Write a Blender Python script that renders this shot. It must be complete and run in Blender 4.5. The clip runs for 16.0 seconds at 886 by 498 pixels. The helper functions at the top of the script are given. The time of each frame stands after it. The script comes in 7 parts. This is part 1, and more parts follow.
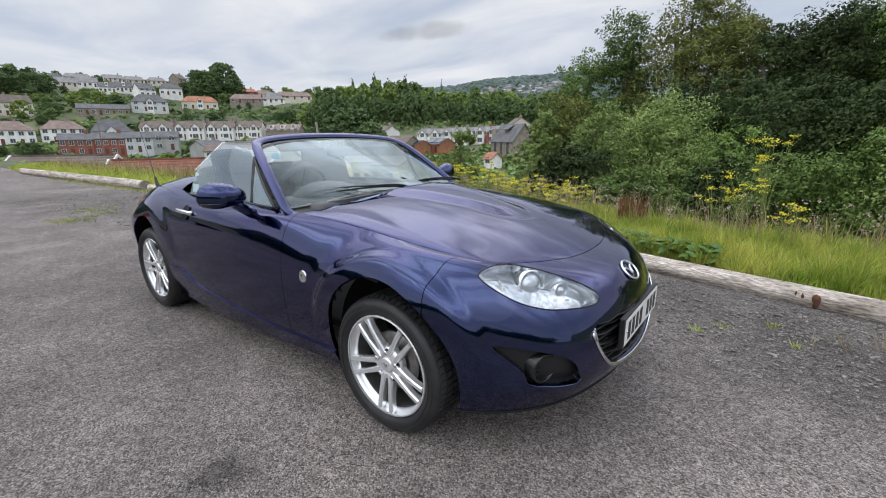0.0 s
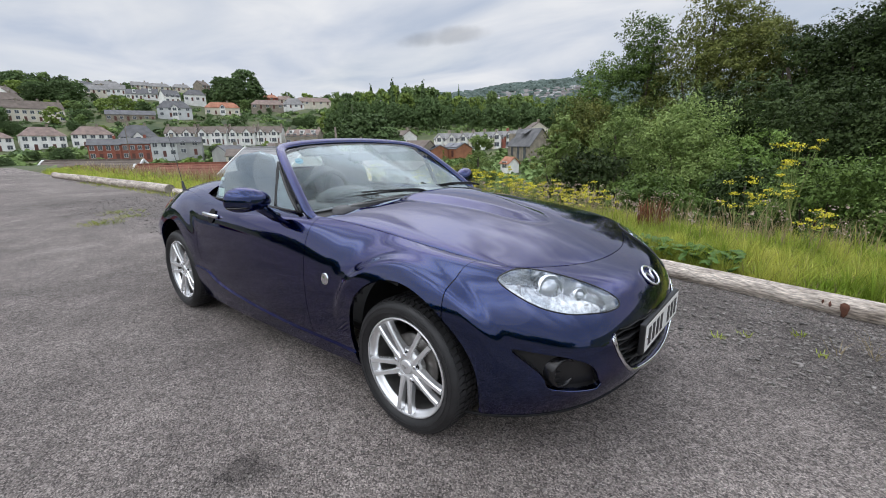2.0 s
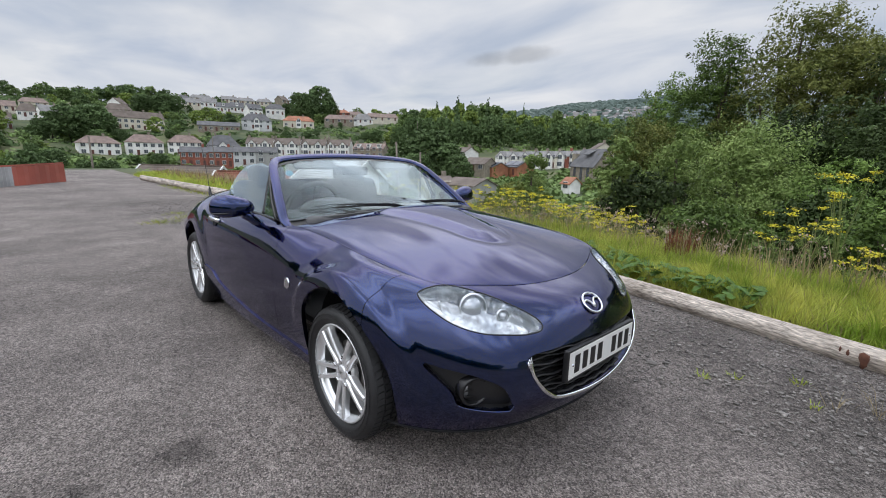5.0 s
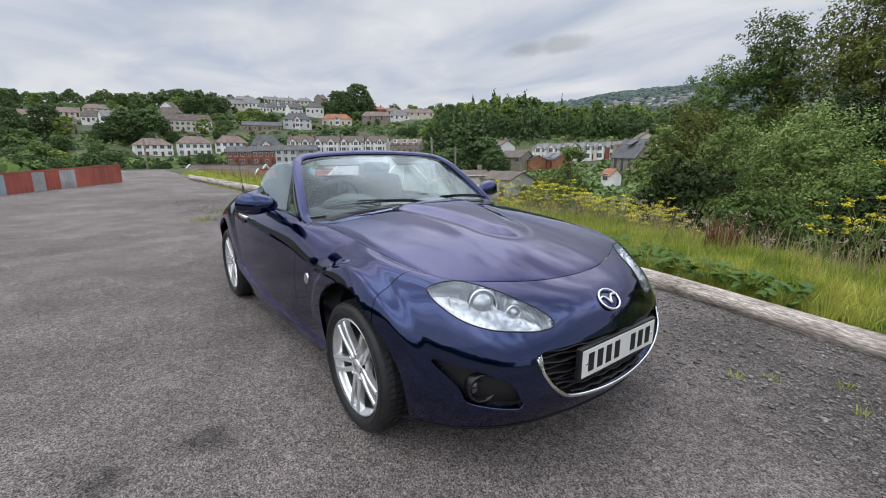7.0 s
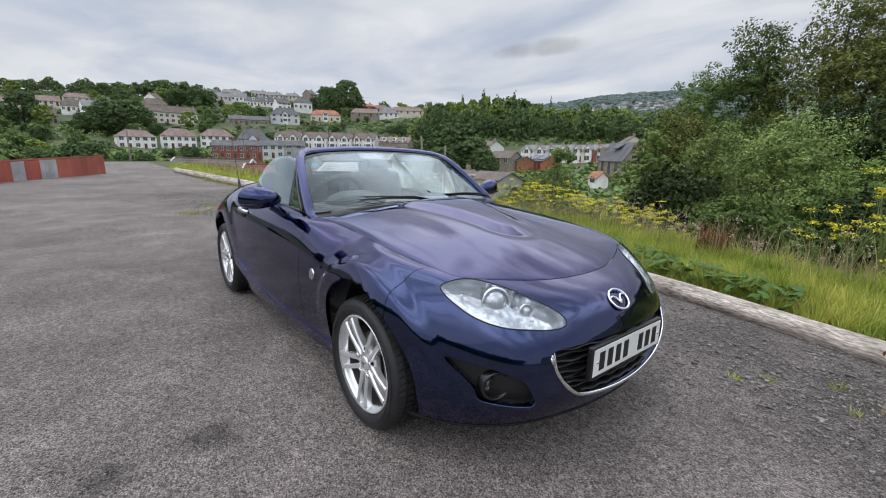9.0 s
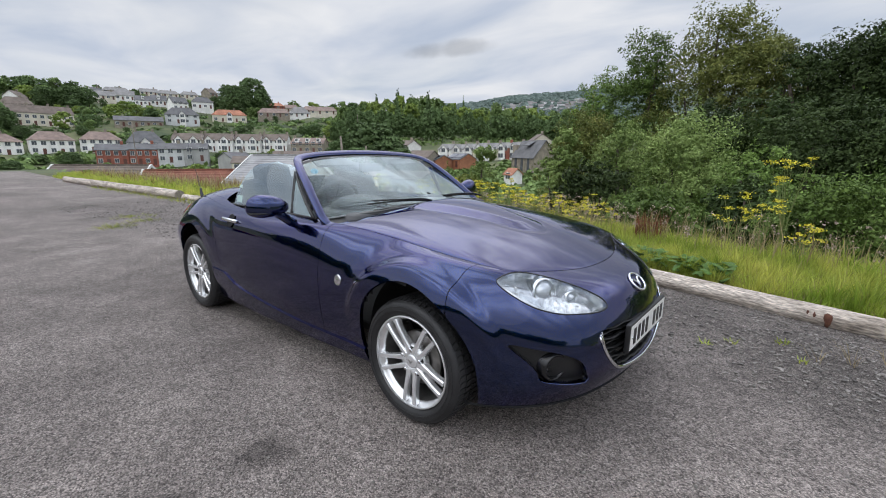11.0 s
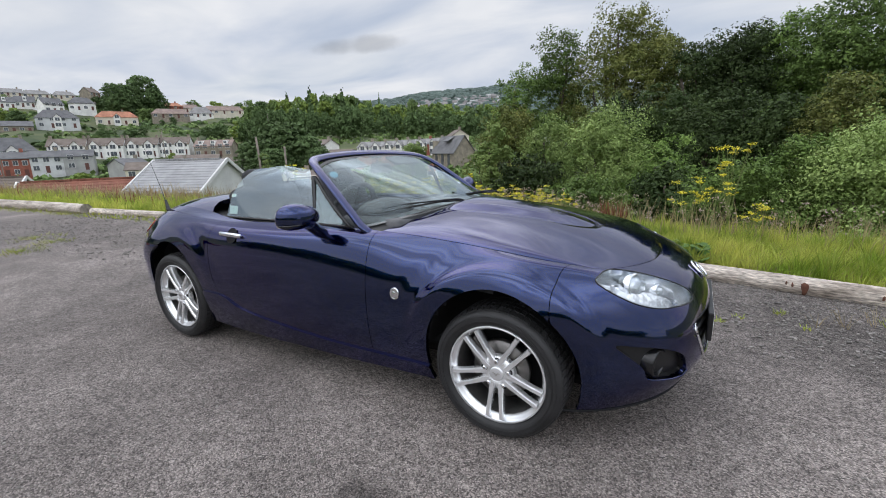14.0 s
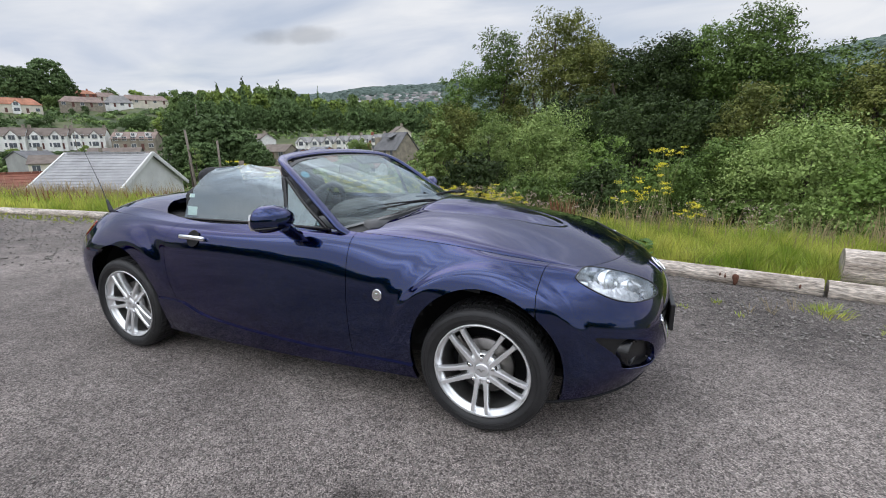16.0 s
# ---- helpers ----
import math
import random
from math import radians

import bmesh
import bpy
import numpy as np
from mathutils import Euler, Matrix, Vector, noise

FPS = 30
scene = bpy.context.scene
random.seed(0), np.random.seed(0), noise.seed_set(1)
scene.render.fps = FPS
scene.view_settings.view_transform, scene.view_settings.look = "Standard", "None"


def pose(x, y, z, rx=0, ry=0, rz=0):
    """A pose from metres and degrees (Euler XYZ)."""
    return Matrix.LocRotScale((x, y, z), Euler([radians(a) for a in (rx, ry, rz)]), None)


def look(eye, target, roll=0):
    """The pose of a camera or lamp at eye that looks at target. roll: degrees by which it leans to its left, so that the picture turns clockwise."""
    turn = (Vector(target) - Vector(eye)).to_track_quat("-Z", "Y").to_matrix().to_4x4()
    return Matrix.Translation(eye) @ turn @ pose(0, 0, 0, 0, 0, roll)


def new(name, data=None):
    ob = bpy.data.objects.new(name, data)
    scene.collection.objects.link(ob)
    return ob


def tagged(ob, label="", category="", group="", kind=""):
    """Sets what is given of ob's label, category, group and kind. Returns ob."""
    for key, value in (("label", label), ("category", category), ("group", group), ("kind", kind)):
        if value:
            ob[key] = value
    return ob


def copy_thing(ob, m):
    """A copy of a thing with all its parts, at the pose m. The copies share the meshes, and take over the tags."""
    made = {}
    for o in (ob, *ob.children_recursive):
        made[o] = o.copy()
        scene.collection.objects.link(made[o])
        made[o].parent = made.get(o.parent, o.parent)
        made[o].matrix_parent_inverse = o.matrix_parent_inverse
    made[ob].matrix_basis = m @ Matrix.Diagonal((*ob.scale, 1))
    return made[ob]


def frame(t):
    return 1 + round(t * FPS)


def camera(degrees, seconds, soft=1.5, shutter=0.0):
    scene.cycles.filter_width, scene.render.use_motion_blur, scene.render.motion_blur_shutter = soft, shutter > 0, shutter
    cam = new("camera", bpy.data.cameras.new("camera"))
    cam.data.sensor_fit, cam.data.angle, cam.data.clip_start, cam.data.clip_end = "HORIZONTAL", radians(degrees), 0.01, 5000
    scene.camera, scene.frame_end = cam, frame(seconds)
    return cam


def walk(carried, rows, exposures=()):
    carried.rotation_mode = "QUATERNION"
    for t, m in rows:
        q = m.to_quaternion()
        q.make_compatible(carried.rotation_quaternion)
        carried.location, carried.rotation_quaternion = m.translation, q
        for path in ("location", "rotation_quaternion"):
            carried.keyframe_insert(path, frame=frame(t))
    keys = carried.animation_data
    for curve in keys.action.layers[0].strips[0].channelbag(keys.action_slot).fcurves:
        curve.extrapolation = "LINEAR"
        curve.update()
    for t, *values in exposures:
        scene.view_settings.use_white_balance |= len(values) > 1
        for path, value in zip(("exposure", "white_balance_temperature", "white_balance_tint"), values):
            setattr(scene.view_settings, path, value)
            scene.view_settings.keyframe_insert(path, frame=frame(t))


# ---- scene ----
cam = camera(91.3, 16.0, soft=1.0)
PATH = [
    (0, (2.334, -1.915, 1.213), (1.15, -0.384, 0.71), -0.5),
    (0.5, (2.326, -1.94, 1.215), (1.125, -0.42, 0.717), -0.5),
    (1, (2.32, -1.959, 1.22), (1.105, -0.448, 0.729), -0.5),
    (1.5, (2.317, -1.961, 1.213), (1.088, -0.46, 0.723), -0.5),
    (2, (2.336, -1.942, 1.217), (1.091, -0.453, 0.734), -0.6),
    (2.5, (2.355, -1.922, 1.224), (1.077, -0.458, 0.753), -1.4),
    (3, (2.412, -1.939, 1.234), (1.092, -0.502, 0.795), -2.4),
    (3.5, (2.553, -1.945, 1.24), (1.201, -0.533, 0.818), -0.2),
    (4, (2.632, -1.881, 1.252), (1.251, -0.498, 0.83), 0.7),
    (4.2, (2.653, -1.815, 1.244), (1.259, -0.445, 0.822), 1.0),
    (6.3, (2.811, -1.572, 1.226), (1.292, -0.344, 0.8), 0.3),
    (6.5, (2.805, -1.562, 1.236), (1.274, -0.351, 0.799), 0.2),
    (7, (2.795, -1.559, 1.233), (1.247, -0.371, 0.794), -0.0),
    (7.5, (2.782, -1.557, 1.226), (1.224, -0.382, 0.787), -0.1),
    (8, (2.784, -1.56, 1.23), (1.222, -0.39, 0.79), -0.1),
    (8.2, (2.785, -1.564, 1.23), (1.224, -0.395, 0.789), -0.0),
    (10.3, (2.561, -1.933, 1.214), (1.226, -0.509, 0.779), 2.5),
    (10.5, (2.541, -1.99, 1.231), (1.231, -0.544, 0.794), 2.0),
    (11, (2.441, -2.081, 1.237), (1.181, -0.591, 0.798), 0.3),
    (11.5, (2.279, -2.128, 1.242), (1.071, -0.598, 0.795), -2.6),
    (12, (2.158, -2.224, 1.241), (0.99, -0.666, 0.784), -2.0),
    (12.5, (2.046, -2.361, 1.255), (0.96, -0.745, 0.799), -2.0),
    (13, (1.964, -2.411, 1.266), (0.92, -0.767, 0.812), -2.2),
    (13.5, (1.883, -2.365, 1.252), (0.876, -0.697, 0.8), -1.9),
    (14, (1.818, -2.337, 1.245), (0.841, -0.653, 0.789), -1.6),
    (14.5, (1.756, -2.367, 1.261), (0.836, -0.652, 0.797), -1.2),
    (15, (1.683, -2.417, 1.274), (0.863, -0.654, 0.809), -0.9),
    (15.5, (1.666, -2.432, 1.276), (0.894, -0.647, 0.812), -1.3),
    (16, (1.67, -2.433, 1.27), (0.927, -0.638, 0.796), -0.7),
]
walk(cam, [(t, look(eye, aim, roll)) for t, eye, aim, roll in PATH], [(0.0, 0.08), (2.5, 0.02), (3.0, -0.02), (4.0, 0.0), (6.5, -0.06), (8.0, -0.05), (10.5, 0.02), (12.0, 0.06), (14.0, 0.07), (16.0, 0.10)])

# ---- sky and sun: a bright overcast afternoon ----
SUN_EL, SUN_AZ = 52.0, 258.0
world = bpy.data.worlds.new("overcast_sky")
scene.world = world
world.use_nodes = True
wn, wl = world.node_tree.nodes, world.node_tree.links
wn.clear()
w_out = wn.new("ShaderNodeOutputWorld")
w_bg = wn.new("ShaderNodeBackground")
w_sky = wn.new("ShaderNodeTexSky")
w_sky.sky_type, w_sky.sun_disc = "NISHITA", False
w_sky.sun_elevation, w_sky.sun_rotation = radians(SUN_EL), radians(90 - SUN_AZ)
w_gain = wn.new("ShaderNodeVectorMath")
w_gain.operation = "SCALE"
w_gain.inputs[3].default_value = 0.10
w_co = wn.new("ShaderNodeTexCoord")
w_sep = wn.new("ShaderNodeSeparateXYZ")
w_add = wn.new("ShaderNodeMath")
w_add.operation, w_add.inputs[1].default_value = "ADD", 0.12
w_max = wn.new("ShaderNodeMath")
w_max.operation, w_max.inputs[1].default_value = "MAXIMUM", 0.06
w_div = wn.new("ShaderNodeVectorMath")
w_div.operation = "DIVIDE"
w_com = wn.new("ShaderNodeCombineXYZ")
wl.new(w_co.outputs["Generated"], w_sep.inputs[0])
wl.new(w_sep.outputs[2], w_add.inputs[0])
wl.new(w_add.outputs[0], w_max.inputs[0])
for k in range(3):
    wl.new(w_max.outputs[0], w_com.inputs[k])
wl.new(w_co.outputs["Generated"], w_div.inputs[0])
wl.new(w_com.outputs[0], w_div.inputs[1])
w_map = wn.new("ShaderNodeMapping")
w_map.inputs["Scale"].default_value = (0.75, 1.15, 0.0)
w_map.inputs["Rotation"].default_value = (0, 0, radians(38))
wl.new(w_div.outputs[0], w_map.inputs[0])
w_n1 = wn.new("ShaderNodeTexNoise")
w_n1.inputs["Scale"].default_value, w_n1.inputs["Detail"].default_value = 1.1, 6.0
w_n1.inputs["Roughness"].default_value, w_n1.inputs["Distortion"].default_value = 0.5, 0.6
w_n2 = wn.new("ShaderNodeTexNoise")
w_n2.inputs["Scale"].default_value, w_n2.inputs["Detail"].default_value = 0.8, 4.0
for n in (w_n1, w_n2):
    wl.new(w_map.outputs[0], n.inputs["Vector"])
w_r1 = wn.new("ShaderNodeValToRGB")
w_r1.color_ramp.elements[0].position, w_r1.color_ramp.elements[0].color = 0.32, (0.535, 0.605, 0.74, 1)
w_r1.color_ramp.elements[1].position, w_r1.color_ramp.elements[1].color = 0.66, (0.85, 0.868, 0.91, 1)
w_r2 = wn.new("ShaderNodeValToRGB")
w_r2.color_ramp.elements[0].position, w_r2.color_ramp.elements[0].color = 0.36, (0.80, 0.80, 0.80, 1)
w_r2.color_ramp.elements[1].position, w_r2.color_ramp.elements[1].color = 0.56, (1, 1, 1, 1)
wl.new(w_n1.outputs["Fac"], w_r1.inputs[0])
wl.new(w_n2.outputs["Fac"], w_r2.inputs[0])
w_mix = wn.new("ShaderNodeMix")
w_mix.data_type = "RGBA"
wl.new(w_sky.outputs[0], w_gain.inputs[0])
wl.new(w_r2.outputs[0], w_mix.inputs["Factor"])
wl.new(w_gain.outputs[0], w_mix.inputs["A"])
wl.new(w_r1.outputs[0], w_mix.inputs["B"])
# one long grey cloud low over the valley
CLOUD_AZ, CLOUD_EL = radians(129.2), radians(12.2)
c_dir = Vector((math.cos(CLOUD_AZ) * math.cos(CLOUD_EL), math.sin(CLOUD_AZ) * math.cos(CLOUD_EL), math.sin(CLOUD_EL)))
c_side = Vector((-math.sin(CLOUD_AZ), math.cos(CLOUD_AZ), 0))
c_up = c_dir.cross(c_side)
c_sum = None
for axis, half in ((c_side, .122), (c_up + c_side * .107, .020)):
    w_dot, w_sq = wn.new("ShaderNodeVectorMath"), wn.new("ShaderNodeMath")
    w_dot.operation, w_sq.operation = "DOT_PRODUCT", "MULTIPLY"
    w_dot.inputs[1].default_value = axis / half
    wl.new(w_co.outputs["Generated"], w_dot.inputs[0])
    wl.new(w_dot.outputs["Value"], w_sq.inputs[0])
    wl.new(w_dot.outputs["Value"], w_sq.inputs[1])
    if c_sum is None:
        c_sum = w_sq.outputs[0]
    else:
        w_plus = wn.new("ShaderNodeMath")
        wl.new(c_sum, w_plus.inputs[0])
        wl.new(w_sq.outputs[0], w_plus.inputs[1])
        c_sum = w_plus.outputs[0]
w_fray, w_edge, w_soft, w_front = wn.new("ShaderNodeTexNoise"), wn.new("ShaderNodeMath"), wn.new("ShaderNodeMapRange"), wn.new("ShaderNodeVectorMath")
w_fray.inputs["Scale"].default_value, w_fray.inputs["Detail"].default_value = 16.0, 5.0
w_edge.operation, w_edge.inputs[1].default_value = "MULTIPLY_ADD", 1.6
wl.new(w_co.outputs["Generated"], w_fray.inputs["Vector"])
wl.new(w_fray.outputs["Fac"], w_edge.inputs[0])
wl.new(c_sum, w_edge.inputs[2])
w_soft.interpolation_type = "SMOOTHSTEP"
for key, val in (("From Min", 0.75), ("From Max", 1.75), ("To Min", 0.74), ("To Max", 1.0)):
    w_soft.inputs[key].default_value = val
wl.new(w_edge.outputs[0], w_soft.inputs["Value"])
w_front.operation = "SCALE"
wl.new(w_mix.outputs["Result"], w_front.inputs[0])
wl.new(w_soft.outputs[0], w_front.inputs[3])
wl.new(w_front.outputs[0], w_bg.inputs[0])
# an overcast sky is brighter overhead than at the horizon
w_zen = wn.new("ShaderNodeMapRange")
w_zen.interpolation_type = "SMOOTHSTEP"
for key, val in (("From Min", 0.34), ("From Max", 0.56), ("To Min", 0.92), ("To Max", 2.05)):
    w_zen.inputs[key].default_value = val
wl.new(w_sep.outputs[2], w_zen.inputs["Value"])
# broken cloud overhead, in lighter and darker banks
w_bank = wn.new("ShaderNodeMapRange")
for key, val in (("From Min", 0.42), ("From Max", 0.58), ("To Min", -0.38), ("To Max", 0.50)):
    w_bank.inputs[key].default_value = val
w_high = wn.new("ShaderNodeMapRange")
w_high.interpolation_type = "SMOOTHSTEP"
for key, val in (("From Min", 0.30), ("From Max", 0.60), ("To Min", 0.0), ("To Max", 1.0)):
    w_high.inputs[key].default_value = val
w_part, w_lit = wn.new("ShaderNodeMath"), wn.new("ShaderNodeMath")
w_part.operation, w_lit.operation = "MULTIPLY_ADD", "MULTIPLY"
w_part.inputs[2].default_value = 1.0
w_n3, w_map3 = wn.new("ShaderNodeTexNoise"), wn.new("ShaderNodeMapping")
w_map3.inputs["Scale"].default_value, w_map3.inputs["Rotation"].default_value = (0.55, 1.5, 0.0), (0, 0, radians(38))
w_n3.inputs["Scale"].default_value, w_n3.inputs["Detail"].default_value, w_n3.inputs["Roughness"].default_value, w_n3.inputs["Distortion"].default_value = 2.0, 6.0, 0.55, 0.5
wl.new(w_div.outputs[0], w_map3.inputs[0])
wl.new(w_map3.outputs[0], w_n3.inputs["Vector"])
wl.new(w_n3.outputs["Fac"], w_bank.inputs["Value"])
wl.new(w_sep.outputs[2], w_high.inputs["Value"])
wl.new(w_bank.outputs[0], w_part.inputs[0])
wl.new(w_high.outputs[0], w_part.inputs[1])
wl.new(w_part.outputs[0], w_lit.inputs[0])
wl.new(w_zen.outputs[0], w_lit.inputs[1])
wl.new(w_lit.outputs[0], w_bg.inputs[1])
wl.new(w_bg.outputs[0], w_out.inputs[0])

sun = new("sun", bpy.data.lights.new("sun", "SUN"))
sun.data.energy, sun.data.angle, sun.data.color = 0.6, radians(110), (1.0, 0.95, 0.88)
sun_to = Vector((math.cos(radians(SUN_AZ)) * math.cos(radians(SUN_EL)), math.sin(radians(SUN_AZ)) * math.cos(radians(SUN_EL)), math.sin(radians(SUN_EL))))
sun.matrix_world = look(sun_to * 50, (0, 0, 0))


# ---- materials ----
def material(name, base, rough=0.6, metal=0.0, var=0.15, scale=6.0, bump=0.0, bscale=60.0, coat=0.0, spec=0.5, second=None, fine=0.0, islands=0.0, trans=0.0):
    """A node material: base colour with broad and fine variation, a second colour in patches, bump, and change from piece to piece."""
    m = bpy.data.materials.new(name)
    m.use_nodes = True
    n, l = m.node_tree.nodes, m.node_tree.links
    b = n["Principled BSDF"]
    b.inputs["Roughness"].default_value, b.inputs["Metallic"].default_value = rough, metal
    b.inputs["Coat Weight"].default_value, b.inputs["Coat Roughness"].default_value = coat, 0.03
    b.inputs["Specular IOR Level"].default_value = spec
    b.inputs["Base Color"].default_value = (*base, 1)
    co = n.new("ShaderNodeTexCoord")
    last = None
    if var or second:
        t = n.new("ShaderNodeTexNoise")
        t.inputs["Scale"].default_value, t.inputs["Detail"].default_value, t.inputs["Roughness"].default_value = scale, 5.0, 0.6
        l.new(co.outputs["Object"], t.inputs["Vector"])
        r = n.new("ShaderNodeValToRGB")
        lo = [c * (1 - var) for c in base]
        hi = second or [min(1.0, c * (1 + var)) for c in base]
        r.color_ramp.elements[0].position, r.color_ramp.elements[0].color = 0.36, (*lo, 1)
        r.color_ramp.elements[1].position, r.color_ramp.elements[1].color = 0.64, (*hi, 1)
        l.new(t.outputs["Fac"], r.inputs[0])
        last = r.outputs[0]
    if fine:
        t2 = n.new("ShaderNodeTexNoise")
        t2.inputs["Scale"].default_value, t2.inputs["Detail"].default_value = bscale, 3.0
        l.new(co.outputs["Object"], t2.inputs["Vector"])
        mr = n.new("ShaderNodeMapRange")
        mr.inputs["From Min"].default_value, mr.inputs["From Max"].default_value = 0.3, 0.7
        mr.inputs["To Min"].default_value, mr.inputs["To Max"].default_value = 1 - fine, 1 + fine
        l.new(t2.outputs["Fac"], mr.inputs["Value"])
        sc = n.new("ShaderNodeVectorMath")
        sc.operation = "SCALE"
        l.new(last, sc.inputs[0])
        l.new(mr.outputs[0], sc.inputs[3])
        last = sc.outputs[0]
    if islands:
        g = n.new("ShaderNodeNewGeometry")
        oi = n.new("ShaderNodeObjectInfo")
        ad = n.new("ShaderNodeMath")
        ad.operation = "ADD"
        l.new(g.outputs["Random Per Island"], ad.inputs[0])
        l.new(oi.outputs["Random"], ad.inputs[1])
        mr = n.new("ShaderNodeMapRange")
        mr.inputs["From Max"].default_value = 2.0
        mr.inputs["To Min"].default_value, mr.inputs["To Max"].default_value = 1 - islands, 1 + islands
        l.new(ad.outputs[0], mr.inputs["Value"])
        sc = n.new("ShaderNodeVectorMath")
        sc.operation = "SCALE"
        l.new(last, sc.inputs[0])
        l.new(mr.outputs[0], sc.inputs[3])
        last = sc.outputs[0]
    if last is not None:
        l.new(last, b.inputs["Base Color"])
    if bump:
        tb = n.new("ShaderNodeTexNoise")
        tb.inputs["Scale"].default_value, tb.inputs["Detail"].default_value = bscale, 4.0
        l.new(co.outputs["Object"], tb.inputs["Vector"])
        bp = n.new("ShaderNodeBump")
        bp.inputs["Strength"].default_value, bp.inputs["Distance"].default_value = bump, 0.01
        l.new(tb.outputs["Fac"], bp.inputs["Height"])
        l.new(bp.outputs[0], b.inputs["Normal"])
    if trans:
        tr = n.new("ShaderNodeBsdfTranslucent")
        mx = n.new("ShaderNodeMixShader")
        mx.inputs[0].default_value = trans
        if last is not None:
            l.new(last, tr.inputs[0])
        else:
            tr.inputs[0].default_value = (*base, 1)
        l.new(b.outputs[0], mx.inputs[1])
        l.new(tr.outputs[0], mx.inputs[2])
        l.new(mx.outputs[0], n["Material Output"].inputs[0])
    return m


def glass_material(name, tint, rough=0.0, clear=0.85, ior=1.5, dust_veil=0.0):
    """Thin pane: mostly clear, with a Fresnel mirror on it."""
    m = bpy.data.materials.new(name)
    m.use_nodes = True
    n, l = m.node_tree.nodes, m.node_tree.links
    n.remove(n["Principled BSDF"])
    tr, gl, mx, fr, pw, ma = (n.new("ShaderNode" + k) for k in ("BsdfTransparent", "BsdfGlossy", "MixShader", "LayerWeight", "Math", "Math"))
    tr.inputs[0].default_value = (*[c * clear for c in tint], 1)
    gl.inputs["Roughness"].default_value = rough
    gl.inputs[0].default_value = (0.82, 0.94, 1.0, 1)
    # Schlick's curve, both faces of the pane together
    fr.inputs[0].default_value = 0.5
    f0 = min(0.5, 2 * ((ior - 1) / (ior + 1)) ** 2)
    pw.operation, pw.inputs[1].default_value = "POWER", 4.0
    ma.operation, ma.inputs[1].default_value, ma.inputs[2].default_value = "MULTIPLY_ADD", 1 - f0, f0
    l.new(fr.outputs["Facing"], pw.inputs[0])
    l.new(pw.outputs[0], ma.inputs[0])
    l.new(ma.outputs[0], mx.inputs[0])
    l.new(tr.outputs[0], mx.inputs[1])
    l.new(gl.outputs[0], mx.inputs[2])
    last = mx.outputs[0]
    if dust_veil:
        # a thin pale film on the outside: dust, plus painted sky sheen
        df, m2 = n.new("ShaderNodeBsdfDiffuse"), n.new("ShaderNodeMixShader")
        df.inputs[0].default_value = (0.75, 0.77, 0.78, 1)
        m2.inputs[0].default_value = dust_veil
        l.new(last, m2.inputs[1])
        l.new(df.outputs[0], m2.inputs[2])
        last = m2.outputs[0]
    l.new(last, n["Material Output"].inputs[0])
    return m


PAINT = material("blue_metallic_paint", (0.0002, 0.0130, 0.084), 0.15, 1.0, 0.04, 2.0, coat=1.0)
PAINT.node_tree.nodes["Principled BSDF"].inputs["Coat IOR"].default_value = 1.60
PAINT.node_tree.nodes["Principled BSDF"].inputs["Coat Roughness"].default_value = 0.006
PAINT.node_tree.nodes["Principled BSDF"].inputs["Specular Tint"].default_value = (0.006, 0.095, 0.520, 1)
DASH = material("grey_black_leather", (0.042, 0.043, 0.046), 0.45, 0, 0.2, 20, 0.1, 200)
BLACK = material("black_plastic", (0.012, 0.012, 0.013), 0.45, 0, 0.2, 30, 0.05, 300)
TRIM = material("satin_black_trim", (0.010, 0.010, 0.011), 0.25, 0, 0.1, 10)
DARK = material("dark_lining", (0.006, 0.006, 0.007), 0.9, 0, 0.2, 8)
RUBBER = material("tyre_rubber", (0.020, 0.020, 0.021), 0.55, 0, 0.25, 9, 0.15, 120)
ALLOY = material("silver_alloy", (0.86, 0.87, 0.88), 0.24, 0.65, 0.06, 8, coat=0.6)
CHROME = material("chrome", (0.80, 0.81, 0.83), 0.07, 1.0, 0.02, 4)
STEEL = material("brake_steel", (0.22, 0.21, 0.20), 0.4, 0.9, 0.25, 14)
CLOTH = material("black_seat_cloth", (0.034, 0.034, 0.037), 0.9, 0, 0.25, 12, 0.3, 400)
GLASS = glass_material("window_glass", (0.90, 0.97, 0.95), clear=0.92, ior=1.32, dust_veil=0.002)
SIDE_GLASS = glass_material("side_glass", (0.88, 0.96, 0.94), clear=0.92, ior=2.0, dust_veil=0.012)
LENS = glass_material("headlight_lens", (0.98, 0.99, 1.0), clear=0.96, ior=1.4)
REFLECTOR = material("lamp_reflector", (0.56, 0.57, 0.58), 0.14, 0.9, 0.30, 45)
PROJECTOR = material("projector_glass", (0.50, 0.52, 0.54), 0.10, 0.7, 0.1, 20, coat=1.0)
RED_LENS = material("red_lens", (0.45, 0.02, 0.015), 0.15, 0, 0.1, 20, coat=1.0)
PLATE = material("plate_white", (0.78, 0.78, 0.75), 0.35, 0, 0.05, 12)
INK = material("plate_black", (0.012, 0.012, 0.012), 0.4, 0, 0.1, 20)
STICKER = material("pale_green_sticker", (0.55, 0.68, 0.62), 0.5, 0, 0.08, 40)


# ---- mesh helpers ----
def mesh_object(name, verts, faces, mat, parent=None, label="", smooth=False):
    me = bpy.data.meshes.new(name)
    me.from_pydata([tuple(map(float, v)) for v in verts], [], [tuple(int(i) for i in f) for f in faces])
    me.materials.append(mat)
    if smooth:
        me.polygons.foreach_set("use_smooth", [True] * len(me.polygons))
    me.update()
    ob = new(name, me)
    ob.parent = parent
    if label:
        ob["label"] = label
    return ob


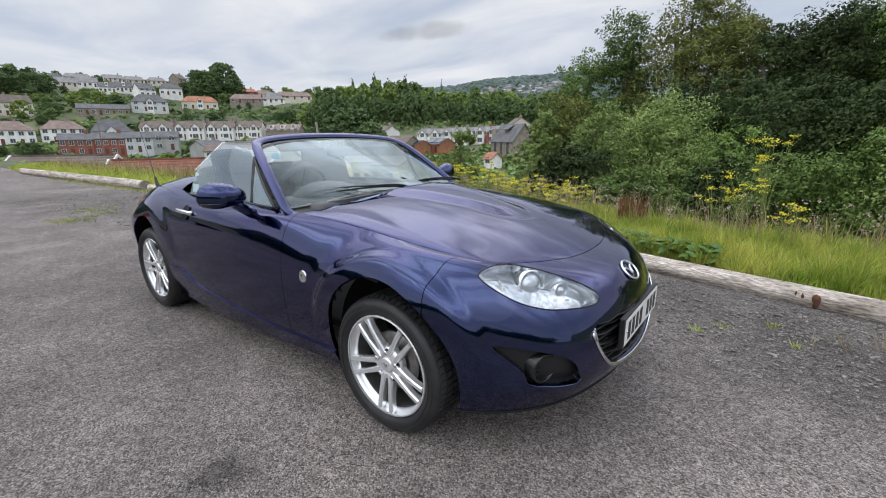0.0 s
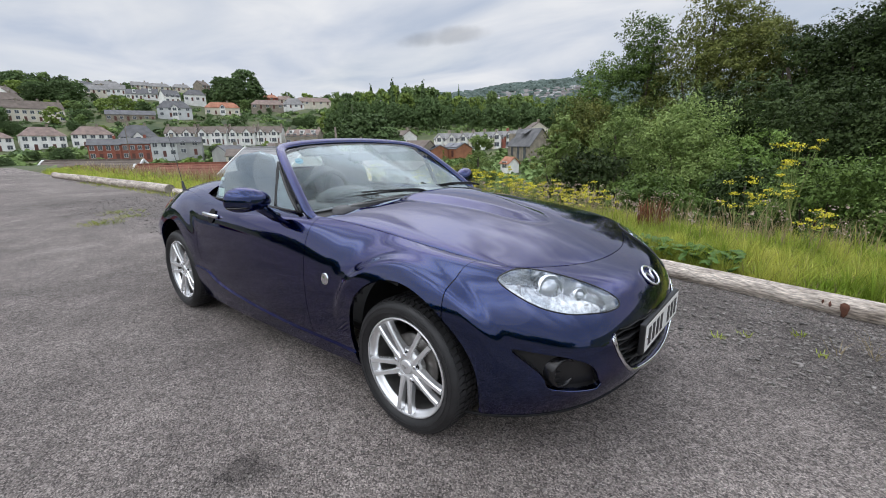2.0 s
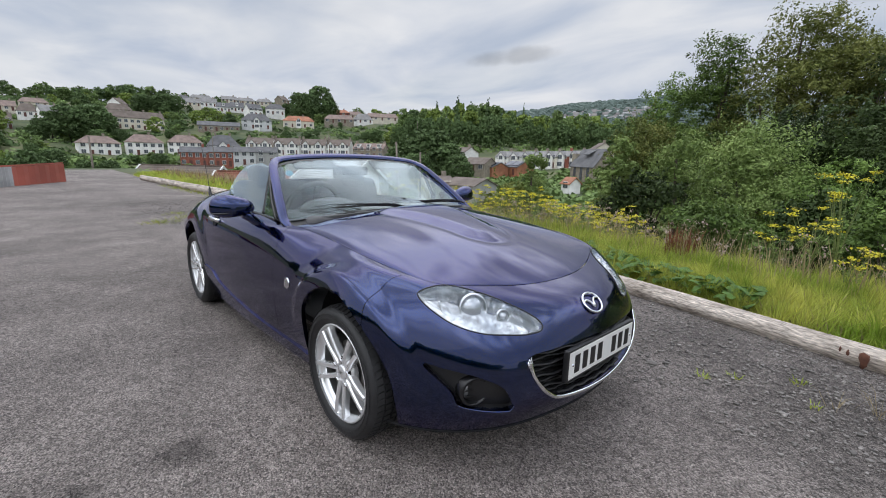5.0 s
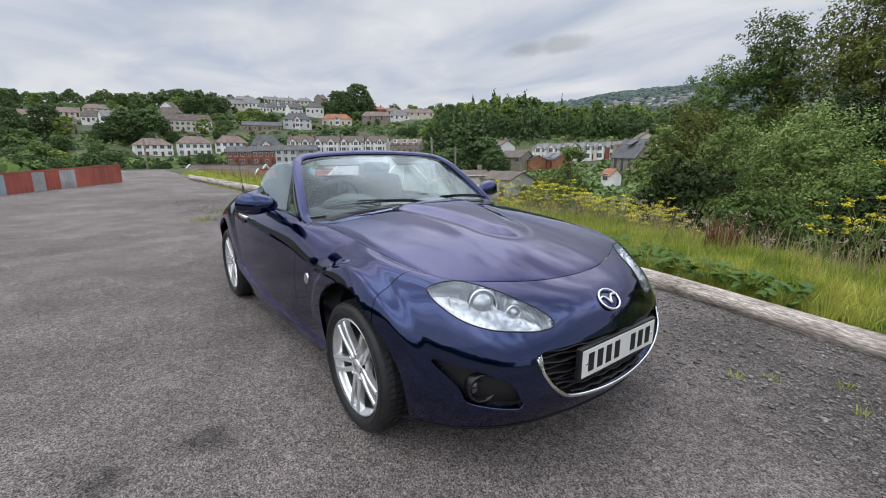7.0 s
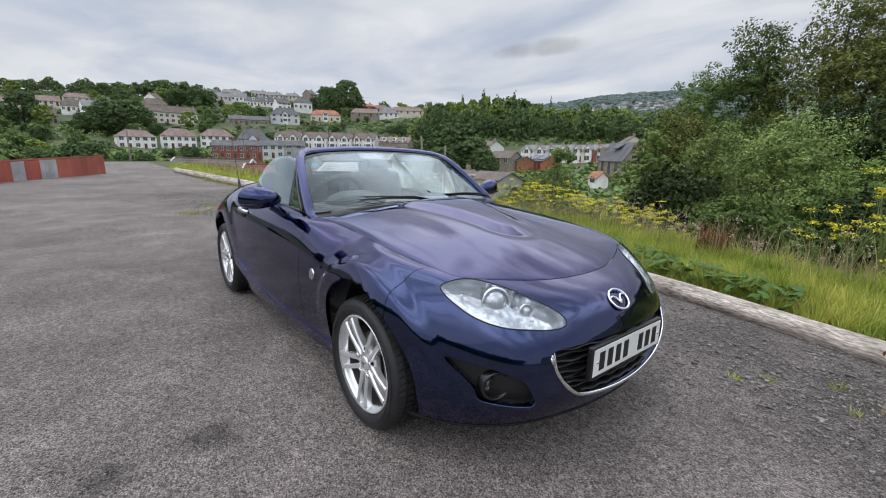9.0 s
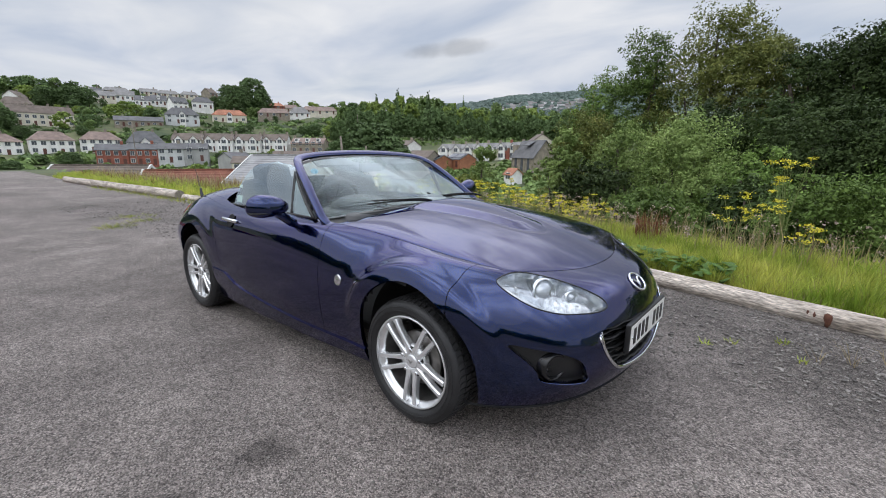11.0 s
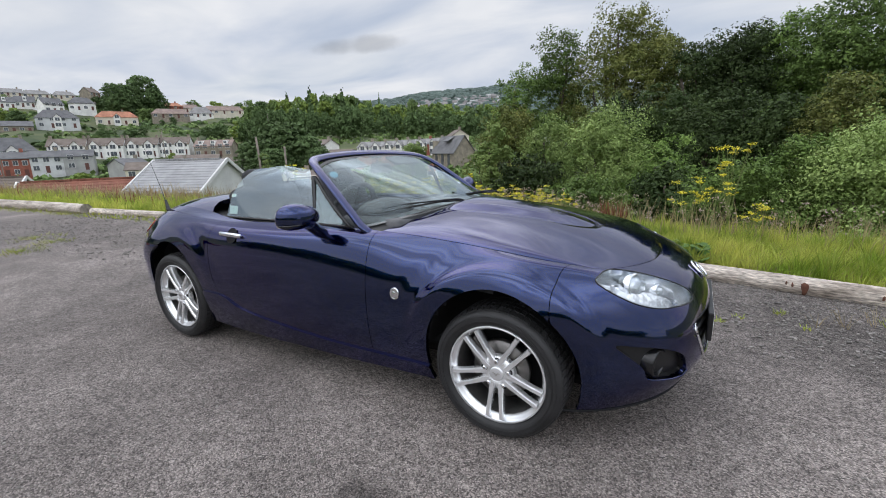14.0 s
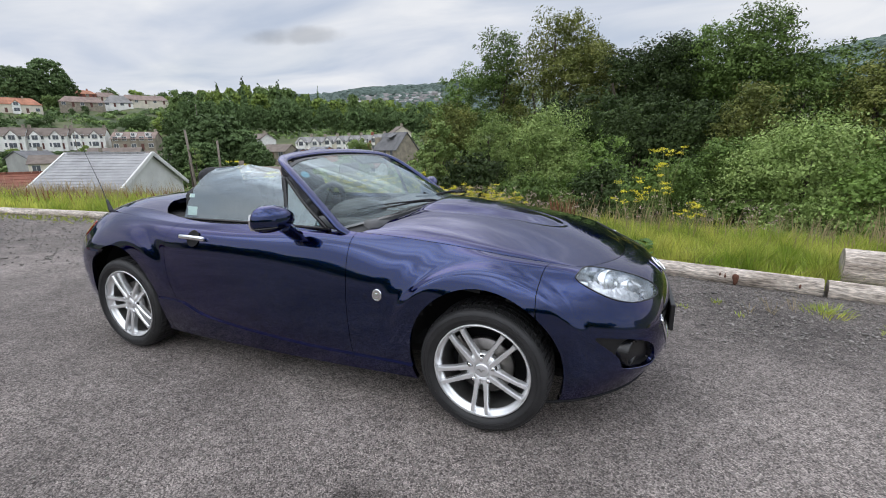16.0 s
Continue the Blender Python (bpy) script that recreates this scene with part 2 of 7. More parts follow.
def part(name, bm, mat, parent=None, label="", smooth=False):
    """Links a bmesh as one mesh object under a thing or a part."""
    me = bpy.data.meshes.new(name)
    bm.to_mesh(me)
    bm.free()
    me.materials.append(mat)
    if smooth:
        me.polygons.foreach_set("use_smooth", [True] * len(me.polygons))
    ob = new(name, me)
    ob.parent = parent
    if label:
        ob["label"] = label
    return ob


def empty(name, m, label, category, group="", kind=""):
    ob = tagged(new(name), label, category, group, kind)
    ob.matrix_world = m
    return ob


def box_bm(cx, cy, cz, sx, sy, sz, bevel=0.0, rot=None, bm=None, seg=2):
    """A box by its centre and sizes, with rounded edges."""
    bm = bm or bmesh.new()
    m = Matrix.Translation((cx, cy, cz)) @ (rot or Matrix.Identity(4)) @ Matrix.Diagonal((sx, sy, sz, 1))
    got = bmesh.ops.create_cube(bm, size=1.0, matrix=m)
    if bevel:
        edges = list({e for v in got["verts"] for e in v.link_edges})
        bmesh.ops.bevel(bm, geom=edges, offset=bevel, segments=seg, profile=0.6, affect="EDGES")
    return bm


def sweep(path, profile, closed=False, up=Vector((0, 0, 1)), scales=None):
    """Vertices and faces of a closed profile, in (side, up), swept along a path."""
    pts = [Vector(p) for p in path]
    n, k = len(pts), len(profile)
    verts, faces = [], []
    for i, p in enumerate(pts):
        a, b = pts[(i - 1) % n] if (closed or i) else p, pts[(i + 1) % n] if (closed or i < n - 1) else p
        d = (b - a).normalized()
        side = d.cross(up)
        side = side.normalized() if side.length > 1e-6 else Vector((1, 0, 0))
        top = side.cross(d).normalized()
        f = scales[i] if scales else 1.0
        verts += [p + side * (q[0] * f) + top * (q[1] * f) for q in profile]
    for i in range(n if closed else n - 1):
        j = (i + 1) % n
        faces += [(i * k + q, i * k + (q + 1) % k, j * k + (q + 1) % k, j * k + q) for q in range(k)]
    if not closed:
        faces += [tuple(range(k))[::-1], tuple((n - 1) * k + q for q in range(k))]
    return verts, faces


def ring(rx, ry=None, n=12, power=1.0):
    ry = ry or rx
    out = []
    for i in range(n):
        a = 2 * math.pi * i / n
        c, s = math.cos(a), math.sin(a)
        out.append((rx * math.copysign(abs(c) ** power, c), ry * math.copysign(abs(s) ** power, s)))
    return out


def smooth_path(pts, steps=8, closed=False):
    """A Catmull-Rom curve through the points."""
    p = [Vector(q) for q in pts]
    n = len(p)
    out = []
    for i in range(n if closed else n - 1):
        a, b, c, d = (p[(i + k) % n] if closed else p[max(0, min(n - 1, i + k))] for k in (-1, 0, 1, 2))
        for s in range(steps):
            t = s / steps
            out.append(0.5 * (2 * b + (c - a) * t + (2 * a - 5 * b + 4 * c - d) * t * t + (3 * b - a - 3 * c + d) * t ** 3))
    if not closed:
        out.append(p[-1])
    return out


def tube(name, pts, r, mat, parent, n=8, steps=6, label="", taper=None, closed=False):
    path = smooth_path(pts, steps, closed)
    sc = [1 + (taper - 1) * i / (len(path) - 1) for i in range(len(path))] if taper else None
    v, f = sweep(path, ring(r, n=n), closed, Vector((0.03, 0.02, 1)), sc)
    return mesh_object(name, v, f, mat, parent, label, True)


def lathe(profile, n=48, axis="y"):
    """A profile of (radius, along) turned round the y axis."""
    verts, faces, k = [], [], len(profile)
    for i in range(n):
        a = 2 * math.pi * i / n
        verts += [(r * math.cos(a), h, r * math.sin(a)) for r, h in profile]
    for i in range(n):
        j = (i + 1) % n
        faces += [(i * k + q, i * k + q + 1, j * k + q + 1, j * k + q) for q in range(k - 1)]
    return verts, faces

# ---- the car: body surface lofted over rails ----
# Each rail runs from the middle of the nose round the right-hand side to the middle of the tail: (along, half width, height).
RAIL_TOP = [(1.71, 0, .715), (1.672, .27, .722), (1.575, .50, .742), (1.42, .625, .772), (1.165, .668, .805), (.80, .668, .838), (.50, .690, .858),
            (0, .715, .866), (-.61, .715, .862), (-.90, .655, .882), (-1.20, .61, .892), (-1.58, .52, .862), (-1.84, .37, .815), (-1.96, 0, .80)]
RAIL_CREST = [(1.835, 0, .672), (1.79, .29, .678), (1.665, .535, .698), (1.40, .705, .760), (1.165, .735, .785), (.80, .728, .790), (.50, .748, .825),
              (0, .772, .835), (-.65, .772, .835), (-.91, .742, .850), (-1.20, .715, .842), (-1.58, .635, .805), (-1.84, .48, .755), (-1.99, 0, .735)]
RAIL_SHOULDER = [(1.905, 0, .605), (1.860, .31, .605), (1.745, .555, .607), (1.39, .785, .655), (1.165, .800, .690), (.80, .790, .700), (.50, .797, .727),
                 (0, .818, .765), (-.70, .818, .765), (-.93, .805, .765), (-1.20, .795, .720), (-1.58, .745, .680), (-1.84, .58, .650), (-2.01, 0, .63)]
RAIL_MIDDLE = [(1.945, 0, .50), (1.905, .33, .495), (1.800, .565, .485), (1.42, .800, .50), (1.165, .825, .52), (.80, .815, .52), (.50, .822, .52),
               (0, .838, .54), (-.70, .838, .54), (-.93, .830, .54), (-1.20, .818, .54), (-1.58, .775, .50), (-1.84, .61, .49), (-2.02, 0, .48)]
RAIL_LOW = [(1.955, 0, .34), (1.910, .32, .335), (1.800, .555, .325), (1.45, .775, .305), (1.165, .810, .30), (.80, .790, .305), (.50, .800, .310),
            (0, .820, .318), (-.64, .820, .328), (-.92, .810, .33), (-1.20, .800, .33), (-1.58, .755, .32), (-1.84, .59, .32), (-2.00, 0, .31)]
RAIL_FOOT = [(1.888, 0, .228), (1.848, .301, .220), (1.742, .533, .206), (1.42, .745, .182), (1.165, .760, .18), (.80, .755, .185), (.50, .765, .182),
             (0, .780, .182), (-.60, .780, .182), (-.92, .765, .185), (-1.20, .760, .20), (-1.58, .720, .22), (-1.84, .55, .23), (-1.95, 0, .23)]
RAILS = np.array([RAIL_TOP, RAIL_CREST, RAIL_SHOULDER, RAIL_MIDDLE, RAIL_LOW, RAIL_FOOT], float)
AXLE, HUB_Z, ARCH_R = 1.165, 0.305, 0.372


def spline_weights(t, q):
    """Rows of weights that turn knot values at t into natural cubic spline values at q."""
    t, q, n = np.asarray(t, float), np.asarray(q, float), len(t)
    h = np.diff(t)
    a, b = np.zeros((n, n)), np.zeros((n, n))
    a[0, 0] = a[-1, -1] = 1
    for i in range(1, n - 1):
        a[i, i - 1:i + 2] = h[i - 1], 2 * (h[i - 1] + h[i]), h[i]
        b[i, i - 1], b[i, i], b[i, i + 1] = 6 / h[i - 1], -6 / h[i - 1] - 6 / h[i], 6 / h[i]
    m2 = np.linalg.solve(a, b)
    k = np.clip(np.searchsorted(t, q, side="right") - 1, 0, n - 2)
    d, e, hk = t[k + 1] - q, q - t[k], h[k]
    w = m2[k] * ((d ** 3 / hk - hk * d) / 6)[:, None] + m2[k + 1] * ((e ** 3 / hk - hk * e) / 6)[:, None]
    w[np.arange(len(q)), k] += d / hk
    w[np.arange(len(q)), k + 1] += e / hk
    return w


steps_u = np.linalg.norm(np.diff(RAILS, axis=1), axis=2).mean(axis=0)
KNOT_U = np.concatenate([[0], np.cumsum(steps_u)])
U_END = KNOT_U[-1]
steps_s = np.linalg.norm(np.diff(RAILS, axis=0), axis=2).mean(axis=1)
KNOT_S = np.concatenate([[0], np.cumsum(steps_s)])
MIRROR = np.array([1, -1, 1.0])
RAILS_LONG = np.concatenate([(RAILS[:, 3:0:-1] * MIRROR), RAILS, (RAILS[:, -2:-5:-1] * MIRROR)], axis=1)
KNOT_LONG = np.concatenate([-KNOT_U[3:0:-1], KNOT_U, 2 * U_END - KNOT_U[-2:-5:-1]])


def ramp(x, a, b):
    t = np.clip((x - a) / (b - a), 0, 1)
    return t * t * (3 - 2 * t)


def body(u, s):
    """Points of the body; u < 0 is the left-hand side seen from the driver's seat, u > 0 the right."""
    u, s = np.asarray(u, float).ravel(), np.asarray(s, float).ravel()
    side = np.where(u < 0, 1.0, np.where(u > U_END, 1.0, -1.0))
    v = np.where(u > U_END, 2 * U_END - u, np.abs(u))
    p = np.einsum("ij,ik,jkc->ic", spline_weights(KNOT_S, s), spline_weights(KNOT_LONG, v), RAILS_LONG)
    for cx, amp, reach, low in ((AXLE, .034, .50, .36), (-AXLE, .016, .62, .40)):
        r = np.hypot(p[:, 0] - cx, p[:, 2] - HUB_Z)
        b = amp * (1 - ramp(r, .432, reach - .014)) * ramp(p[:, 1], .55, .70) * ramp(p[:, 2], low, .66)
        b -= amp * .26 * np.exp(-((r - .545) / .05) ** 2) * ramp(p[:, 2], .52, .72) * ramp(p[:, 1], .6, .72)
        p[:, 1] += b * .92
        p[:, 2] += np.maximum(b, 0) * .35 * ramp(p[:, 2], .5, .75)
    # a sharp line under the door, and the hollow of the lower door
    p[:, 1] -= .004 * np.exp(-((p[:, 2] - .44) / .14) ** 2) * ramp(p[:, 0], -.95, -.6) * (1 - ramp(p[:, 0], .45, .85))
    p[:, 1] *= side
    return p


def body_normal(u, s, flip=1.0):
    e = 2e-3
    du = body(u + e, s) - body(u - e, s)
    ds = body(u, np.clip(s + e, 0, KNOT_S[-1])) - body(u, np.clip(s - e, 0, KNOT_S[-1]))
    n = np.cross(ds, du)
    n /= np.linalg.norm(n, axis=1)[:, None] + 1e-12
    c = body(u, s)
    out = np.stack([c[:, 0] * .25, c[:, 1], c[:, 2] - .3], axis=1)
    n *= np.where((n * out).sum(axis=1) < 0, -1, 1)[:, None]
    return n


def nearest_on(loop, p):
    """Nearest points of a closed outline."""
    a = np.asarray(loop, float)
    b = np.roll(a, -1, axis=0)
    d = b - a
    t = np.clip(((p[:, None] - a) * d).sum(2) / ((d * d).sum(1) + 1e-12), 0, 1)
    c = a + t[..., None] * d
    i = ((p[:, None] - c) ** 2).sum(2).argmin(axis=1)
    return c[np.arange(len(p)), i]


def inside(loop, p):
    a = np.asarray(loop, float)
    b = np.roll(a, -1, axis=0)
    hit = (a[:, 1] > p[:, None, 1]) != (b[:, 1] > p[:, None, 1])
    xs = (b[:, 0] - a[:, 0]) * (p[:, None, 1] - a[:, 1]) / (b[:, 1] - a[:, 1] + 1e-12) + a[:, 0]
    return ((hit & (p[:, None, 0] < xs)).sum(axis=1) % 2) == 1


def settle(u, s, axes, want):
    """Moves parameters until the two named coordinates of the body are as wanted."""
    for _ in range(6):
        e = 1e-3
        p = body(u, s)[:, axes]
        ju, js = (body(u + e, s)[:, axes] - p) / e, (body(u, np.clip(s + e, 0, KNOT_S[-1])) [:, axes] - p) / e
        r = want - p
        det = ju[:, 0] * js[:, 1] - ju[:, 1] * js[:, 0]
        det = np.where(abs(det) < 1e-3, 1e-3, det)
        u = u + np.clip((r[:, 0] * js[:, 1] - r[:, 1] * js[:, 0]) / det, -.02, .02)
        s = np.clip(s + np.clip((ju[:, 0] * r[:, 1] - ju[:, 1] * r[:, 0]) / det, -.02, .02), 0, KNOT_S[-1])
    return u, s


def finish_panel(name, verts, normals, quads, mat, parent, label="", lip=.02, lift=0.0):
    """A panel with its edges turned inwards."""
    used = np.unique(quads)
    back = np.full(len(verts), -1)
    back[used] = np.arange(len(used))
    verts, normals, quads = verts[used] + normals[used] * lift, normals[used], back[quads]
    edges = {}
    for f in quads:
        for i in range(4):
            a, b = int(f[i]), int(f[(i + 1) % 4])
            if a != b:
                edges.setdefault((min(a, b), max(a, b)), []).append((a, b))
    rim = [v[0] for v in edges.values() if len(v) == 1]
    allv, faces, made = [*verts], [tuple(dict.fromkeys(int(i) for i in f)) for f in quads], {}
    faces = [f for f in faces if len(f) > 2]
    for a, b in rim:
        for i in (a, b):
            if i not in made:
                made[i] = (len(allv), len(allv) + 1)
                allv += [verts[i], verts[i] - normals[i] * lip]
        faces.append((made[b][0], made[a][0], made[a][1], made[b][1]))
    ob = mesh_object(name, allv, faces, mat, parent, label, True)
    return ob


def panel(name, u0, u1, s0, s1, mat, parent, label="", holes=(), only=None, gap=.0015, step=.0125, lift=0.0, lip=.02):
    """A stretch of the body surface. holes and only: (axes, outline, centre test) cut out or kept alone."""
    us = np.linspace(u0 + gap, u1 - gap, max(3, int((u1 - u0) / step)))
    ss = np.linspace(s0 + gap * (s0 > 0), s1 - gap * (s1 < KNOT_S[-1]), max(3, int((s1 - s0) / step)))
    nu, ns = len(us), len(ss)
    U, S = (g.ravel() for g in np.meshgrid(us, ss, indexing="ij"))
    idx = np.arange(nu * ns).reshape(nu, ns)
    quads = np.stack([idx[:-1, :-1], idx[1:, :-1], idx[1:, 1:], idx[:-1, 1:]], axis=-1).reshape(-1, 4)
    cuts = [(a, lo, t, False) for a, lo, t in holes] + ([(*only, True)] if only else [])
    for axes, loop, test, keep in cuts:
        P = body(U, S)
        C = P[quads].mean(axis=1)
        gone = inside(loop, C[:, axes]) & test(C)
        if keep:
            gone = ~gone
        kept, lost = np.unique(quads[~gone]), np.unique(quads[gone])
        edge = np.intersect1d(kept, lost)
        quads = quads[~gone]
        if len(edge):
            want = nearest_on(loop, P[edge][:, axes])
            U[edge], S[edge] = settle(U[edge], S[edge], axes, want)
    P, N = body(U, S), body_normal(U, S)
    f = quads
    c = np.cross(P[f[:, 1]] - P[f[:, 0]], P[f[:, 3]] - P[f[:, 0]])
    if ((c * N[f[:, 0]]).sum(axis=1)).sum() < 0:
        quads = quads[:, ::-1]
    return finish_panel(name, P, N, quads, mat, parent, label, lip, lift)


def arch(cx, r=ARCH_R):
    return [(cx + .925 * r * math.cos(2 * math.pi * i / 96), HUB_Z + .014 + r * math.sin(2 * math.pi * i / 96)) for i in range(96)]


def outline(pts, steps=6):
    return [(p.x, p.y) for p in smooth_path([(a, b, 0) for a, b in pts], steps, True)]


def coons(c0, c1, d0, d1, na, nb, crown=None):
    """A patch between four edges: c0, c1 run along a, d0, d1 along b. crown(a, b): height added."""
    c0, c1, d0, d1 = (np.asarray(resample(c, n)) for c, n in ((c0, na), (c1, na), (d0, nb), (d1, nb)))
    a, b = np.linspace(0, 1, na)[:, None, None], np.linspace(0, 1, nb)[None, :, None]
    p = (1 - b) * c0[:, None] + b * c1[:, None] + (1 - a) * d0[None] + a * d1[None]
    p -= (1 - a) * (1 - b) * c0[0] + a * (1 - b) * c0[-1] + (1 - a) * b * c1[0] + a * b * c1[-1]
    if crown:
        p[..., 2] += crown(a[..., 0], b[..., 0], p)
    return p


def resample(pts, n):
    p = np.array([tuple(q) for q in pts], float)
    d = np.concatenate([[0], np.cumsum(np.linalg.norm(np.diff(p, axis=0), axis=1))])
    t = np.linspace(0, d[-1], n)
    return np.stack([np.interp(t, d, p[:, k]) for k in range(3)], axis=1)


def sheet(name, p, mat, parent, label="", lip=.02, up=True, smooth=True):
    """A panel from a grid of points, edges turned down."""
    na, nb = p.shape[:2]
    du, dv = np.gradient(p, axis=0), np.gradient(p, axis=1)
    n = np.cross(du, dv)
    n /= np.linalg.norm(n, axis=2)[..., None] + 1e-12
    idx = np.arange(na * nb).reshape(na, nb)
    q = np.stack([idx[:-1, :-1], idx[1:, :-1], idx[1:, 1:], idx[:-1, 1:]], axis=-1).reshape(-1, 4)
    if (n[..., 2].mean() < 0) == up:
        n, q = -n, q[:, ::-1]
    return finish_panel(name, p.reshape(-1, 3), n.reshape(-1, 3), q, mat, parent, label, lip)


car = empty("sports_car", Matrix.Identity(4), "dark blue metallic two-seat roadster, roof open, parked on asphalt", "car")
NOSE_SEAM, DOOR_F, DOOR_R, TAIL_SEAM = KNOT_U[3], KNOT_U[6], KNOT_U[8], KNOT_U[11]
S_END = KNOT_S[-1]
YZ, XZ = [1, 2], [0, 2]

# front bumper with its openings
GRILLE = outline([(-.415, .520), (-.30, .533), (0, .538), (.30, .533), (.415, .520), (.405, .450), (.345, .375), (.25, .330), (0, .312), (-.25, .330), (-.345, .375), (-.405, .450)])
LAMP = [(.660, .728), (.61, .746), (.53, .744), (.44, .716), (.360, .668), (.319, .628), (.330, .602), (.39, .596), (.47, .602), (.55, .612), (.615, .640), (.655, .688)]
FOG = [(.712, .492), (.66, .486), (.58, .462), (.52, .425), (.490, .370), (.468, .326), (.51, .322), (.58, .332), (.635, .350), (.655, .400)]
LAMP_R, LAMP_L = outline([(-y, z) for y, z in LAMP]), outline(LAMP)
FOG_R, FOG_L = outline([(-y, z) for y, z in FOG]), outline(FOG)
front = lambda c: c[:, 0] > 1.2
holes = [(YZ, GRILLE, front), (YZ, LAMP_R, front), (YZ, LAMP_L, front), (YZ, FOG_R, front), (YZ, FOG_L, front), (XZ, arch(AXLE), lambda c: abs(c[:, 1]) > .5)]
panel("front_bumper", -NOSE_SEAM, NOSE_SEAM, 0, S_END, PAINT, car, holes=holes, step=.011)
wing = {}
# the sill cover: its upper edge drops from the rear arch and runs on to the front one
SILL_EDGE = [(-.90, .405), (-.80, .405), (-.70, .404), (-.61, .396), (-.50, .350), (-.38, .326), (-.18, .303), (.04, .283), (.265, .268), (.50, .261), (.76, .258), (.90, .258)]
SILL = [(p.x, p.y) for p in smooth_path([(a, b, 0) for a, b in SILL_EDGE], 8)] + [(.90, .05), (-.90, .05)]
flank = lambda c: abs(c[:, 1]) > .5
for sd in (1, -1):
    def span(a, b):
        return (a, b) if sd > 0 else (-b, -a)
    wing[sd] = panel("front_wing", *span(NOSE_SEAM, DOOR_F), 0, S_END, PAINT, car, holes=[(XZ, arch(AXLE), flank), (XZ, SILL, flank)])
    door = panel("door", *span(DOOR_F, DOOR_R), 0, S_END, PAINT, car, holes=[(XZ, SILL, flank)])
    wing[sd * 2] = door
    panel("sill", *span(KNOT_U[4] + .16, KNOT_U[10] - .12), KNOT_S[3] - .02, S_END, PAINT, car, "body-coloured sill cover", holes=[(XZ, arch(AXLE), flank), (XZ, arch(-AXLE), flank)], only=(XZ, SILL, flank), lift=.009)
    panel("rear_wing", *span(DOOR_R, TAIL_SEAM), 0, S_END, PAINT, car, holes=[(XZ, arch(-AXLE), flank), (XZ, SILL, flank)])
    for cx in (AXLE, -AXLE):
        # wheel well and the turned edge of the arch
        v, f = [], []
        for i in range(33):
            a = math.radians(2 + 176 * i / 32)
            for q, yy in enumerate((.70, .46)):
                v.append((cx + (ARCH_R + .014) * math.cos(a), -sd * yy, HUB_Z + .014 + (ARCH_R + .014) * math.sin(a)))
        f = [(2 * i, 2 * i + 2, 2 * i + 3, 2 * i + 1) for i in range(32)]
        k = len(v)
        v.append((cx, -sd * .46, HUB_Z))
        f += [(2 * i + 1, 2 * i + 3, k) for i in range(32)]
        mesh_object("wheel_arch_liner", v, f, DARK, car, "black plastic", True)
panel("rear_bumper", TAIL_SEAM, 2 * U_END - TAIL_SEAM, 0, S_END, PAINT, car)

# bonnet
edge_u = np.linspace(NOSE_SEAM, KNOT_U[6] - .02, 60)
side_r = body(edge_u, np.full(60, 0.0))[::-1]
side_l = body(-edge_u, np.full(60, 0.0))[::-1]
front_e = body(np.linspace(NOSE_SEAM, -NOSE_SEAM, 90), np.zeros(90))
rear_e = np.array([tuple(p) for p in smooth_path([side_r[0], (.585, -.46, .893), (.635, -.22, .918), (.65, 0, .926), (.635, .22, .918), (.585, .46, .893), side_l[0]], 10)])


def bonnet_crown(a, b, p):
    # a: from the windscreen to the nose; b: from the right to the left
    dome = .044 * (4 * a * (1 - a)) ** .8 * (4 * b * (1 - b)) ** .7
    # a bulge that narrows to a rounded tip, with a shallow valley along its foot
    x, w = p[..., 0], np.abs(p[..., 1])
    d = np.where(x < 1.18, w - .145 - .26 * (1.18 - x), np.hypot((x - 1.18) * .8, w) - .145)
    bulge = (.020 - .008 * ramp(x, .80, 1.32)) * (1 - ramp(d, -.095, .012)) * ramp(x, .58, .70)
    valley = -.003 * np.exp(-((d - .018) / .020) ** 2) * ramp(x, .62, .80)
    return dome + bulge + valley


def shrink(p, gap):
    """Draws a grid's edges in by a gap."""
    c = p.copy()
    for sl, nb in ((np.s_[0], 1), (np.s_[-1], -2)):
        d = p[nb] - p[sl]
        c[sl] = p[sl] + d / (np.linalg.norm(d, axis=-1)[..., None] + 1e-9) * np.minimum(gap, np.linalg.norm(d, axis=-1) * .6)[..., None]
        d = p[:, nb] - p[:, sl]
        c[:, sl] += d / (np.linalg.norm(d, axis=-1)[..., None] + 1e-9) * np.minimum(gap, np.linalg.norm(d, axis=-1) * .6)[..., None]
    return c


bonnet_grid = coons(side_r, side_l, rear_e, front_e, 180, 170, lambda a, b, p: bonnet_crown(a, b, p))
sheet("bonnet", shrink(bonnet_grid, .003), PAINT, car, lip=.025)

# rear deck and boot lid
deck_u = KNOT_U[8] + .24
deck_r, deck_l = body([deck_u], [0]), body([-deck_u], [0])
deck_front = np.array([tuple(p) for p in smooth_path([deck_r[0], (-1.0, -.55, .900), (-1.10, -.40, .915), (-1.16, 0, .922), (-1.10, .40, .915), (-1.0, .55, .900), deck_l[0]], 12)])
mid_u = np.linspace(KNOT_U[8] + .24, KNOT_U[11], 60)
deck_end = np.array([tuple(p) for p in smooth_path([body([KNOT_U[11]], [0])[0], (-1.68, -.3, .875), (-1.70, 0, .880), (-1.68, .3, .875), body([-KNOT_U[11]], [0])[0]], 12)])
deck_grid = coons(body(mid_u, np.zeros(60)), body(-mid_u, np.zeros(60)), deck_front, deck_end, 50, 60, lambda a, b, p: .012 * 4 * b * (1 - b) + 0 * a)
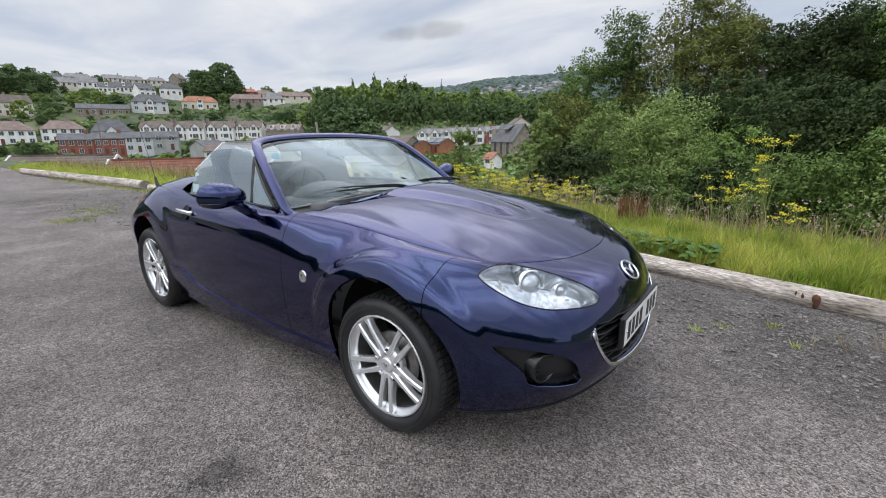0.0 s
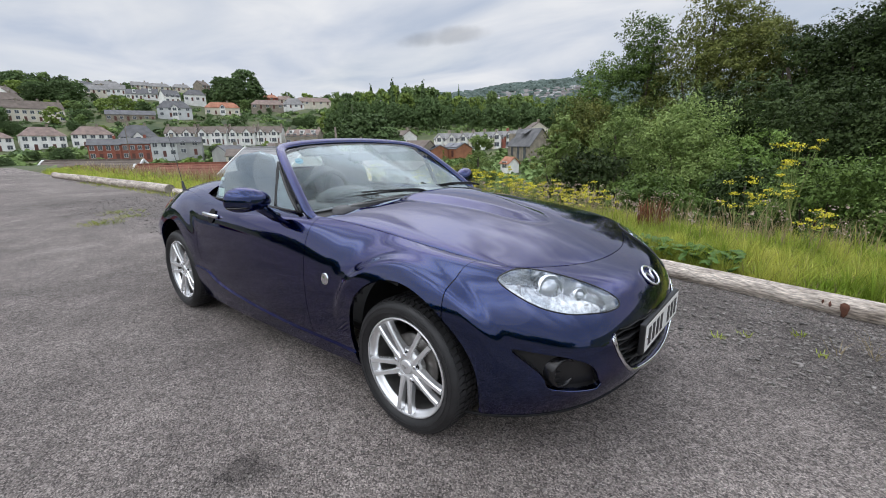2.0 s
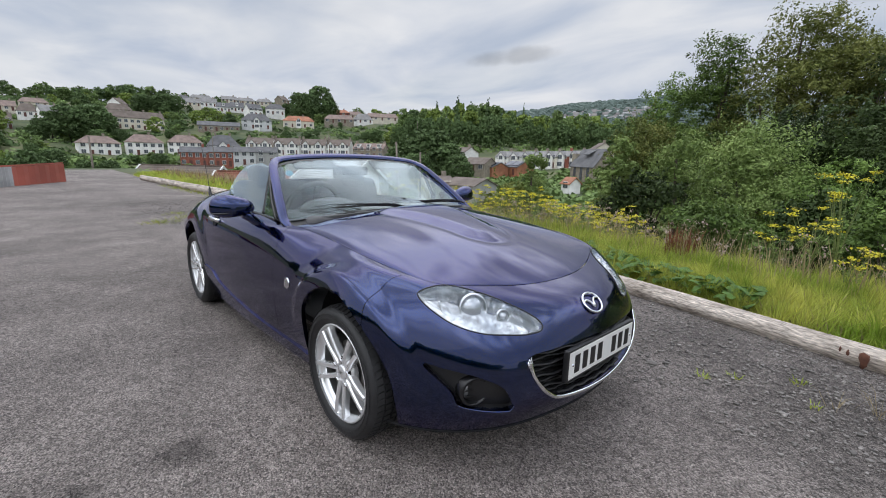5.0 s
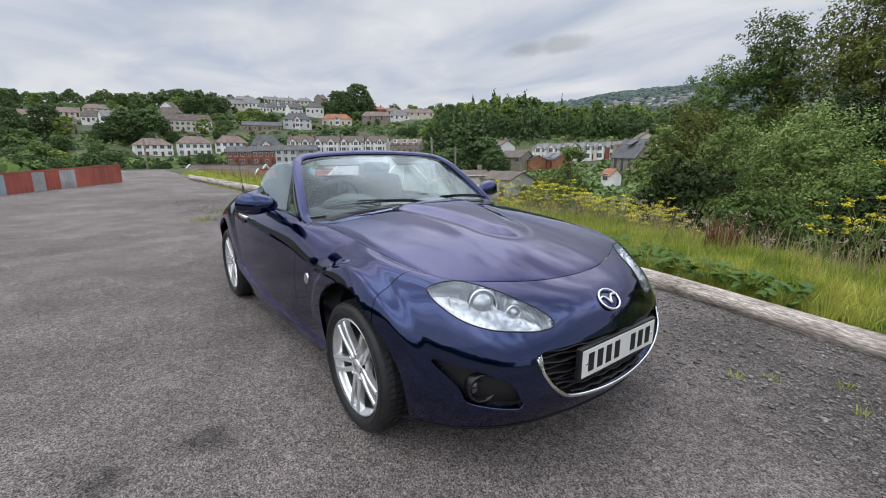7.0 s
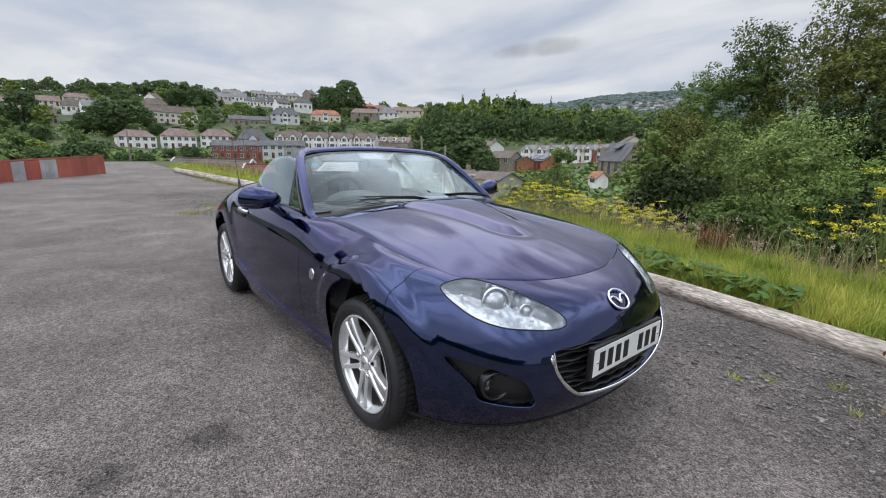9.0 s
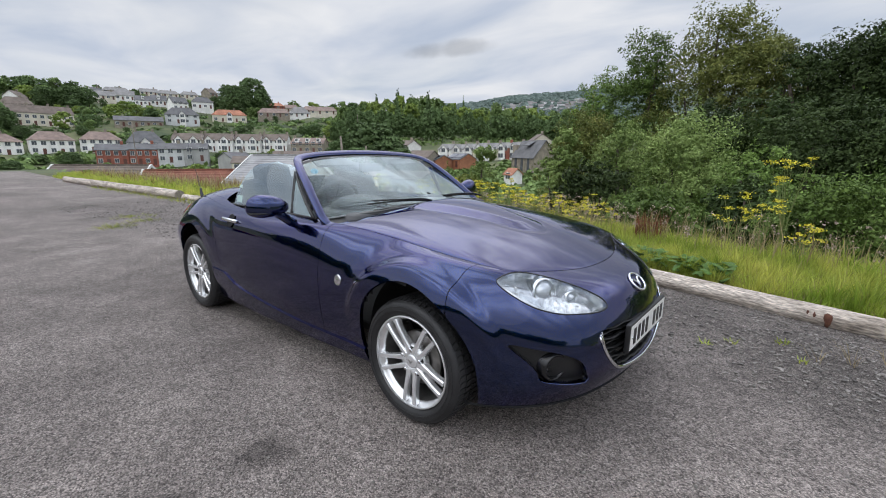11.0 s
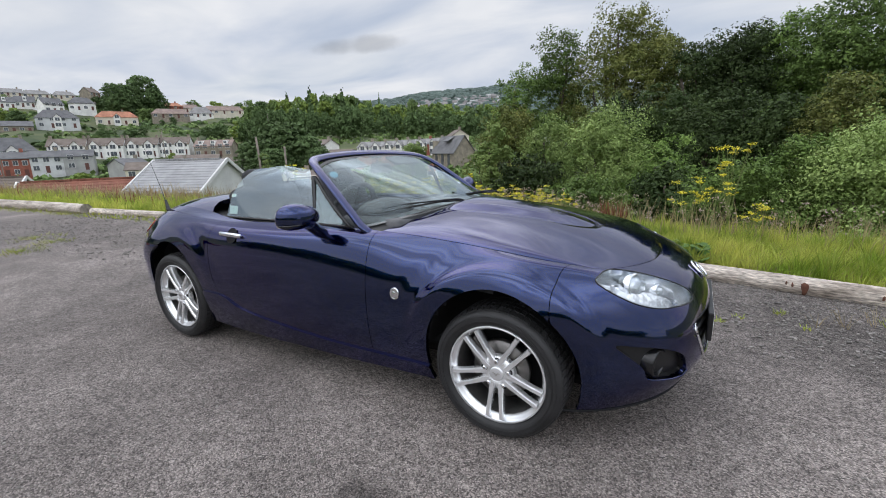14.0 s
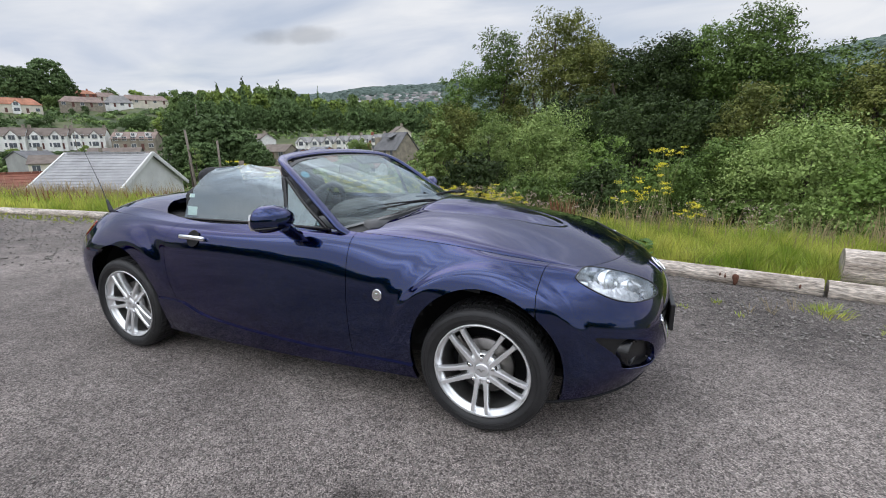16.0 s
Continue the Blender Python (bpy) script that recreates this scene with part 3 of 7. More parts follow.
sheet("rear_deck", shrink(deck_grid, .002), PAINT, car, lip=.03)
end_u = np.linspace(KNOT_U[11], U_END, 40)
tail_edge_r, tail_edge_l = body(end_u, np.zeros(40)), body(2 * U_END - end_u, np.zeros(40))
lid = coons(tail_edge_r, tail_edge_l, deck_end, np.repeat(tail_edge_r[-1:], 2, 0) + np.array([[0, -.001, 0], [0, .001, 0]]), 30, 50, lambda a, b, p: .02 * 4 * a * (1 - a) * 4 * b * (1 - b))
sheet("boot_lid", shrink(lid, .002), PAINT, car, lip=.02)

# dark inside of the shell, floor pan and cabin tub
def inner(name, u0, u1, s0, s1, off):
    us, ss = np.linspace(u0, u1, 90), np.linspace(s0, s1, 16)
    U, S = (g.ravel() for g in np.meshgrid(us, ss, indexing="ij"))
    P = body(U, S) - body_normal(U, S) * off
    idx = np.arange(90 * 16).reshape(90, 16)
    q = np.stack([idx[:-1, :-1], idx[1:, :-1], idx[1:, 1:], idx[:-1, 1:]], axis=-1).reshape(-1, 4)
    c = P[q].mean(axis=1)
    for cx in (AXLE, -AXLE):
        q = q[np.hypot(c[:, 0] - cx, c[:, 2] - HUB_Z) > ARCH_R + .01] if cx > 0 else q[np.hypot(P[q].mean(axis=1)[:, 0] - cx, P[q].mean(axis=1)[:, 2] - HUB_Z) > ARCH_R + .01]
    mesh_object(name, P, q, DARK, car, "", True)


inner("body_shell", NOSE_SEAM - .05, U_END, 0.005, S_END, .024)
inner("body_shell", -U_END, -NOSE_SEAM + .05, 0.005, S_END, .024)
part("floor_pan", box_bm(-.05, 0, .20, 3.4, 1.0, .05, .02), DARK, car)
part("engine_bay_block", box_bm(1.10, 0, .52, .75, .90, .52, .05), DARK, car)
part("rear_bulkhead", box_bm(-1.32, 0, .56, .80, .92, .56, .05), DARK, car)

# grille, lamps, plate
def surface_patch(name, loop, mat, parent, lift, label="", step=.011, lip=.004):
    us = [-NOSE_SEAM, NOSE_SEAM]
    return panel(name, us[0], us[1], 0, S_END, mat, parent, label, only=(YZ, loop, front), lift=lift, step=step, lip=lip)


grille = surface_patch("grille", GRILLE, TRIM, car, -.055, "black mesh grille", .011, -.053)
for i in range(9):
    zz = .335 + i * .0235
    half = .20 + .22 * min(1.0, (zz - .315) / .16) ** .6
    v, f = [], []
    path = []
    for k in range(33):
        y = half * (k / 16 - 1)
        path.append((1.925 - .42 * y * y - .010 * (i % 2), y, zz + .004 * math.sin(k * 1.2 + i * 3.1)))
    v, f = sweep(path, ring(.012, .0045, 6))
    mesh_object("grille_bar", v, f, BLACK, grille, "", True)


def rim_path(loop, lift):
    pts = np.array(loop)
    u = np.full(len(pts), 0.0) + np.sign(-pts[:, 0]) * .3
    s = np.full(len(pts), KNOT_S[2] + .05)
    for _ in range(14):
        u, s = settle(u, s, YZ, pts)
    P = body(u, s)
    return P + body_normal(u, s) * lift


gr = rim_path(GRILLE, .001)
low = [i for i in range(len(gr)) if gr[i][2] < .525]
order = sorted(low, key=lambda i: gr[i][1])
v, f = sweep([tuple(gr[i]) for i in order], ring(.008, .006, 8), up=Vector((1, 0, 0.2)))
mesh_object("grille_surround", v, f, CHROME, grille, "bright chrome strip", True)
part("number_plate_holder", box_bm(1.9345, 0, .462, .022, .545, .128, .006), BLACK, car)
plate = part("number_plate", box_bm(1.9450, 0, .462, .004, .52, .111, .003), PLATE, car, "white plate with black characters")
for k, w in enumerate((.052, .052, .052, .052, 0, .052, .052, .052)):
    # seven plain bars stand for the characters
    if w:
        y = -.205 + k * .0585
        part("plate_bar", box_bm(1.9475, y, .462, .002, .036, .074, .001), INK, plate)
for y in (-.235, .238):
    v, f = lathe([(0, .004), (.005, .003), (.006, 0)], 12)
    mesh_object("plate_screw", [(1.9470 + b, y + a, .462 + c) for a, b, c in v], f, CHROME, plate, "", True)

for sd, lamp, fog in ((-1, LAMP_R, FOG_R), (1, LAMP_L, FOG_L)):
    unit = surface_patch("headlight", lamp, LENS, car, .001, "clear glass headlight with chrome reflector", .009)
    surface_patch("reflector", lamp, REFLECTOR, unit, -.050, "chrome", .012, -.046)
    for (x, y, z, r) in ((1.655, .492, .668, .050), (1.735, .408, .640, .022)):
        v, f = lathe([(r + .008, -.045), (r + .008, .0), (r + .003, .004), (r, .0), (r * .95, -.01)], 28)
        fw = Matrix.Translation((x, sd * y, z)) @ Vector((.84, sd * .42, .22)).to_track_quat("Y", "Z").to_matrix().to_4x4()
        mesh_object("bezel", [fw @ Vector(q) for q in v], f, CHROME, unit, "", True)
        v, f = lathe([(r * .95, -.012), (r * .8, .002), (r * .5, .011), (.0005, .014)], 28)
        mesh_object("bulb_lens", [fw @ Vector(q) for q in v], f, PROJECTOR, unit, "", True)
    # bright ribs and a grey inner frame round the two lamps
    for k in range(6):
        t = k / 5
        y, z = .355 + .050 * t, .615 + .028 * t
        v, f = sweep([(1.792 - .055 * t, sd * y, z - .016), (1.785 - .055 * t, sd * y, z + .005), (1.765 - .055 * t, sd * y, z + .028)], ring(.0025, n=5))
        mesh_object("lamp_rib", v, f, CHROME, unit, "", True)
    v, f = sweep(smooth_path([(1.575, sd * .600, .700), (1.585, sd * .585, .655), (1.640, sd * .545, .628), (1.700, sd * .470, .612), (1.760, sd * .395, .605)], 6), ring(.010, .005, 6))
    mesh_object("lamp_inner_frame", v, f, ALLOY, unit, "grey inner frame", True)
    v, f = sweep([tuple(q) for q in rim_path(lamp, .001)], ring(.0026, n=8), True)
    mesh_object("lamp_seal", v, f, BLACK, unit, "", True)
    pocket = surface_patch("fog_lamp_recess", fog, BLACK, car, -.034, "black plastic recess", .009, -.022)
    fx, fy, fz = 1.762, sd * .580, .398
    fw = Matrix.Translation((fx, fy, fz)) @ Vector((.93, sd * .33, -.02)).to_track_quat("Y", "Z").to_matrix().to_4x4()
    v, f = lathe([(.060, -.09), (.060, .0), (.054, .006), (.047, .002), (.045, -.03)], 32)
    mesh_object("fog_lamp_bezel", [fw @ Vector(q) for q in v], f, TRIM, pocket, "", True)
    v, f = lathe([(.046, -.03), (.03, -.022), (.0005, -.018)], 32)
    mesh_object("fog_lamp_glass", [fw @ Vector(q) for q in v], f, PROJECTOR, pocket, "", True)
    for k in (-1, 0, 1):
        bm = box_bm(0, -.014, k * .024, .078 - .01 * abs(k), .006, .004)
        bmesh.ops.transform(bm, matrix=fw, verts=bm.verts)
        part("fog_lamp_bar", bm, BLACK, pocket)
    path = [tuple(q) for q in rim_path(fog, .001)]
    under = sorted((q for q in path if q[2] < .352), key=lambda q: abs(q[1]))
    v, f = sweep(under, ring(.008, .006, 8), False, Vector((0, 0, 1)), [math.sin(math.pi * (.08 + .84 * i / (len(under) - 1))) for i in range(len(under))])
    mesh_object("recess_lip", v, f, PAINT, pocket, "body-coloured lower lip", True)

# an added dark strip paints the shade along the bumper's lower edge
under_u = np.linspace(-NOSE_SEAM, NOSE_SEAM, 80)
v, f = sweep([tuple(q) for q in body(under_u, np.full(80, S_END - .004))], ring(.005, .006, 8), False, Vector((0, 0, 1)))
mesh_object("bumper_foot_shade", v, f, DARK, car, "thin dark strip for the shade under the bumper", True)

# maker's badge: a plain ring with a wing shape
bp, bn = body([0.0], [KNOT_S[1] + (KNOT_S[2] - KNOT_S[1]) * .42])[0], body_normal(np.array([0.0]), np.array([KNOT_S[1] + (KNOT_S[2] - KNOT_S[1]) * .42]))[0]
bw = Matrix.Translation(Vector(bp) + Vector(bn) * .004) @ Vector(bn).to_track_quat("Z", "Y").to_matrix().to_4x4()
v, f = sweep([(.058 * math.cos(a * math.pi / 20), .046 * math.sin(a * math.pi / 20), 0) for a in range(40)], ring(.0055, n=8), True)
badge = mesh_object("badge", [bw @ Vector(q) for q in v], f, CHROME, car, "chrome oval badge", True)
v, f = sweep(smooth_path([(-.053, .012, 0), (-.030, .016, 0), (-.012, .004, 0), (0, -.018, 0), (.012, .004, 0), (.030, .016, 0), (.053, .012, 0)], 5), ring(.0060, n=6))
mesh_object("badge_wing", [bw @ Vector(q) for q in v], f, CHROME, badge, "", True)

# side repeaters, door handles, mirrors
for sd in (-1, 1):
    ru, rs = settle(np.array([sd * -1.0 * (KNOT_U[5] + .13)]), np.array([KNOT_S[2] + .1]), XZ, np.array([(.668, .597)]))
    for _ in range(6):
        ru, rs = settle(ru, rs, XZ, np.array([(.668, .597)]))
    p, n = body(ru, rs)[0], body_normal(ru, rs)[0]
    fw = Matrix.Translation(Vector(p)) @ Vector(n).to_track_quat("Y", "Z").to_matrix().to_4x4()
    v, f = lathe([(.0285, -.003), (.0285, .003), (.024, .006), (.023, .005), (.012, .009), (.0005, .010)], 28)
    mesh_object("side_repeater", [fw @ Vector((q[0] * .88, q[1], q[2])) for q in v], f, CHROME, wing[-sd], "small oval clear lamp", True)
    du, ds = np.array([-sd * (KNOT_U[8] - .19)]), np.array([KNOT_S[2] - .01])
    for _ in range(8):
        du, ds = settle(du, ds, XZ, np.array([(-.470, .782)]))
    p, n = Vector(body(du, ds)[0]), Vector(body_normal(du, ds)[0])
    door = wing[-sd * 2]
    v, f = lathe([(.046, .0012), (.040, .001), (.0005, -.004)], 32)
    fw = Matrix.Translation(p) @ n.to_track_quat("Y", "Z").to_matrix().to_4x4()
    mesh_object("handle_cup", [fw @ Vector((q[0], q[1] + .002, q[2])) for q in v], f, DARK, door, "dark recess", True)
    path = smooth_path([p + Vector((-.085, 0, .002)) + n * .004, p + Vector((-.075, 0, .002)) + n * .022, p + Vector((0, 0, .001)) + n * .030, p + Vector((.075, 0, 0)) + n * .022, p + Vector((.085, 0, 0)) + n * .004], 6)
    v, f = sweep(path, ring(.009, .013, 10))
    mesh_object("door_handle", v, f, CHROME, door, "chrome handle", True)
    # mirror
    bm = bmesh.new()
    bmesh.ops.create_uvsphere(bm, u_segments=36, v_segments=20, radius=1.0)
    for vt in bm.verts:
        x, y, z = vt.co
        x = x * (.068 if x > 0 else .052)
        w = 1 - .18 * max(0, -z)
        flat = .078 if z > 0 else .044
        vt.co = (x * (1 - .25 * abs(y) ** 3), y * .115 * w, math.copysign(abs(z) ** .75, z) * flat * (1 - .22 * y * -sd * 1.0))
    bmesh.ops.transform(bm, matrix=Matrix.Translation((.185, sd * .900, .925)) @ Matrix.Rotation(radians(12 * sd), 4, "Z"), verts=bm.verts)
    mirror = part("wing_mirror", bm, PAINT, door, "", True)
    path = smooth_path([(.178, sd * .838, .894), (.180, sd * .808, .873), (.182, sd * .782, .852), (.184, sd * .752, .830)], 5)
    v, f = sweep(path, ring(.046, .026, 12, .8))
    mesh_object("mirror_arm", v, f, PAINT, mirror, "", True)
    v, f = sweep([(.185 + .062 * math.cos(a) - .004, sd * (.900 + .105 * math.sin(a)), .908) for a in np.linspace(0, 2 * math.pi, 30)[:-1]], ring(.005, n=6), True)
    mesh_object("mirror_seam", v, f, TRIM, mirror, "", True)
    bm = box_bm(.143, sd * .900, .925, .006, .150, .085, .03, Matrix.Rotation(radians(12 * sd), 4, "Z"))
    part("mirror_glass", bm, CHROME, mirror, "mirror")

# windscreen, its frame, side glass
WS_BASE = [(.405, -.690, .872), (.53, -.52, .900), (.60, -.28, .922), (.625, 0, .930), (.60, .28, .922), (.53, .52, .900), (.405, .690, .872)]
WS_TOP = [(.015, -.575, 1.150), (-.03, -.42, 1.183), (-.055, -.20, 1.196), (-.06, 0, 1.199), (-.055, .20, 1.196), (-.03, .42, 1.183), (.015, .575, 1.150)]
side_of = lambda s: [(.405, s * .690, .872), (.215, s * .640, 1.018), (.015, s * .575, 1.150)]
ws = coons(smooth_path(WS_BASE, 8), smooth_path(WS_TOP, 8), smooth_path(side_of(-1), 8), smooth_path(side_of(1), 8), 48, 24)
screen_frame_path = smooth_path([(.505, -.664, .822), (.425, -.703, .866), (.335, -.688, .935), (.17, -.643, 1.058), (.04, -.602, 1.145), (-.045, -.545, 1.188), (-.085, -.42, 1.208), (-.110, -.20, 1.221), (-.115, 0, 1.224),
                                 (-.110, .20, 1.221), (-.085, .42, 1.208), (-.045, .545, 1.188), (.04, .602, 1.145), (.17, .643, 1.058), (.335, .688, .935), (.425, .703, .866), (.505, .664, .822)], 8)
fv, ff = [], []
prof = ring(.038, .013, 14, .75)
n_p, k_p = len(screen_frame_path), len(prof)
for i, p in enumerate(screen_frame_path):
    d = (screen_frame_path[min(i + 1, n_p - 1)] - screen_frame_path[max(i - 1, 0)]).normalized()
    inward = (Vector((.20, 0, 1.03)) - p)
    inward = (inward - d * inward.dot(d)).normalized()
    outn = d.cross(inward).normalized()
    if outn.z < 0:
        outn = -outn
    fv += [p + inward * (q[0] * .72) + outn * q[1] for q in prof]
ff = [(i * k_p + q, i * k_p + (q + 1) % k_p, (i + 1) * k_p + (q + 1) % k_p, (i + 1) * k_p + q) for i in range(n_p - 1) for q in range(k_p)]
mesh_object("windscreen_frame", fv, ff, PAINT, car, "", True)
idx = np.arange(48 * 24).reshape(48, 24)
q = np.stack([idx[:-1, :-1], idx[1:, :-1], idx[1:, 1:], idx[:-1, 1:]], axis=-1).reshape(-1, 4)
screen = mesh_object("windscreen", ws.reshape(-1, 3), q, GLASS, car, "clear curved glass", True)
screen.visible_shadow = False
border = [*map(tuple, ws[:, 0]), *map(tuple, ws[-1, 1:]), *map(tuple, ws[-2::-1, -1]), *map(tuple, ws[0, -2:0:-1])]
bv, bf = [], []
cen = Vector((.21, 0, 1.03))
for i, p in enumerate(border):
    p = Vector(p)
    a = p.lerp(cen, .010) + Vector((.003, 0, .003))
    b = p.lerp(cen, -.035) + Vector((.004, 0, .003))
    bv += [a, b]
nb_ = len(border)
bf = [(2 * i, 2 * i + 1, 2 * ((i + 1) % nb_) + 1, 2 * ((i + 1) % nb_)) for i in range(nb_)]
mesh_object("windscreen_seal", bv, bf, TRIM, screen, "black rubber", True)
v, f = lathe([(.0005, .0), (.024, .0)], 24)
gm = Matrix.Translation((.075, -.520, 1.115)) @ Vector((.62, -.25, .74)).to_track_quat("Y", "Z").to_matrix().to_4x4()
mesh_object("windscreen_sticker", [gm @ Vector(q) for q in v], f, material("blue_sticker", (.07, .24, .34), .5, 0, .1, 60), screen, "small round blue sticker")
# scuttle between bonnet and glass
sc = coons(rear_e[::-1] if rear_e[0][1] > 0 else rear_e, np.array(smooth_path(WS_BASE, 8)) + np.array([.02, 0, -.004]), [rear_e[0] + np.array([0, 0, -.012]), np.array(WS_BASE[0]) + np.array([.02, 0, -.004])], [rear_e[-1] + np.array([0, 0, -.012]), np.array(WS_BASE[-1]) + np.array([.02, 0, -.004])], 60, 6)
sc[:, 0, 2] -= .012
sheet("scuttle_panel", sc, BLACK, car, "black plastic", lip=.01)
for y0, tip in ((-.06, (.36, -.56, .915)), (.44, (.50, -.03, .955))):
    wiper = tube("wiper", [(.66, y0, .935), (.645, y0 - .08, .955), (.60, y0 - .2, .958), ((.60 + tip[0]) / 2, (y0 - .2 + tip[1]) / 2, .952), (tip[0] + .03, tip[1] + .05, tip[2] + .02)], .0065, TRIM, car, 6, 5, "black arm", .6)
    tube("wiper_blade", [(.635, y0 - .02, .940), (.59, (y0 * 2 + tip[1]) / 3, .948), (.50 + tip[0] * .12, (y0 + tip[1] * 2) / 3, .945), tip], .0065, TRIM, wiper, 6, 6, "", .7)

GLASS_LOOP = [(-.690, .858), (-.680, .93), (-.65, 1.03), (-.595, 1.10), (-.51, 1.145), (-.40, 1.163), (-.27, 1.168), (-.12, 1.160), (-.045, 1.140), (-.005, 1.06), (.06, .93), (.075, .858)]
for sd in (-1, 1):
    def wall_y(z):
        t = (z - .858) / .310
        return sd * (.690 - .085 * t - .045 * t * t)
    door = wing[-sd * 2]
    rows = 14
    zs = np.linspace(.858, 1.168, rows)
    lp = [(p.x, p.y) for p in smooth_path([(a, b, 0) for a, b in GLASS_LOOP], 4)]
    peak = max(range(len(lp)), key=lambda i: lp[i][1])
    back_x = [np.interp(z, [q[1] for q in lp[:peak + 1]], [q[0] for q in lp[:peak + 1]]) for z in zs]
    fore_x = [np.interp(z, [q[1] for q in lp[peak:]][::-1], [q[0] for q in lp[peak:]][::-1]) for z in zs]
    v = [(back_x[i] + (fore_x[i] - back_x[i]) * k / 12, wall_y(zs[i]) + .012 * sd * 4 * (k / 12) * (1 - k / 12), zs[i]) for i in range(rows) for k in range(13)]
    f = [(i * 13 + k, i * 13 + k + 1, (i + 1) * 13 + k + 1, (i + 1) * 13 + k) for i in range(rows - 1) for k in range(12)]
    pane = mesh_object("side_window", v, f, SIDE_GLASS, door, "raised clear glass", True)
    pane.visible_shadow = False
    v = [(.085, sd * .695, .862), (.345, sd * .715, .868), (.055, sd * .632, 1.075), (.085, sd * .699, .862), (.345, sd * .719, .868), (.055, sd * .636, 1.075)]
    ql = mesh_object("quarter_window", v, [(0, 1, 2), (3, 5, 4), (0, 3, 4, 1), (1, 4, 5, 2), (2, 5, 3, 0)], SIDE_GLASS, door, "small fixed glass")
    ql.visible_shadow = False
    tube("window_divider", [(.080, sd * .694, .860), (.045, sd * .648, 1.0), (.015, sd * .610, 1.110)], .013, TRIM, door, 8, 4, "black strip")
    tube("window_divider", [(.350, sd * .722, .868), (.20, sd * .683, .975), (.040, sd * .625, 1.105)], .010, TRIM, door, 8, 4, "black strip")
    tube("window_seal", [(.36, sd * .712, .868), (0, sd * .700, .868), (-.40, sd * .700, .866), (-.735, sd * .690, .862)], .009, TRIM, door, 6, 4, "black rubber strip")
    part("door_card", box_bm(-.14, sd * .62, .62, 1.05, .05, .46, .02), CLOTH, door, "black inner trim")
    if sd < 0:
        bm = box_bm(-.640, -.6685, .905, .075, .002, .050, .0, Matrix.Rotation(radians(-14), 4, "X"))
        part("window_sticker", bm, STICKER, pane, "pale printed sticker")
        bm = box_bm(-.660, -.640, .99, .040, .002, .022, .0, Matrix.Rotation(radians(-20), 4, "X"))
        part("window_sticker", bm, STICKER, pane, "pale printed sticker")

# cabin
part("dashboard", box_bm(.36, 0, .80, .46, 1.26, .20, .06), DASH, car, "black", True)
hood = bmesh.new()
bmesh.ops.create_uvsphere(hood, u_segments=24, v_segments=12, radius=1.0, matrix=Matrix.Translation((.30, -.36, .900)) @ Matrix.Diagonal((.14, .20, .075, 1)))
part("instrument_cowl", hood, DASH, car, "black", True)
wheel_m = Matrix.Translation((.05, -.36, .885)) @ Matrix.Rotation(radians(-66), 4, "Y")
v, f = sweep([(.18 * math.cos(a), .18 * math.sin(a), 0) for a in np.linspace(0, 2 * math.pi, 41)[:-1]], ring(.016, n=10), True)
steering = mesh_object("steering_wheel", [wheel_m @ Vector(q) for q in v], f, DASH, car, "black leather rim", True)
for ang in (0, 120, 240):
    bm = box_bm(.09, 0, -.01, .16, .035, .016, .006)
    bmesh.ops.transform(bm, matrix=wheel_m @ Matrix.Rotation(radians(ang), 4, "Z"), verts=bm.verts)
    part("spoke", bm, BLACK, steering)
bm = box_bm(0, 0, -.012, .11, .12, .04, .02)
bmesh.ops.transform(bm, matrix=wheel_m, verts=bm.verts)
part("boss", bm, BLACK, steering)
for sd in (-1, 1):
    seat = empty("seat", Matrix.Translation((-.39, sd * .36, 0)), "", "")
    seat.parent = car
    part("cushion", box_bm(.06, 0, .46, .52, .50, .16, .06, seg=3), CLOTH, seat, "", True)
    tilt = Matrix.Rotation(radians(-19), 4, "Y")
    part("backrest", box_bm(-.25, 0, .74, .15, .50, .60, .065, tilt, seg=3), CLOTH, seat, "", True)
    part("headrest", box_bm(-.330, 0, 1.03, .12, .27, .22, .055, tilt, seg=4), CLOTH, seat, "", True)
    tube("roll_hoop", [(-.86, sd * .17, .80), (-.86, sd * .19, .95), (-.86, sd * .26, 1.0), (-.86, sd * .42, 1.0), (-.86, sd * .49, .95), (-.86, sd * .51, .80)], .030, BLACK, car, 10, 5, "black roll hoop")
part("folded_roof_cover", box_bm(-1.0, 0, .79, .34, 1.14, .10, .03), DARK, car, "black folded roof")
part("wind_deflector", box_bm(-.93, 0, .955, .012, .50, .14, .004), TRIM, car, "dark mesh wind deflector")
part("rear_view_mirror", box_bm(.02, -.02, 1.125, .03, .20, .06, .015, Matrix.Rotation(radians(10), 4, "Y")), BLACK, car, "", True)
for y in (.30, -.30):
    part("sun_visor", box_bm(-.03, y, 1.165, .10, .30, .014, .005, Matrix.Rotation(radians(30), 4, "Y")), BLACK, car)
# aerial
tube("aerial", [(-1.60, -.555, .86), (-1.63, -.553, .95), (-1.68, -.55, 1.06), (-1.80, -.545, 1.30)], .0035, TRIM, car, 6, 4, "thin black whip", .4)
tube("aerial_base", [(-1.585, -.555, .84), (-1.60, -.555, .875), (-1.615, -.553, .92)], .017, TRIM, car, 8, 4, "", .45)
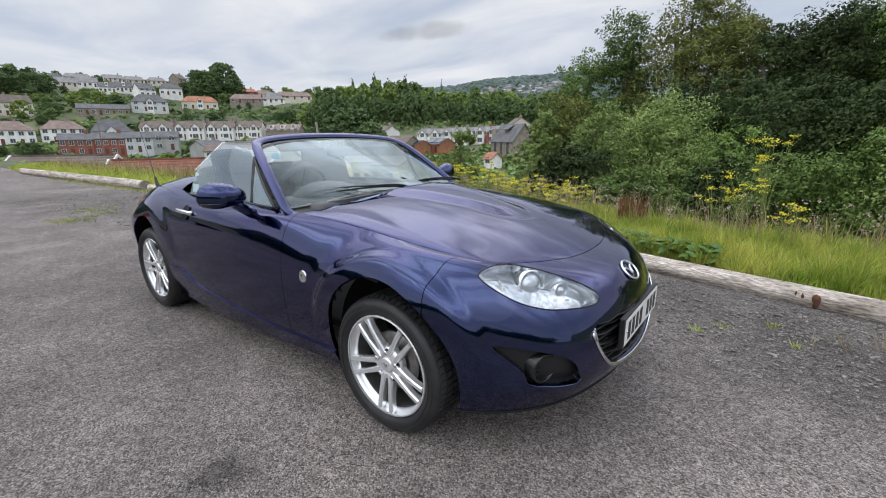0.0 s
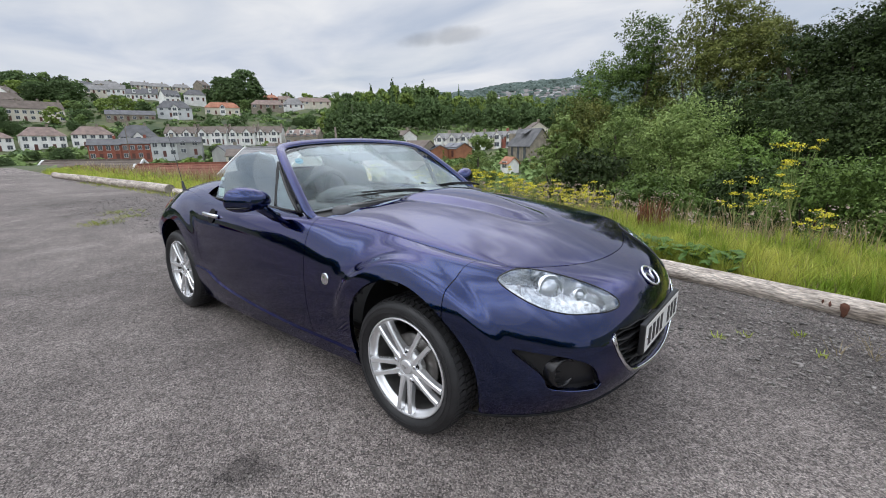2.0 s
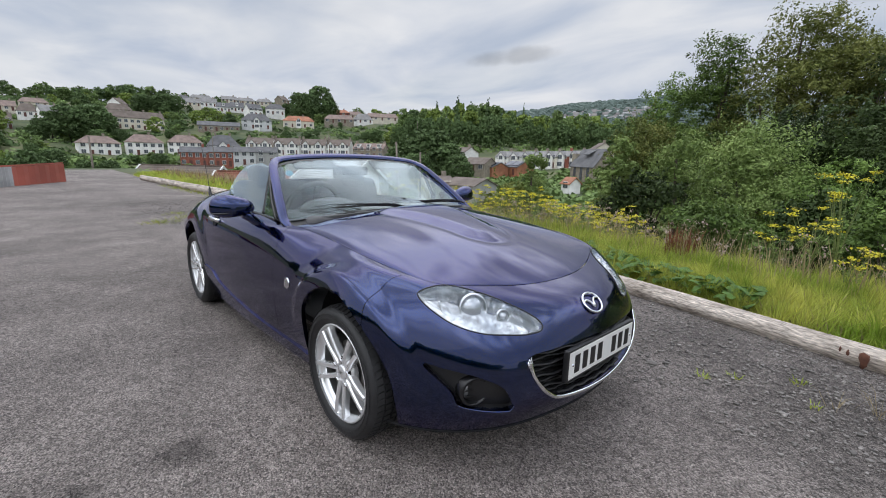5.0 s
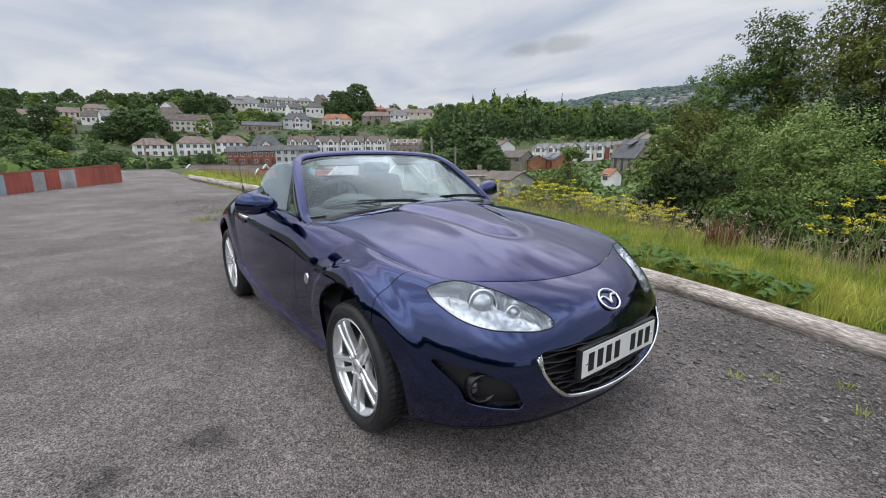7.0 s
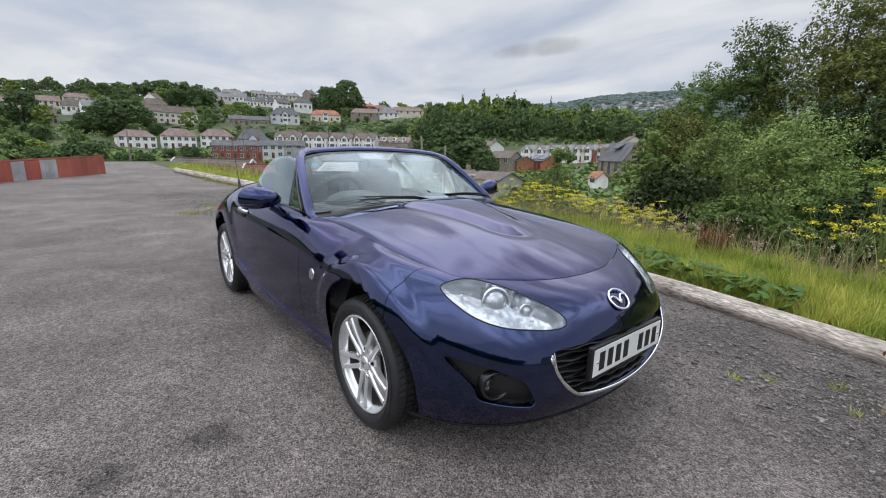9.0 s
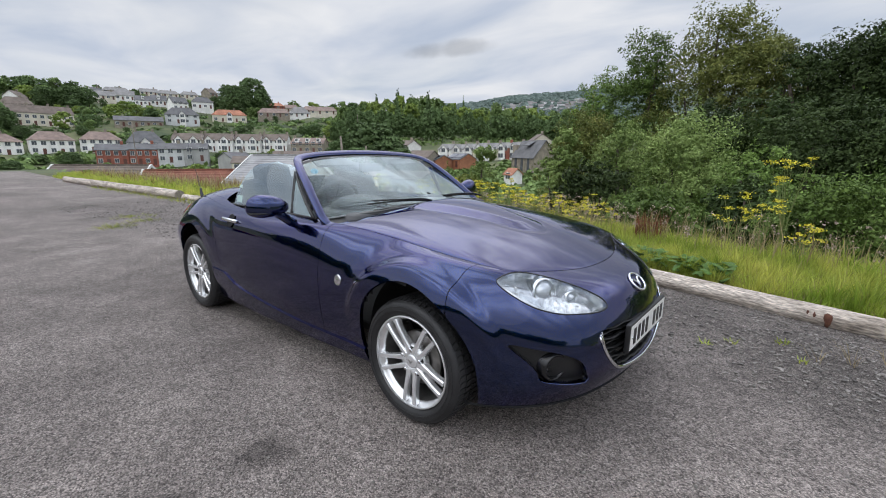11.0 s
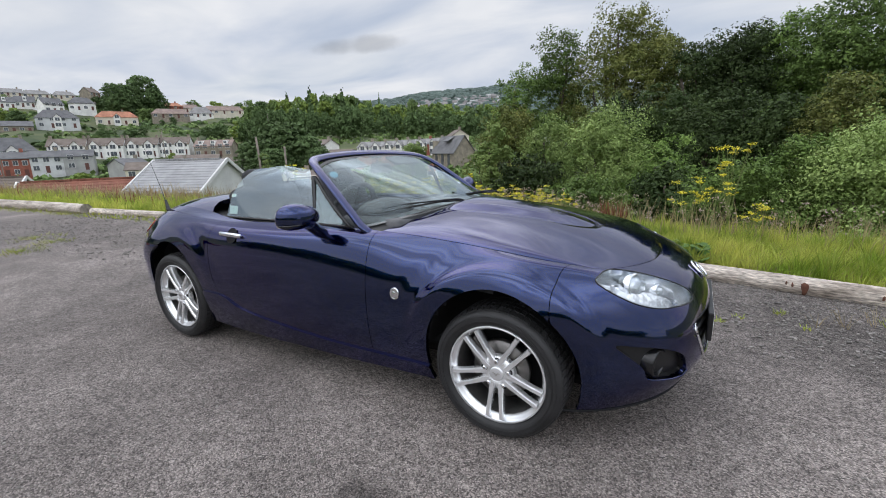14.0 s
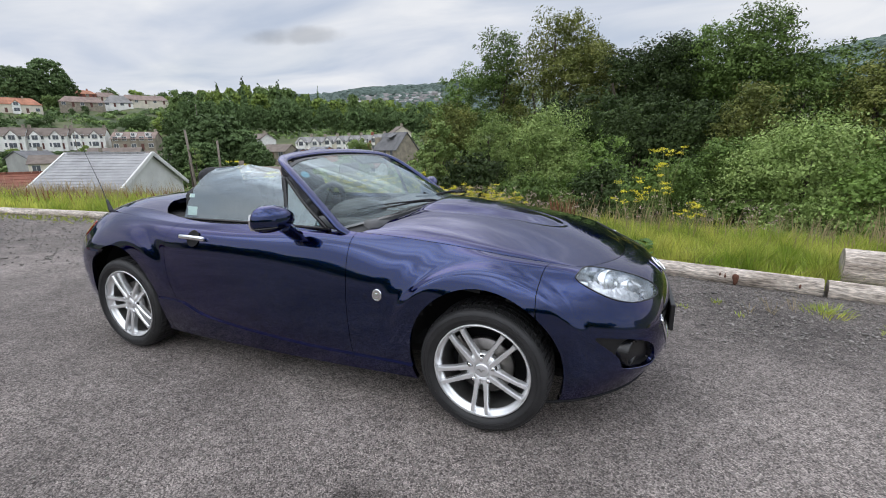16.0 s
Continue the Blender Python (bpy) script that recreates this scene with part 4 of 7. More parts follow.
# rear lamps
for sd in (1, -1):
    loop = outline([(-sd * .655, .78), (-sd * .58, .78), (-sd * .50, .74), (-sd * .48, .68), (-sd * .55, .64), (-sd * .65, .66), (-sd * .70, .72)])
    if sd > 0:
        panel("rear_lamp", KNOT_U[10], U_END, 0, S_END, RED_LENS, car, "red lens", only=(YZ, loop, lambda c: c[:, 0] < -1.3), lift=.004, lip=.01)
    else:
        panel("rear_lamp", U_END, 2 * U_END - KNOT_U[10], 0, S_END, RED_LENS, car, "red lens", only=(YZ, loop, lambda c: c[:, 0] < -1.3), lift=.004, lip=.01)


# ---- wheels ----
# inner barrel, a darker grey than the rim's face
BARREL = material("dark_barrel_grey", (0.10, 0.098, 0.095), 0.5, 0.4, 0.25, 14)
def wheel_at(cx, sd, turn):
    hub = empty("wheel", Matrix.Translation((cx, sd * .712, HUB_Z)) @ Matrix.Rotation(math.pi if sd > 0 else 0, 4, "Z") @ Matrix.Rotation(radians(turn), 4, "Y"), "", "")
    hub.parent = car
    # outward is -y
    prof = [(.220, -.088), (.232, -.103), (.256, -.109), (.275, -.102), (.285, -.090), (.2875, -.080), (.2875, 0), (.2875, .080), (.285, .090), (.275, .102), (.25, .106), (.220, .088)]
    v, f = lathe(prof, 72)
    tyre = mesh_object("tyre", v, f, RUBBER, hub, "", True)
    # tread blocks
    tv, tf = [], []
    for i in range(64):
        a0 = 2 * math.pi * i / 64
        for (y0, y1, skew) in ((-.086, -.058, .012), (-.050, -.020, .004), (-.012, .012, 0), (.020, .050, -.004), (.058, .086, -.012)):
            a1 = a0 + 2 * math.pi / 64 * .74
            k = len(tv)
            for rr, ins in ((.286, 0), (.2955, .0012)):
                for a, y, yy in ((a0, y0, 0), (a1, y0, 0), (a1, y1, skew), (a0, y1, skew)):
                    rc = rr - (.006 if abs(y) > .08 else 0)
                    tv.append((rc * math.cos(a + yy * 2), y, rc * math.sin(a + yy * 2)))
            tf += [(k + 4, k + 5, k + 6, k + 7), (k, k + 1, k + 5, k + 4), (k + 1, k + 2, k + 6, k + 5), (k + 2, k + 3, k + 7, k + 6), (k + 3, k, k + 4, k + 7)]
    mesh_object("tread", tv, tf, RUBBER, tyre)
    for r, y in ((.246, -.1085), (.264, -.1075)):
        v, f = sweep([(r * math.cos(a), y, r * math.sin(a)) for a in np.linspace(0, 2 * math.pi, 65)[:-1]], ring(.0016, n=5), True)
        mesh_object("sidewall_rib", v, f, RUBBER, tyre, "", True)
    prof = [(.212, -.096), (.2175, -.097), (.220, -.090), (.2185, -.080), (.208, -.074), (.197, -.066), (.194, -.058)]
    v, f = lathe([(.194, -.058), (.190, -.045), (.186, .07), (.205, .09)], 72)
    mesh_object("rim_barrel", v, f, BARREL, hub, "dull grey inner barrel", True)
    v, f = lathe(prof, 72)
    rim = mesh_object("rim", v, f, ALLOY, hub, "silver alloy rim", True)
    v, f = lathe([(.0005, .066), (.19, .066)], 48)
    mesh_object("wheel_back", v, f, DARK, hub)
    v, f = lathe([(.06, -.028), (.128, -.026), (.130, -.020), (.130, .0), (.06, .0)], 48)
    mesh_object("brake_disc", v, f, STEEL, hub, "grey brake disc", True)
    part("brake_caliper", box_bm(-.10, -.01, .07, .06, .09, .13, .015, Matrix.Rotation(radians(-35), 4, "Y")), STEEL, hub)
    # five pairs of spokes
    for i in range(5):
        a = math.radians(125 + 72 * i)
        for off in (-1, 1):
            path, sc_ = [], []
            for k in range(9):
                t = k / 8
                r = .048 + (.204 - .048) * t
                aa = a + off * math.asin((.0185 + .014 * t) / r)
                y = -.066 - .014 * math.sin(t * math.pi * .6) - .006 * t
                path.append(Vector((r * math.cos(aa), y, r * math.sin(aa))))
                sc_.append(1.0 + .30 * (1 - t) ** 2 - .12 * math.sin(math.pi * t))
            rectp = [(-.0100, -.020), (-.0112, .005), (-.0075, .0115), (.0075, .0115), (.0112, .005), (.0100, -.020)]
            v, f = sweep(path, [(q[0], q[1]) for q in rectp], False, Vector((0, -1, 0)), sc_)
            mesh_object("spoke", v, f, ALLOY, rim, "", False)
    v, f = lathe([(.078, -.040), (.080, -.060), (.072, -.072), (.050, -.077), (.034, -.078), (.033, -.074)], 40)
    mesh_object("hub_centre", v, f, ALLOY, rim, "", True)
    v, f = lathe([(.0325, -.072), (.031, -.081), (.026, -.083), (.0005, -.083)], 32)
    cap = mesh_object("centre_cap", v, f, ALLOY, rim, "silver cap with a raised mark", True)
    v, f = sweep(smooth_path([(-.017, -.0845, .004), (-.008, -.0845, .006), (0, -.0845, -.006), (.008, -.0845, .006), (.017, -.0845, .004)], 4), ring(.002, n=5))
    mesh_object("cap_mark", v, f, STEEL, cap, "", True)
    for i in range(5):
        a = math.radians(125 + 36 + 72 * i)
        x, z = .057 * math.cos(a), .057 * math.sin(a)
        v, f = lathe([(.0155, -.070), (.0155, -.0765), (.0125, -.078), (.0115, -.070)], 20)
        mesh_object("nut_seat", [(p[0] + x, p[1], p[2] + z) for p in v], f, DARK, rim, "", True)
        v, f = lathe([(.0095, -.070), (.0095, -.084), (.007, -.087), (.0005, -.087)], 6)
        mesh_object("wheel_nut", [(p[0] + x, p[1], p[2] + z) for p in v], f, CHROME, rim)
    return hub


for cx, sd, turn in ((AXLE, -1, 0), (-AXLE, -1, 12), (AXLE, 1, 20), (-AXLE, 1, 40)):
    wheel_at(cx, sd, turn)

# ---- materials of the place ----
ASPHALT = material("worn_asphalt", (0.232, 0.203, 0.187), 0.9, 0, 0.20, 0.55, 1.0, 140, fine=0.35, spec=0.3)


def add_grain(m, stains=()):
    """Stone grain at three sizes, darker grit along the edge, and the given dark stains."""
    n, l = m.node_tree.nodes, m.node_tree.links
    b = n["Principled BSDF"]
    col = b.inputs["Base Color"].links[0].from_socket
    co = n.new("ShaderNodeTexCoord")

    def scaled(col, fac):
        v = n.new("ShaderNodeVectorMath")
        v.operation = "SCALE"
        l.new(col, v.inputs[0])
        l.new(fac, v.inputs[3])
        return v.outputs[0]

    def spread(src, a, b_, lo, hi):
        r = n.new("ShaderNodeMapRange")
        for key, val in (("From Min", a), ("From Max", b_), ("To Min", lo), ("To Max", hi)):
            r.inputs[key].default_value = val
        l.new(src, r.inputs["Value"])
        return r.outputs[0]

    vo = n.new("ShaderNodeTexVoronoi")
    vo.inputs["Scale"].default_value = 165
    l.new(co.outputs["Object"], vo.inputs["Vector"])
    sep = n.new("ShaderNodeSeparateColor")
    l.new(vo.outputs["Color"], sep.inputs[0])
    col = scaled(col, spread(sep.outputs[0], 0, 1, .36, 1.74))
    col = scaled(col, spread(vo.outputs["Distance"], .25, .75, 1.08, .70))
    bp = n["Bump"]
    bp.inputs["Distance"].default_value = .006
    hs = n.new("ShaderNodeMath")
    hs.operation, hs.inputs[1].default_value = "MULTIPLY_ADD", -1.2
    l.new(vo.outputs["Distance"], hs.inputs[0])
    l.new(bp.inputs["Height"].links[0].from_socket, hs.inputs[2])
    l.new(hs.outputs[0], bp.inputs["Height"])
    for sc, lo, hi in ((26.0, .82, 1.18), (2.6, .87, 1.12)):
        t = n.new("ShaderNodeTexNoise")
        t.inputs["Scale"].default_value, t.inputs["Detail"].default_value = sc, 6.0
        l.new(co.outputs["Object"], t.inputs["Vector"])
        col = scaled(col, spread(t.outputs["Fac"], .35, .65, lo, hi))
    for x, y, r, dark in stains:
        d = n.new("ShaderNodeVectorMath")
        d.operation = "DISTANCE"
        d.inputs[1].default_value = (x, y, 0)
        t = n.new("ShaderNodeTexNoise")
        t.inputs["Scale"].default_value, t.inputs["Detail"].default_value = 9.0, 4.0
        l.new(co.outputs["Object"], t.inputs["Vector"])
        l.new(co.outputs["Object"], d.inputs[0])
        a = n.new("ShaderNodeMath")
        a.operation, a.inputs[1].default_value = "MULTIPLY_ADD", r * 1.1
        l.new(t.outputs["Fac"], a.inputs[0])
        l.new(d.outputs["Value"], a.inputs[2])
        col = scaled(col, spread(a.outputs[0], r * .95, r * 1.75, dark, 1.0))
    l.new(col, b.inputs["Base Color"])


add_grain(ASPHALT, ((.86, -1.36, .13, .50), (.89, -1.72, .10, .55), (2.5, 1.05, .55, .74), (3.2, .75, .6, .80), (1.8, 1.5, .45, .70), (1.9, 1.85, .75, .76), (2.9, 1.45, .85, .74), (3.9, 1.15, .8, .88), (2.6, .6, .6, .86), (-7.5, 1.0, 1.6, .80), (-5.2, 1.5, 1.3, .82), (-9.6, .7, 1.5, .82), (-1.9, -1.9, .5, .88), (.2, -1.75, .25, .85)))
BANK = material("bank_soil_and_grass", (0.055, 0.085, 0.022), 0.95, 0, 0.35, 2.2, 0.6, 30, second=(0.120, 0.115, 0.048))
FIELD = material("valley_grass", (0.060, 0.098, 0.034), 0.95, 0, 0.4, 0.05, second=(0.125, 0.135, 0.058))
LEAF_LIGHT = material("light_green_leaves", (0.188, 0.282, 0.076), 0.65, 0, 0.3, 1.2, islands=0.5, trans=0.12, second=(0.290, 0.375, 0.125), spec=0.15)
LEAF_MID = material("mid_green_leaves", (0.098, 0.168, 0.038), 0.65, 0, 0.30, 0.8, islands=0.55, trans=0.08, second=(0.175, 0.262, 0.066), spec=0.15)
LEAF_OLIVE = material("olive_green_leaves", (0.128, 0.165, 0.038), 0.65, 0, 0.30, 0.8, islands=0.55, trans=0.10, second=(0.205, 0.220, 0.062), spec=0.15)
# dark leaves: some shade inside and under the crowns is painted in
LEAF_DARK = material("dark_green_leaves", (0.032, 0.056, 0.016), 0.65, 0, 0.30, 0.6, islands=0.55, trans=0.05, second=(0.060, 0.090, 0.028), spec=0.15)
LEAF_FAR = material("far_leaves", (0.160, 0.232, 0.078), 0.7, 0, 0.30, 0.5, islands=0.30, trans=0.08, spec=0.15)
LEAF_FAR_DARK = material("far_dark_leaves", (0.105, 0.160, 0.062), 0.7, 0, 0.3, 0.5, islands=0.30, trans=0.08, spec=0.15)
LEAF_FAR_BRIGHT = material("far_yellow_green_leaves", (0.215, 0.290, 0.066), 0.7, 0, 0.25, 0.5, islands=0.30, trans=0.08, spec=0.2)
BARK = material("bark", (0.075, 0.060, 0.045), 0.9, 0, 0.35, 6, 0.6, 40)
GRASS = material("grass_blades", (0.310, 0.450, 0.055), 0.5, 0, 0.3, 2.5, islands=0.55, trans=0.35, second=(0.560, 0.560, 0.125), spec=0.3)
STRAW = material("dry_grass", (0.34, 0.27, 0.15), 0.8, 0, 0.25, 3, islands=0.35, trans=0.2)
RUST = material("dock_seed", (0.17, 0.065, 0.03), 0.8, 0, 0.3, 6, islands=0.4)
YELLOW = material("yellow_flowers", (0.62, 0.56, 0.04), 0.7, 0, 0.2, 9, islands=0.3, trans=0.2)
STEM = material("plant_stem", (0.16, 0.20, 0.06), 0.6, 0, 0.2, 9)
WOOD = material("weathered_log", (0.34, 0.285, 0.235), 0.9, 0, 0.25, 2.2, 1.0, 90, second=(0.62, 0.55, 0.48), fine=0.55)
for nd in list(WOOD.node_tree.nodes):
    if nd.type == "TEX_NOISE":
        mp = WOOD.node_tree.nodes.new("ShaderNodeMapping")
        mp.inputs["Scale"].default_value = (0.22, 1.0, 1.0) if nd.inputs["Scale"].default_value > 10 else (1.0, 6, 6)
        src = nd.inputs["Vector"].links[0].from_socket
        WOOD.node_tree.links.new(src, mp.inputs[0])
        WOOD.node_tree.links.new(mp.outputs[0], nd.inputs["Vector"])
SAWN = material("grey_sawn_end", (0.26, 0.23, 0.19), 0.9, 0, 0.35, 14, 0.6, 60)
RUSTY = material("rust_brown_knot", (0.105, 0.042, 0.025), 0.85, 0, 0.3, 20, 0.5, 60)
STONE = material("grit_stone", (0.180, 0.166, 0.153), 0.9, 0, 0.25, 30, islands=0.65)

EYE_X, EYE_Y = 2.2, -2.0


def road_edge(x):
    """Where the asphalt ends and the bank begins."""
    return np.interp(x, [-45, -20, -10, -7, -3, -.75, 3.3, 7, 14], [1.4, 1.55, 2.15, 2.4, 2.68, 2.69, 1.88, 1.14, -.26])


# heights of the valley and hillside: rows of bearing, columns of distance
REACH = [60, 150, 190, 215, 300, 380, 450, 700, 1500, 4500]
BEARING = [40, 60, 85, 105, 118, 130, 145, 160, 175, 195, 230]
HEIGHT = np.array([
    [-3, 0, 2, 4, 12, 25, 40, 80, 120, 120],
    [-8, -6, -2, 2, 15, 34, 52, 110, 150, 150],
    [-11, -8, -4, 0, 10, 26, 38, 84, 135, 135],
    [-9, -5, -3, -1, 5, 12, 15, 20, 200, 230],
    [-8, -4, 1, 5, 10, 15, 18, 28, 180, 205],
    [-8, -5, -1, 5, 14, 19, 22, 28, 148, 185],
    [-12, -8, -3, 1.5, 20, 29, 31, 33, 80, 120],
    [-13, -9, -3.6, .6, 18.5, 35, 42, 46, 80, 120],
    [-12, -8, -4, -1.2, 14.5, 31, 39, 46, 80, 120],
    [-9, -7, -3, 0, 12, 24, 32, 40, 80, 120],
    [-1, -1, 0, 1, 6, 12, 20, 30, 60, 80]])


def land(x, y):
    """Height of the ground."""
    x, y = np.asarray(x, float), np.asarray(y, float)
    r = np.hypot(x - EYE_X, y - EYE_Y)
    az = np.degrees(np.arctan2(y - EYE_Y, x - EYE_X)) % 360
    rr = np.clip(r, REACH[0], REACH[-1])
    a = np.clip(az, BEARING[0], BEARING[-1])
    i = np.clip(np.searchsorted(BEARING, a, side="right") - 1, 0, len(BEARING) - 2)
    t = (a - np.array(BEARING)[i]) / (np.array(BEARING)[i + 1] - np.array(BEARING)[i])
    j = np.clip(np.searchsorted(REACH, rr, side="right") - 1, 0, len(REACH) - 2)
    s = (rr - np.array(REACH)[j]) / (np.array(REACH)[j + 1] - np.array(REACH)[j])
    t, s = t * t * (3 - 2 * t), s
    far = (HEIGHT[i, j] * (1 - t) + HEIGHT[i + 1, j] * t) * (1 - s) + (HEIGHT[i, j + 1] * (1 - t) + HEIGHT[i + 1, j + 1] * t) * s
    behind = ramp(az, 228, 240) * (1 - ramp(az, 320, 345)) + (az >= 345) * 0 + (az < 40) * 0
    far = far * (1 - behind)
    d = np.maximum(y - road_edge(x), -33 - x)
    near = np.interp(d, [-1, 0, .25, 1.6, 2.6, 4.5, 9, 18, 40, 80], [-.04, -.04, .02, .05, -.15, -1.2, -3.6, -7.0, -11, -13])
    w = ramp(r, 42, 85) * ramp(d, 8, 30)
    return near * (1 - w) + far * w


rad = np.concatenate([np.linspace(.5, 8, 46), np.geomspace(8.3, 100, 60), np.geomspace(104, 4500, 60)])
ang = np.radians(np.linspace(0, 360, 361)[:-1])
gx, gy = EYE_X + rad[:, None] * np.cos(ang), EYE_Y + rad[:, None] * np.sin(ang)
gz = land(gx, gy)
rough_n = np.sin(gx * .11 + np.cos(gy * .07) * 2) * np.cos(gy * .13) * np.clip((rad[:, None] - 100) / 900, 0, 1) * 8
gz = gz + rough_n
n_r, n_a = gx.shape
idx = np.arange(n_r * n_a).reshape(n_r, n_a)
nxt = np.roll(idx, -1, axis=1)
quads = np.stack([idx[:-1], idx[1:], nxt[1:], nxt[:-1]], axis=-1).reshape(-1, 4)
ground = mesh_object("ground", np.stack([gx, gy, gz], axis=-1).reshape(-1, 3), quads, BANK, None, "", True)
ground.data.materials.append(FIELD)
# haze over the far hill is put into its bluish colour
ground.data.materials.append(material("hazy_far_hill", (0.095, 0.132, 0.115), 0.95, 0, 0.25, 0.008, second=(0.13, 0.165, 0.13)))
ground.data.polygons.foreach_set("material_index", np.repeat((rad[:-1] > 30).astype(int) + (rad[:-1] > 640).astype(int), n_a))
tagged(ground, "grassy bank falling to a wide green valley", "ground", "", "structure")

xs = np.concatenate([np.linspace(-32.5, -3, 32), np.linspace(-2.6, 8, 54), np.linspace(9, 14, 6)])
v, f = [], []
rows = 26
for x in xs:
    e = float(road_edge(x)) + .16
    v += [(x, -14 + (e + 14) * (k / (rows - 1)), .0095 + .001 * math.sin(x * 1.7) * math.sin(k)) for k in range(rows)]
for i in range(len(xs) - 1):
    f += [(i * rows + k, (i + 1) * rows + k, (i + 1) * rows + k + 1, i * rows + k + 1) for k in range(rows - 1)]
tagged(mesh_object("car_park", v, f, ASPHALT, None, "", True), "worn grey asphalt car park with fine grit", "ground", "", "structure")


# ---- logs along the edge ----
def log_thing(a, b, r, label, seed, knots=()):
    a, b = Vector(a), Vector(b)
    L = (b - a).length
    m = Matrix.Translation((a + b) / 2) @ (b - a).to_track_quat("X", "Z").to_matrix().to_4x4()
    ns, nc = max(24, int(L / .06)), 26
    v, f = [], []
    for i in range(ns + 1):
        x = (i / ns - .5) * L
        for k in range(nc):
            t = 2 * math.pi * k / nc
            w = noise.noise(Vector((x * .9 + seed, math.cos(t) * 1.4, math.sin(t) * 1.4))) * .07 + noise.noise(Vector((x * .5 + seed, math.cos(t) * 5, math.sin(t) * 5))) * .05
            rr = r * (1 + w + .05 * x / L)
            v.append((x, rr * math.cos(t), rr * math.sin(t)))
    f = [(i * nc + k, (i + 1) * nc + k, (i + 1) * nc + (k + 1) % nc, i * nc + (k + 1) % nc) for i in range(ns) for k in range(nc)]
    log = mesh_object("log", v, f, WOOD, None, "", True)
    log.matrix_world = m
    tagged(log, label, "log", "logs edging the car park")
    for e, sx in ((0, -1), (ns, 1)):
        cv = [Vector(v[e * nc + k]) * 1.0 for k in range(nc)] + [Vector((sx * (L / 2 + .006), 0, 0))]
        cf = [((k + 1) % nc, k, nc) if sx > 0 else (k, (k + 1) % nc, nc) for k in range(nc)]
        mesh_object("cut_end", cv, cf, SAWN, log, "grey cracked sawn end")
    for kx, kt, ks in knots:
        bm = bmesh.new()
        bmesh.ops.create_icosphere(bm, subdivisions=2, radius=1, matrix=Matrix.Translation((kx, r * math.cos(kt), r * math.sin(kt))) @ Matrix.Diagonal((ks * .32, ks * .16, ks * .75, 1)))
        for q in bm.verts:
            q.co += Vector((noise.noise(q.co * 40), noise.noise(q.co * 37 + Vector((3, 0, 0))), noise.noise(q.co * 41))) * ks * .25
        part("knot", bm, RUSTY, log, "rust-brown knot", True)
    return log


LOG_DIR = -.200
logy = lambda x: 2.565 + LOG_DIR * x
log_thing((-.75, logy(-.75), .062), (3.27, logy(3.27), .062), .082, "long weathered grey log lying beside the asphalt", 1.0, ((1.45, 3.05, .072), (1.37, 2.85, .030), (1.33, 2.80, .026), (1.9, 2.95, .026)))
log_thing((3.30, logy(3.30), .055), (6.6, logy(6.6), .05), .085, "weathered grey log butted end to end", 5.0, ((-1.45, -2.5, .035),))
log_thing((3.47, 2.19, .20), (6.3, 1.50, .20), .160, "thick split grey log lying on the grass", 9.0)
log_thing((-19.9, 1.45, .10), (-10.1, 2.12, .10), .12, "pale weathered log at the far edge", 13.0)
log_thing((-9.9, 2.16, .05), (-4.6, 2.70, .05), .085, "thin grey log half sunk in grass", 17.0)


# ---- foliage ----
rng = np.random.default_rng(7)


def leaf_cards(centres, normals, size, aspect=.55, spread=.35, plain=False):
    """Small pointed leaves at the centres, each a folded diamond, or far off a plain triangle."""
    n = len(centres)
    normals = normals + rng.normal(0, spread, (n, 3))
    normals /= np.linalg.norm(normals, axis=1)[:, None] + 1e-9
    t = np.cross(normals, rng.normal(0, 1, (n, 3)))
    t /= np.linalg.norm(t, axis=1)[:, None] + 1e-9
    b = np.cross(normals, t)
    s = (size * rng.uniform(.6, 1.4, n))[:, None]
    if plain:
        v = np.stack([centres - t * s, centres + b * s * aspect * 1.5, centres + t * s - b * s * aspect * .5], axis=1).reshape(-1, 3)
        return v, np.arange(3 * n).reshape(-1, 3)
    v = np.stack([centres - t * s, centres + b * s * aspect - normals * s * .12, centres + t * s, centres - b * s * aspect - normals * s * .12], axis=1).reshape(-1, 3)
    return v, np.arange(4 * n).reshape(-1, 4)


def crown_points(lobes, n, hollow=.4, per=26):
    lobes = np.asarray(lobes)
    w = lobes[:, 3] ** 2
    pick = rng.choice(len(lobes), n, p=w / w.sum())
    d = rng.normal(0, 1, (n, 3))
    d /= np.linalg.norm(d, axis=1)[:, None]
    d[:, 2] = np.where(d[:, 2] < -.35, -d[:, 2], d[:, 2])
    # leaves sit in sprays, with gaps of shade between them
    m = max(8, n // per)
    rr = lobes[pick[:m], 3] * (hollow + (1 - hollow) * rng.uniform(0, 1, m) ** .5) * rng.uniform(.85, 1.18, m)
    spray = lobes[pick[:m], :3] + d[:m] * rr[:, None] * np.array([1, 1, .82])
    own = rng.integers(0, m, n)
    q = rng.normal(0, 1, (n, 3))
    q /= np.linalg.norm(q, axis=1)[:, None]
    size = (lobes[pick[:m], 3] * rng.uniform(.16, .30, m))[own] * rng.uniform(.2, 1, n) ** .5
    return spray[own] + q * size[:, None] * np.array([1.15, 1.15, .7]), q + d[:m][own] * .6 + np.array([0, 0, .35])


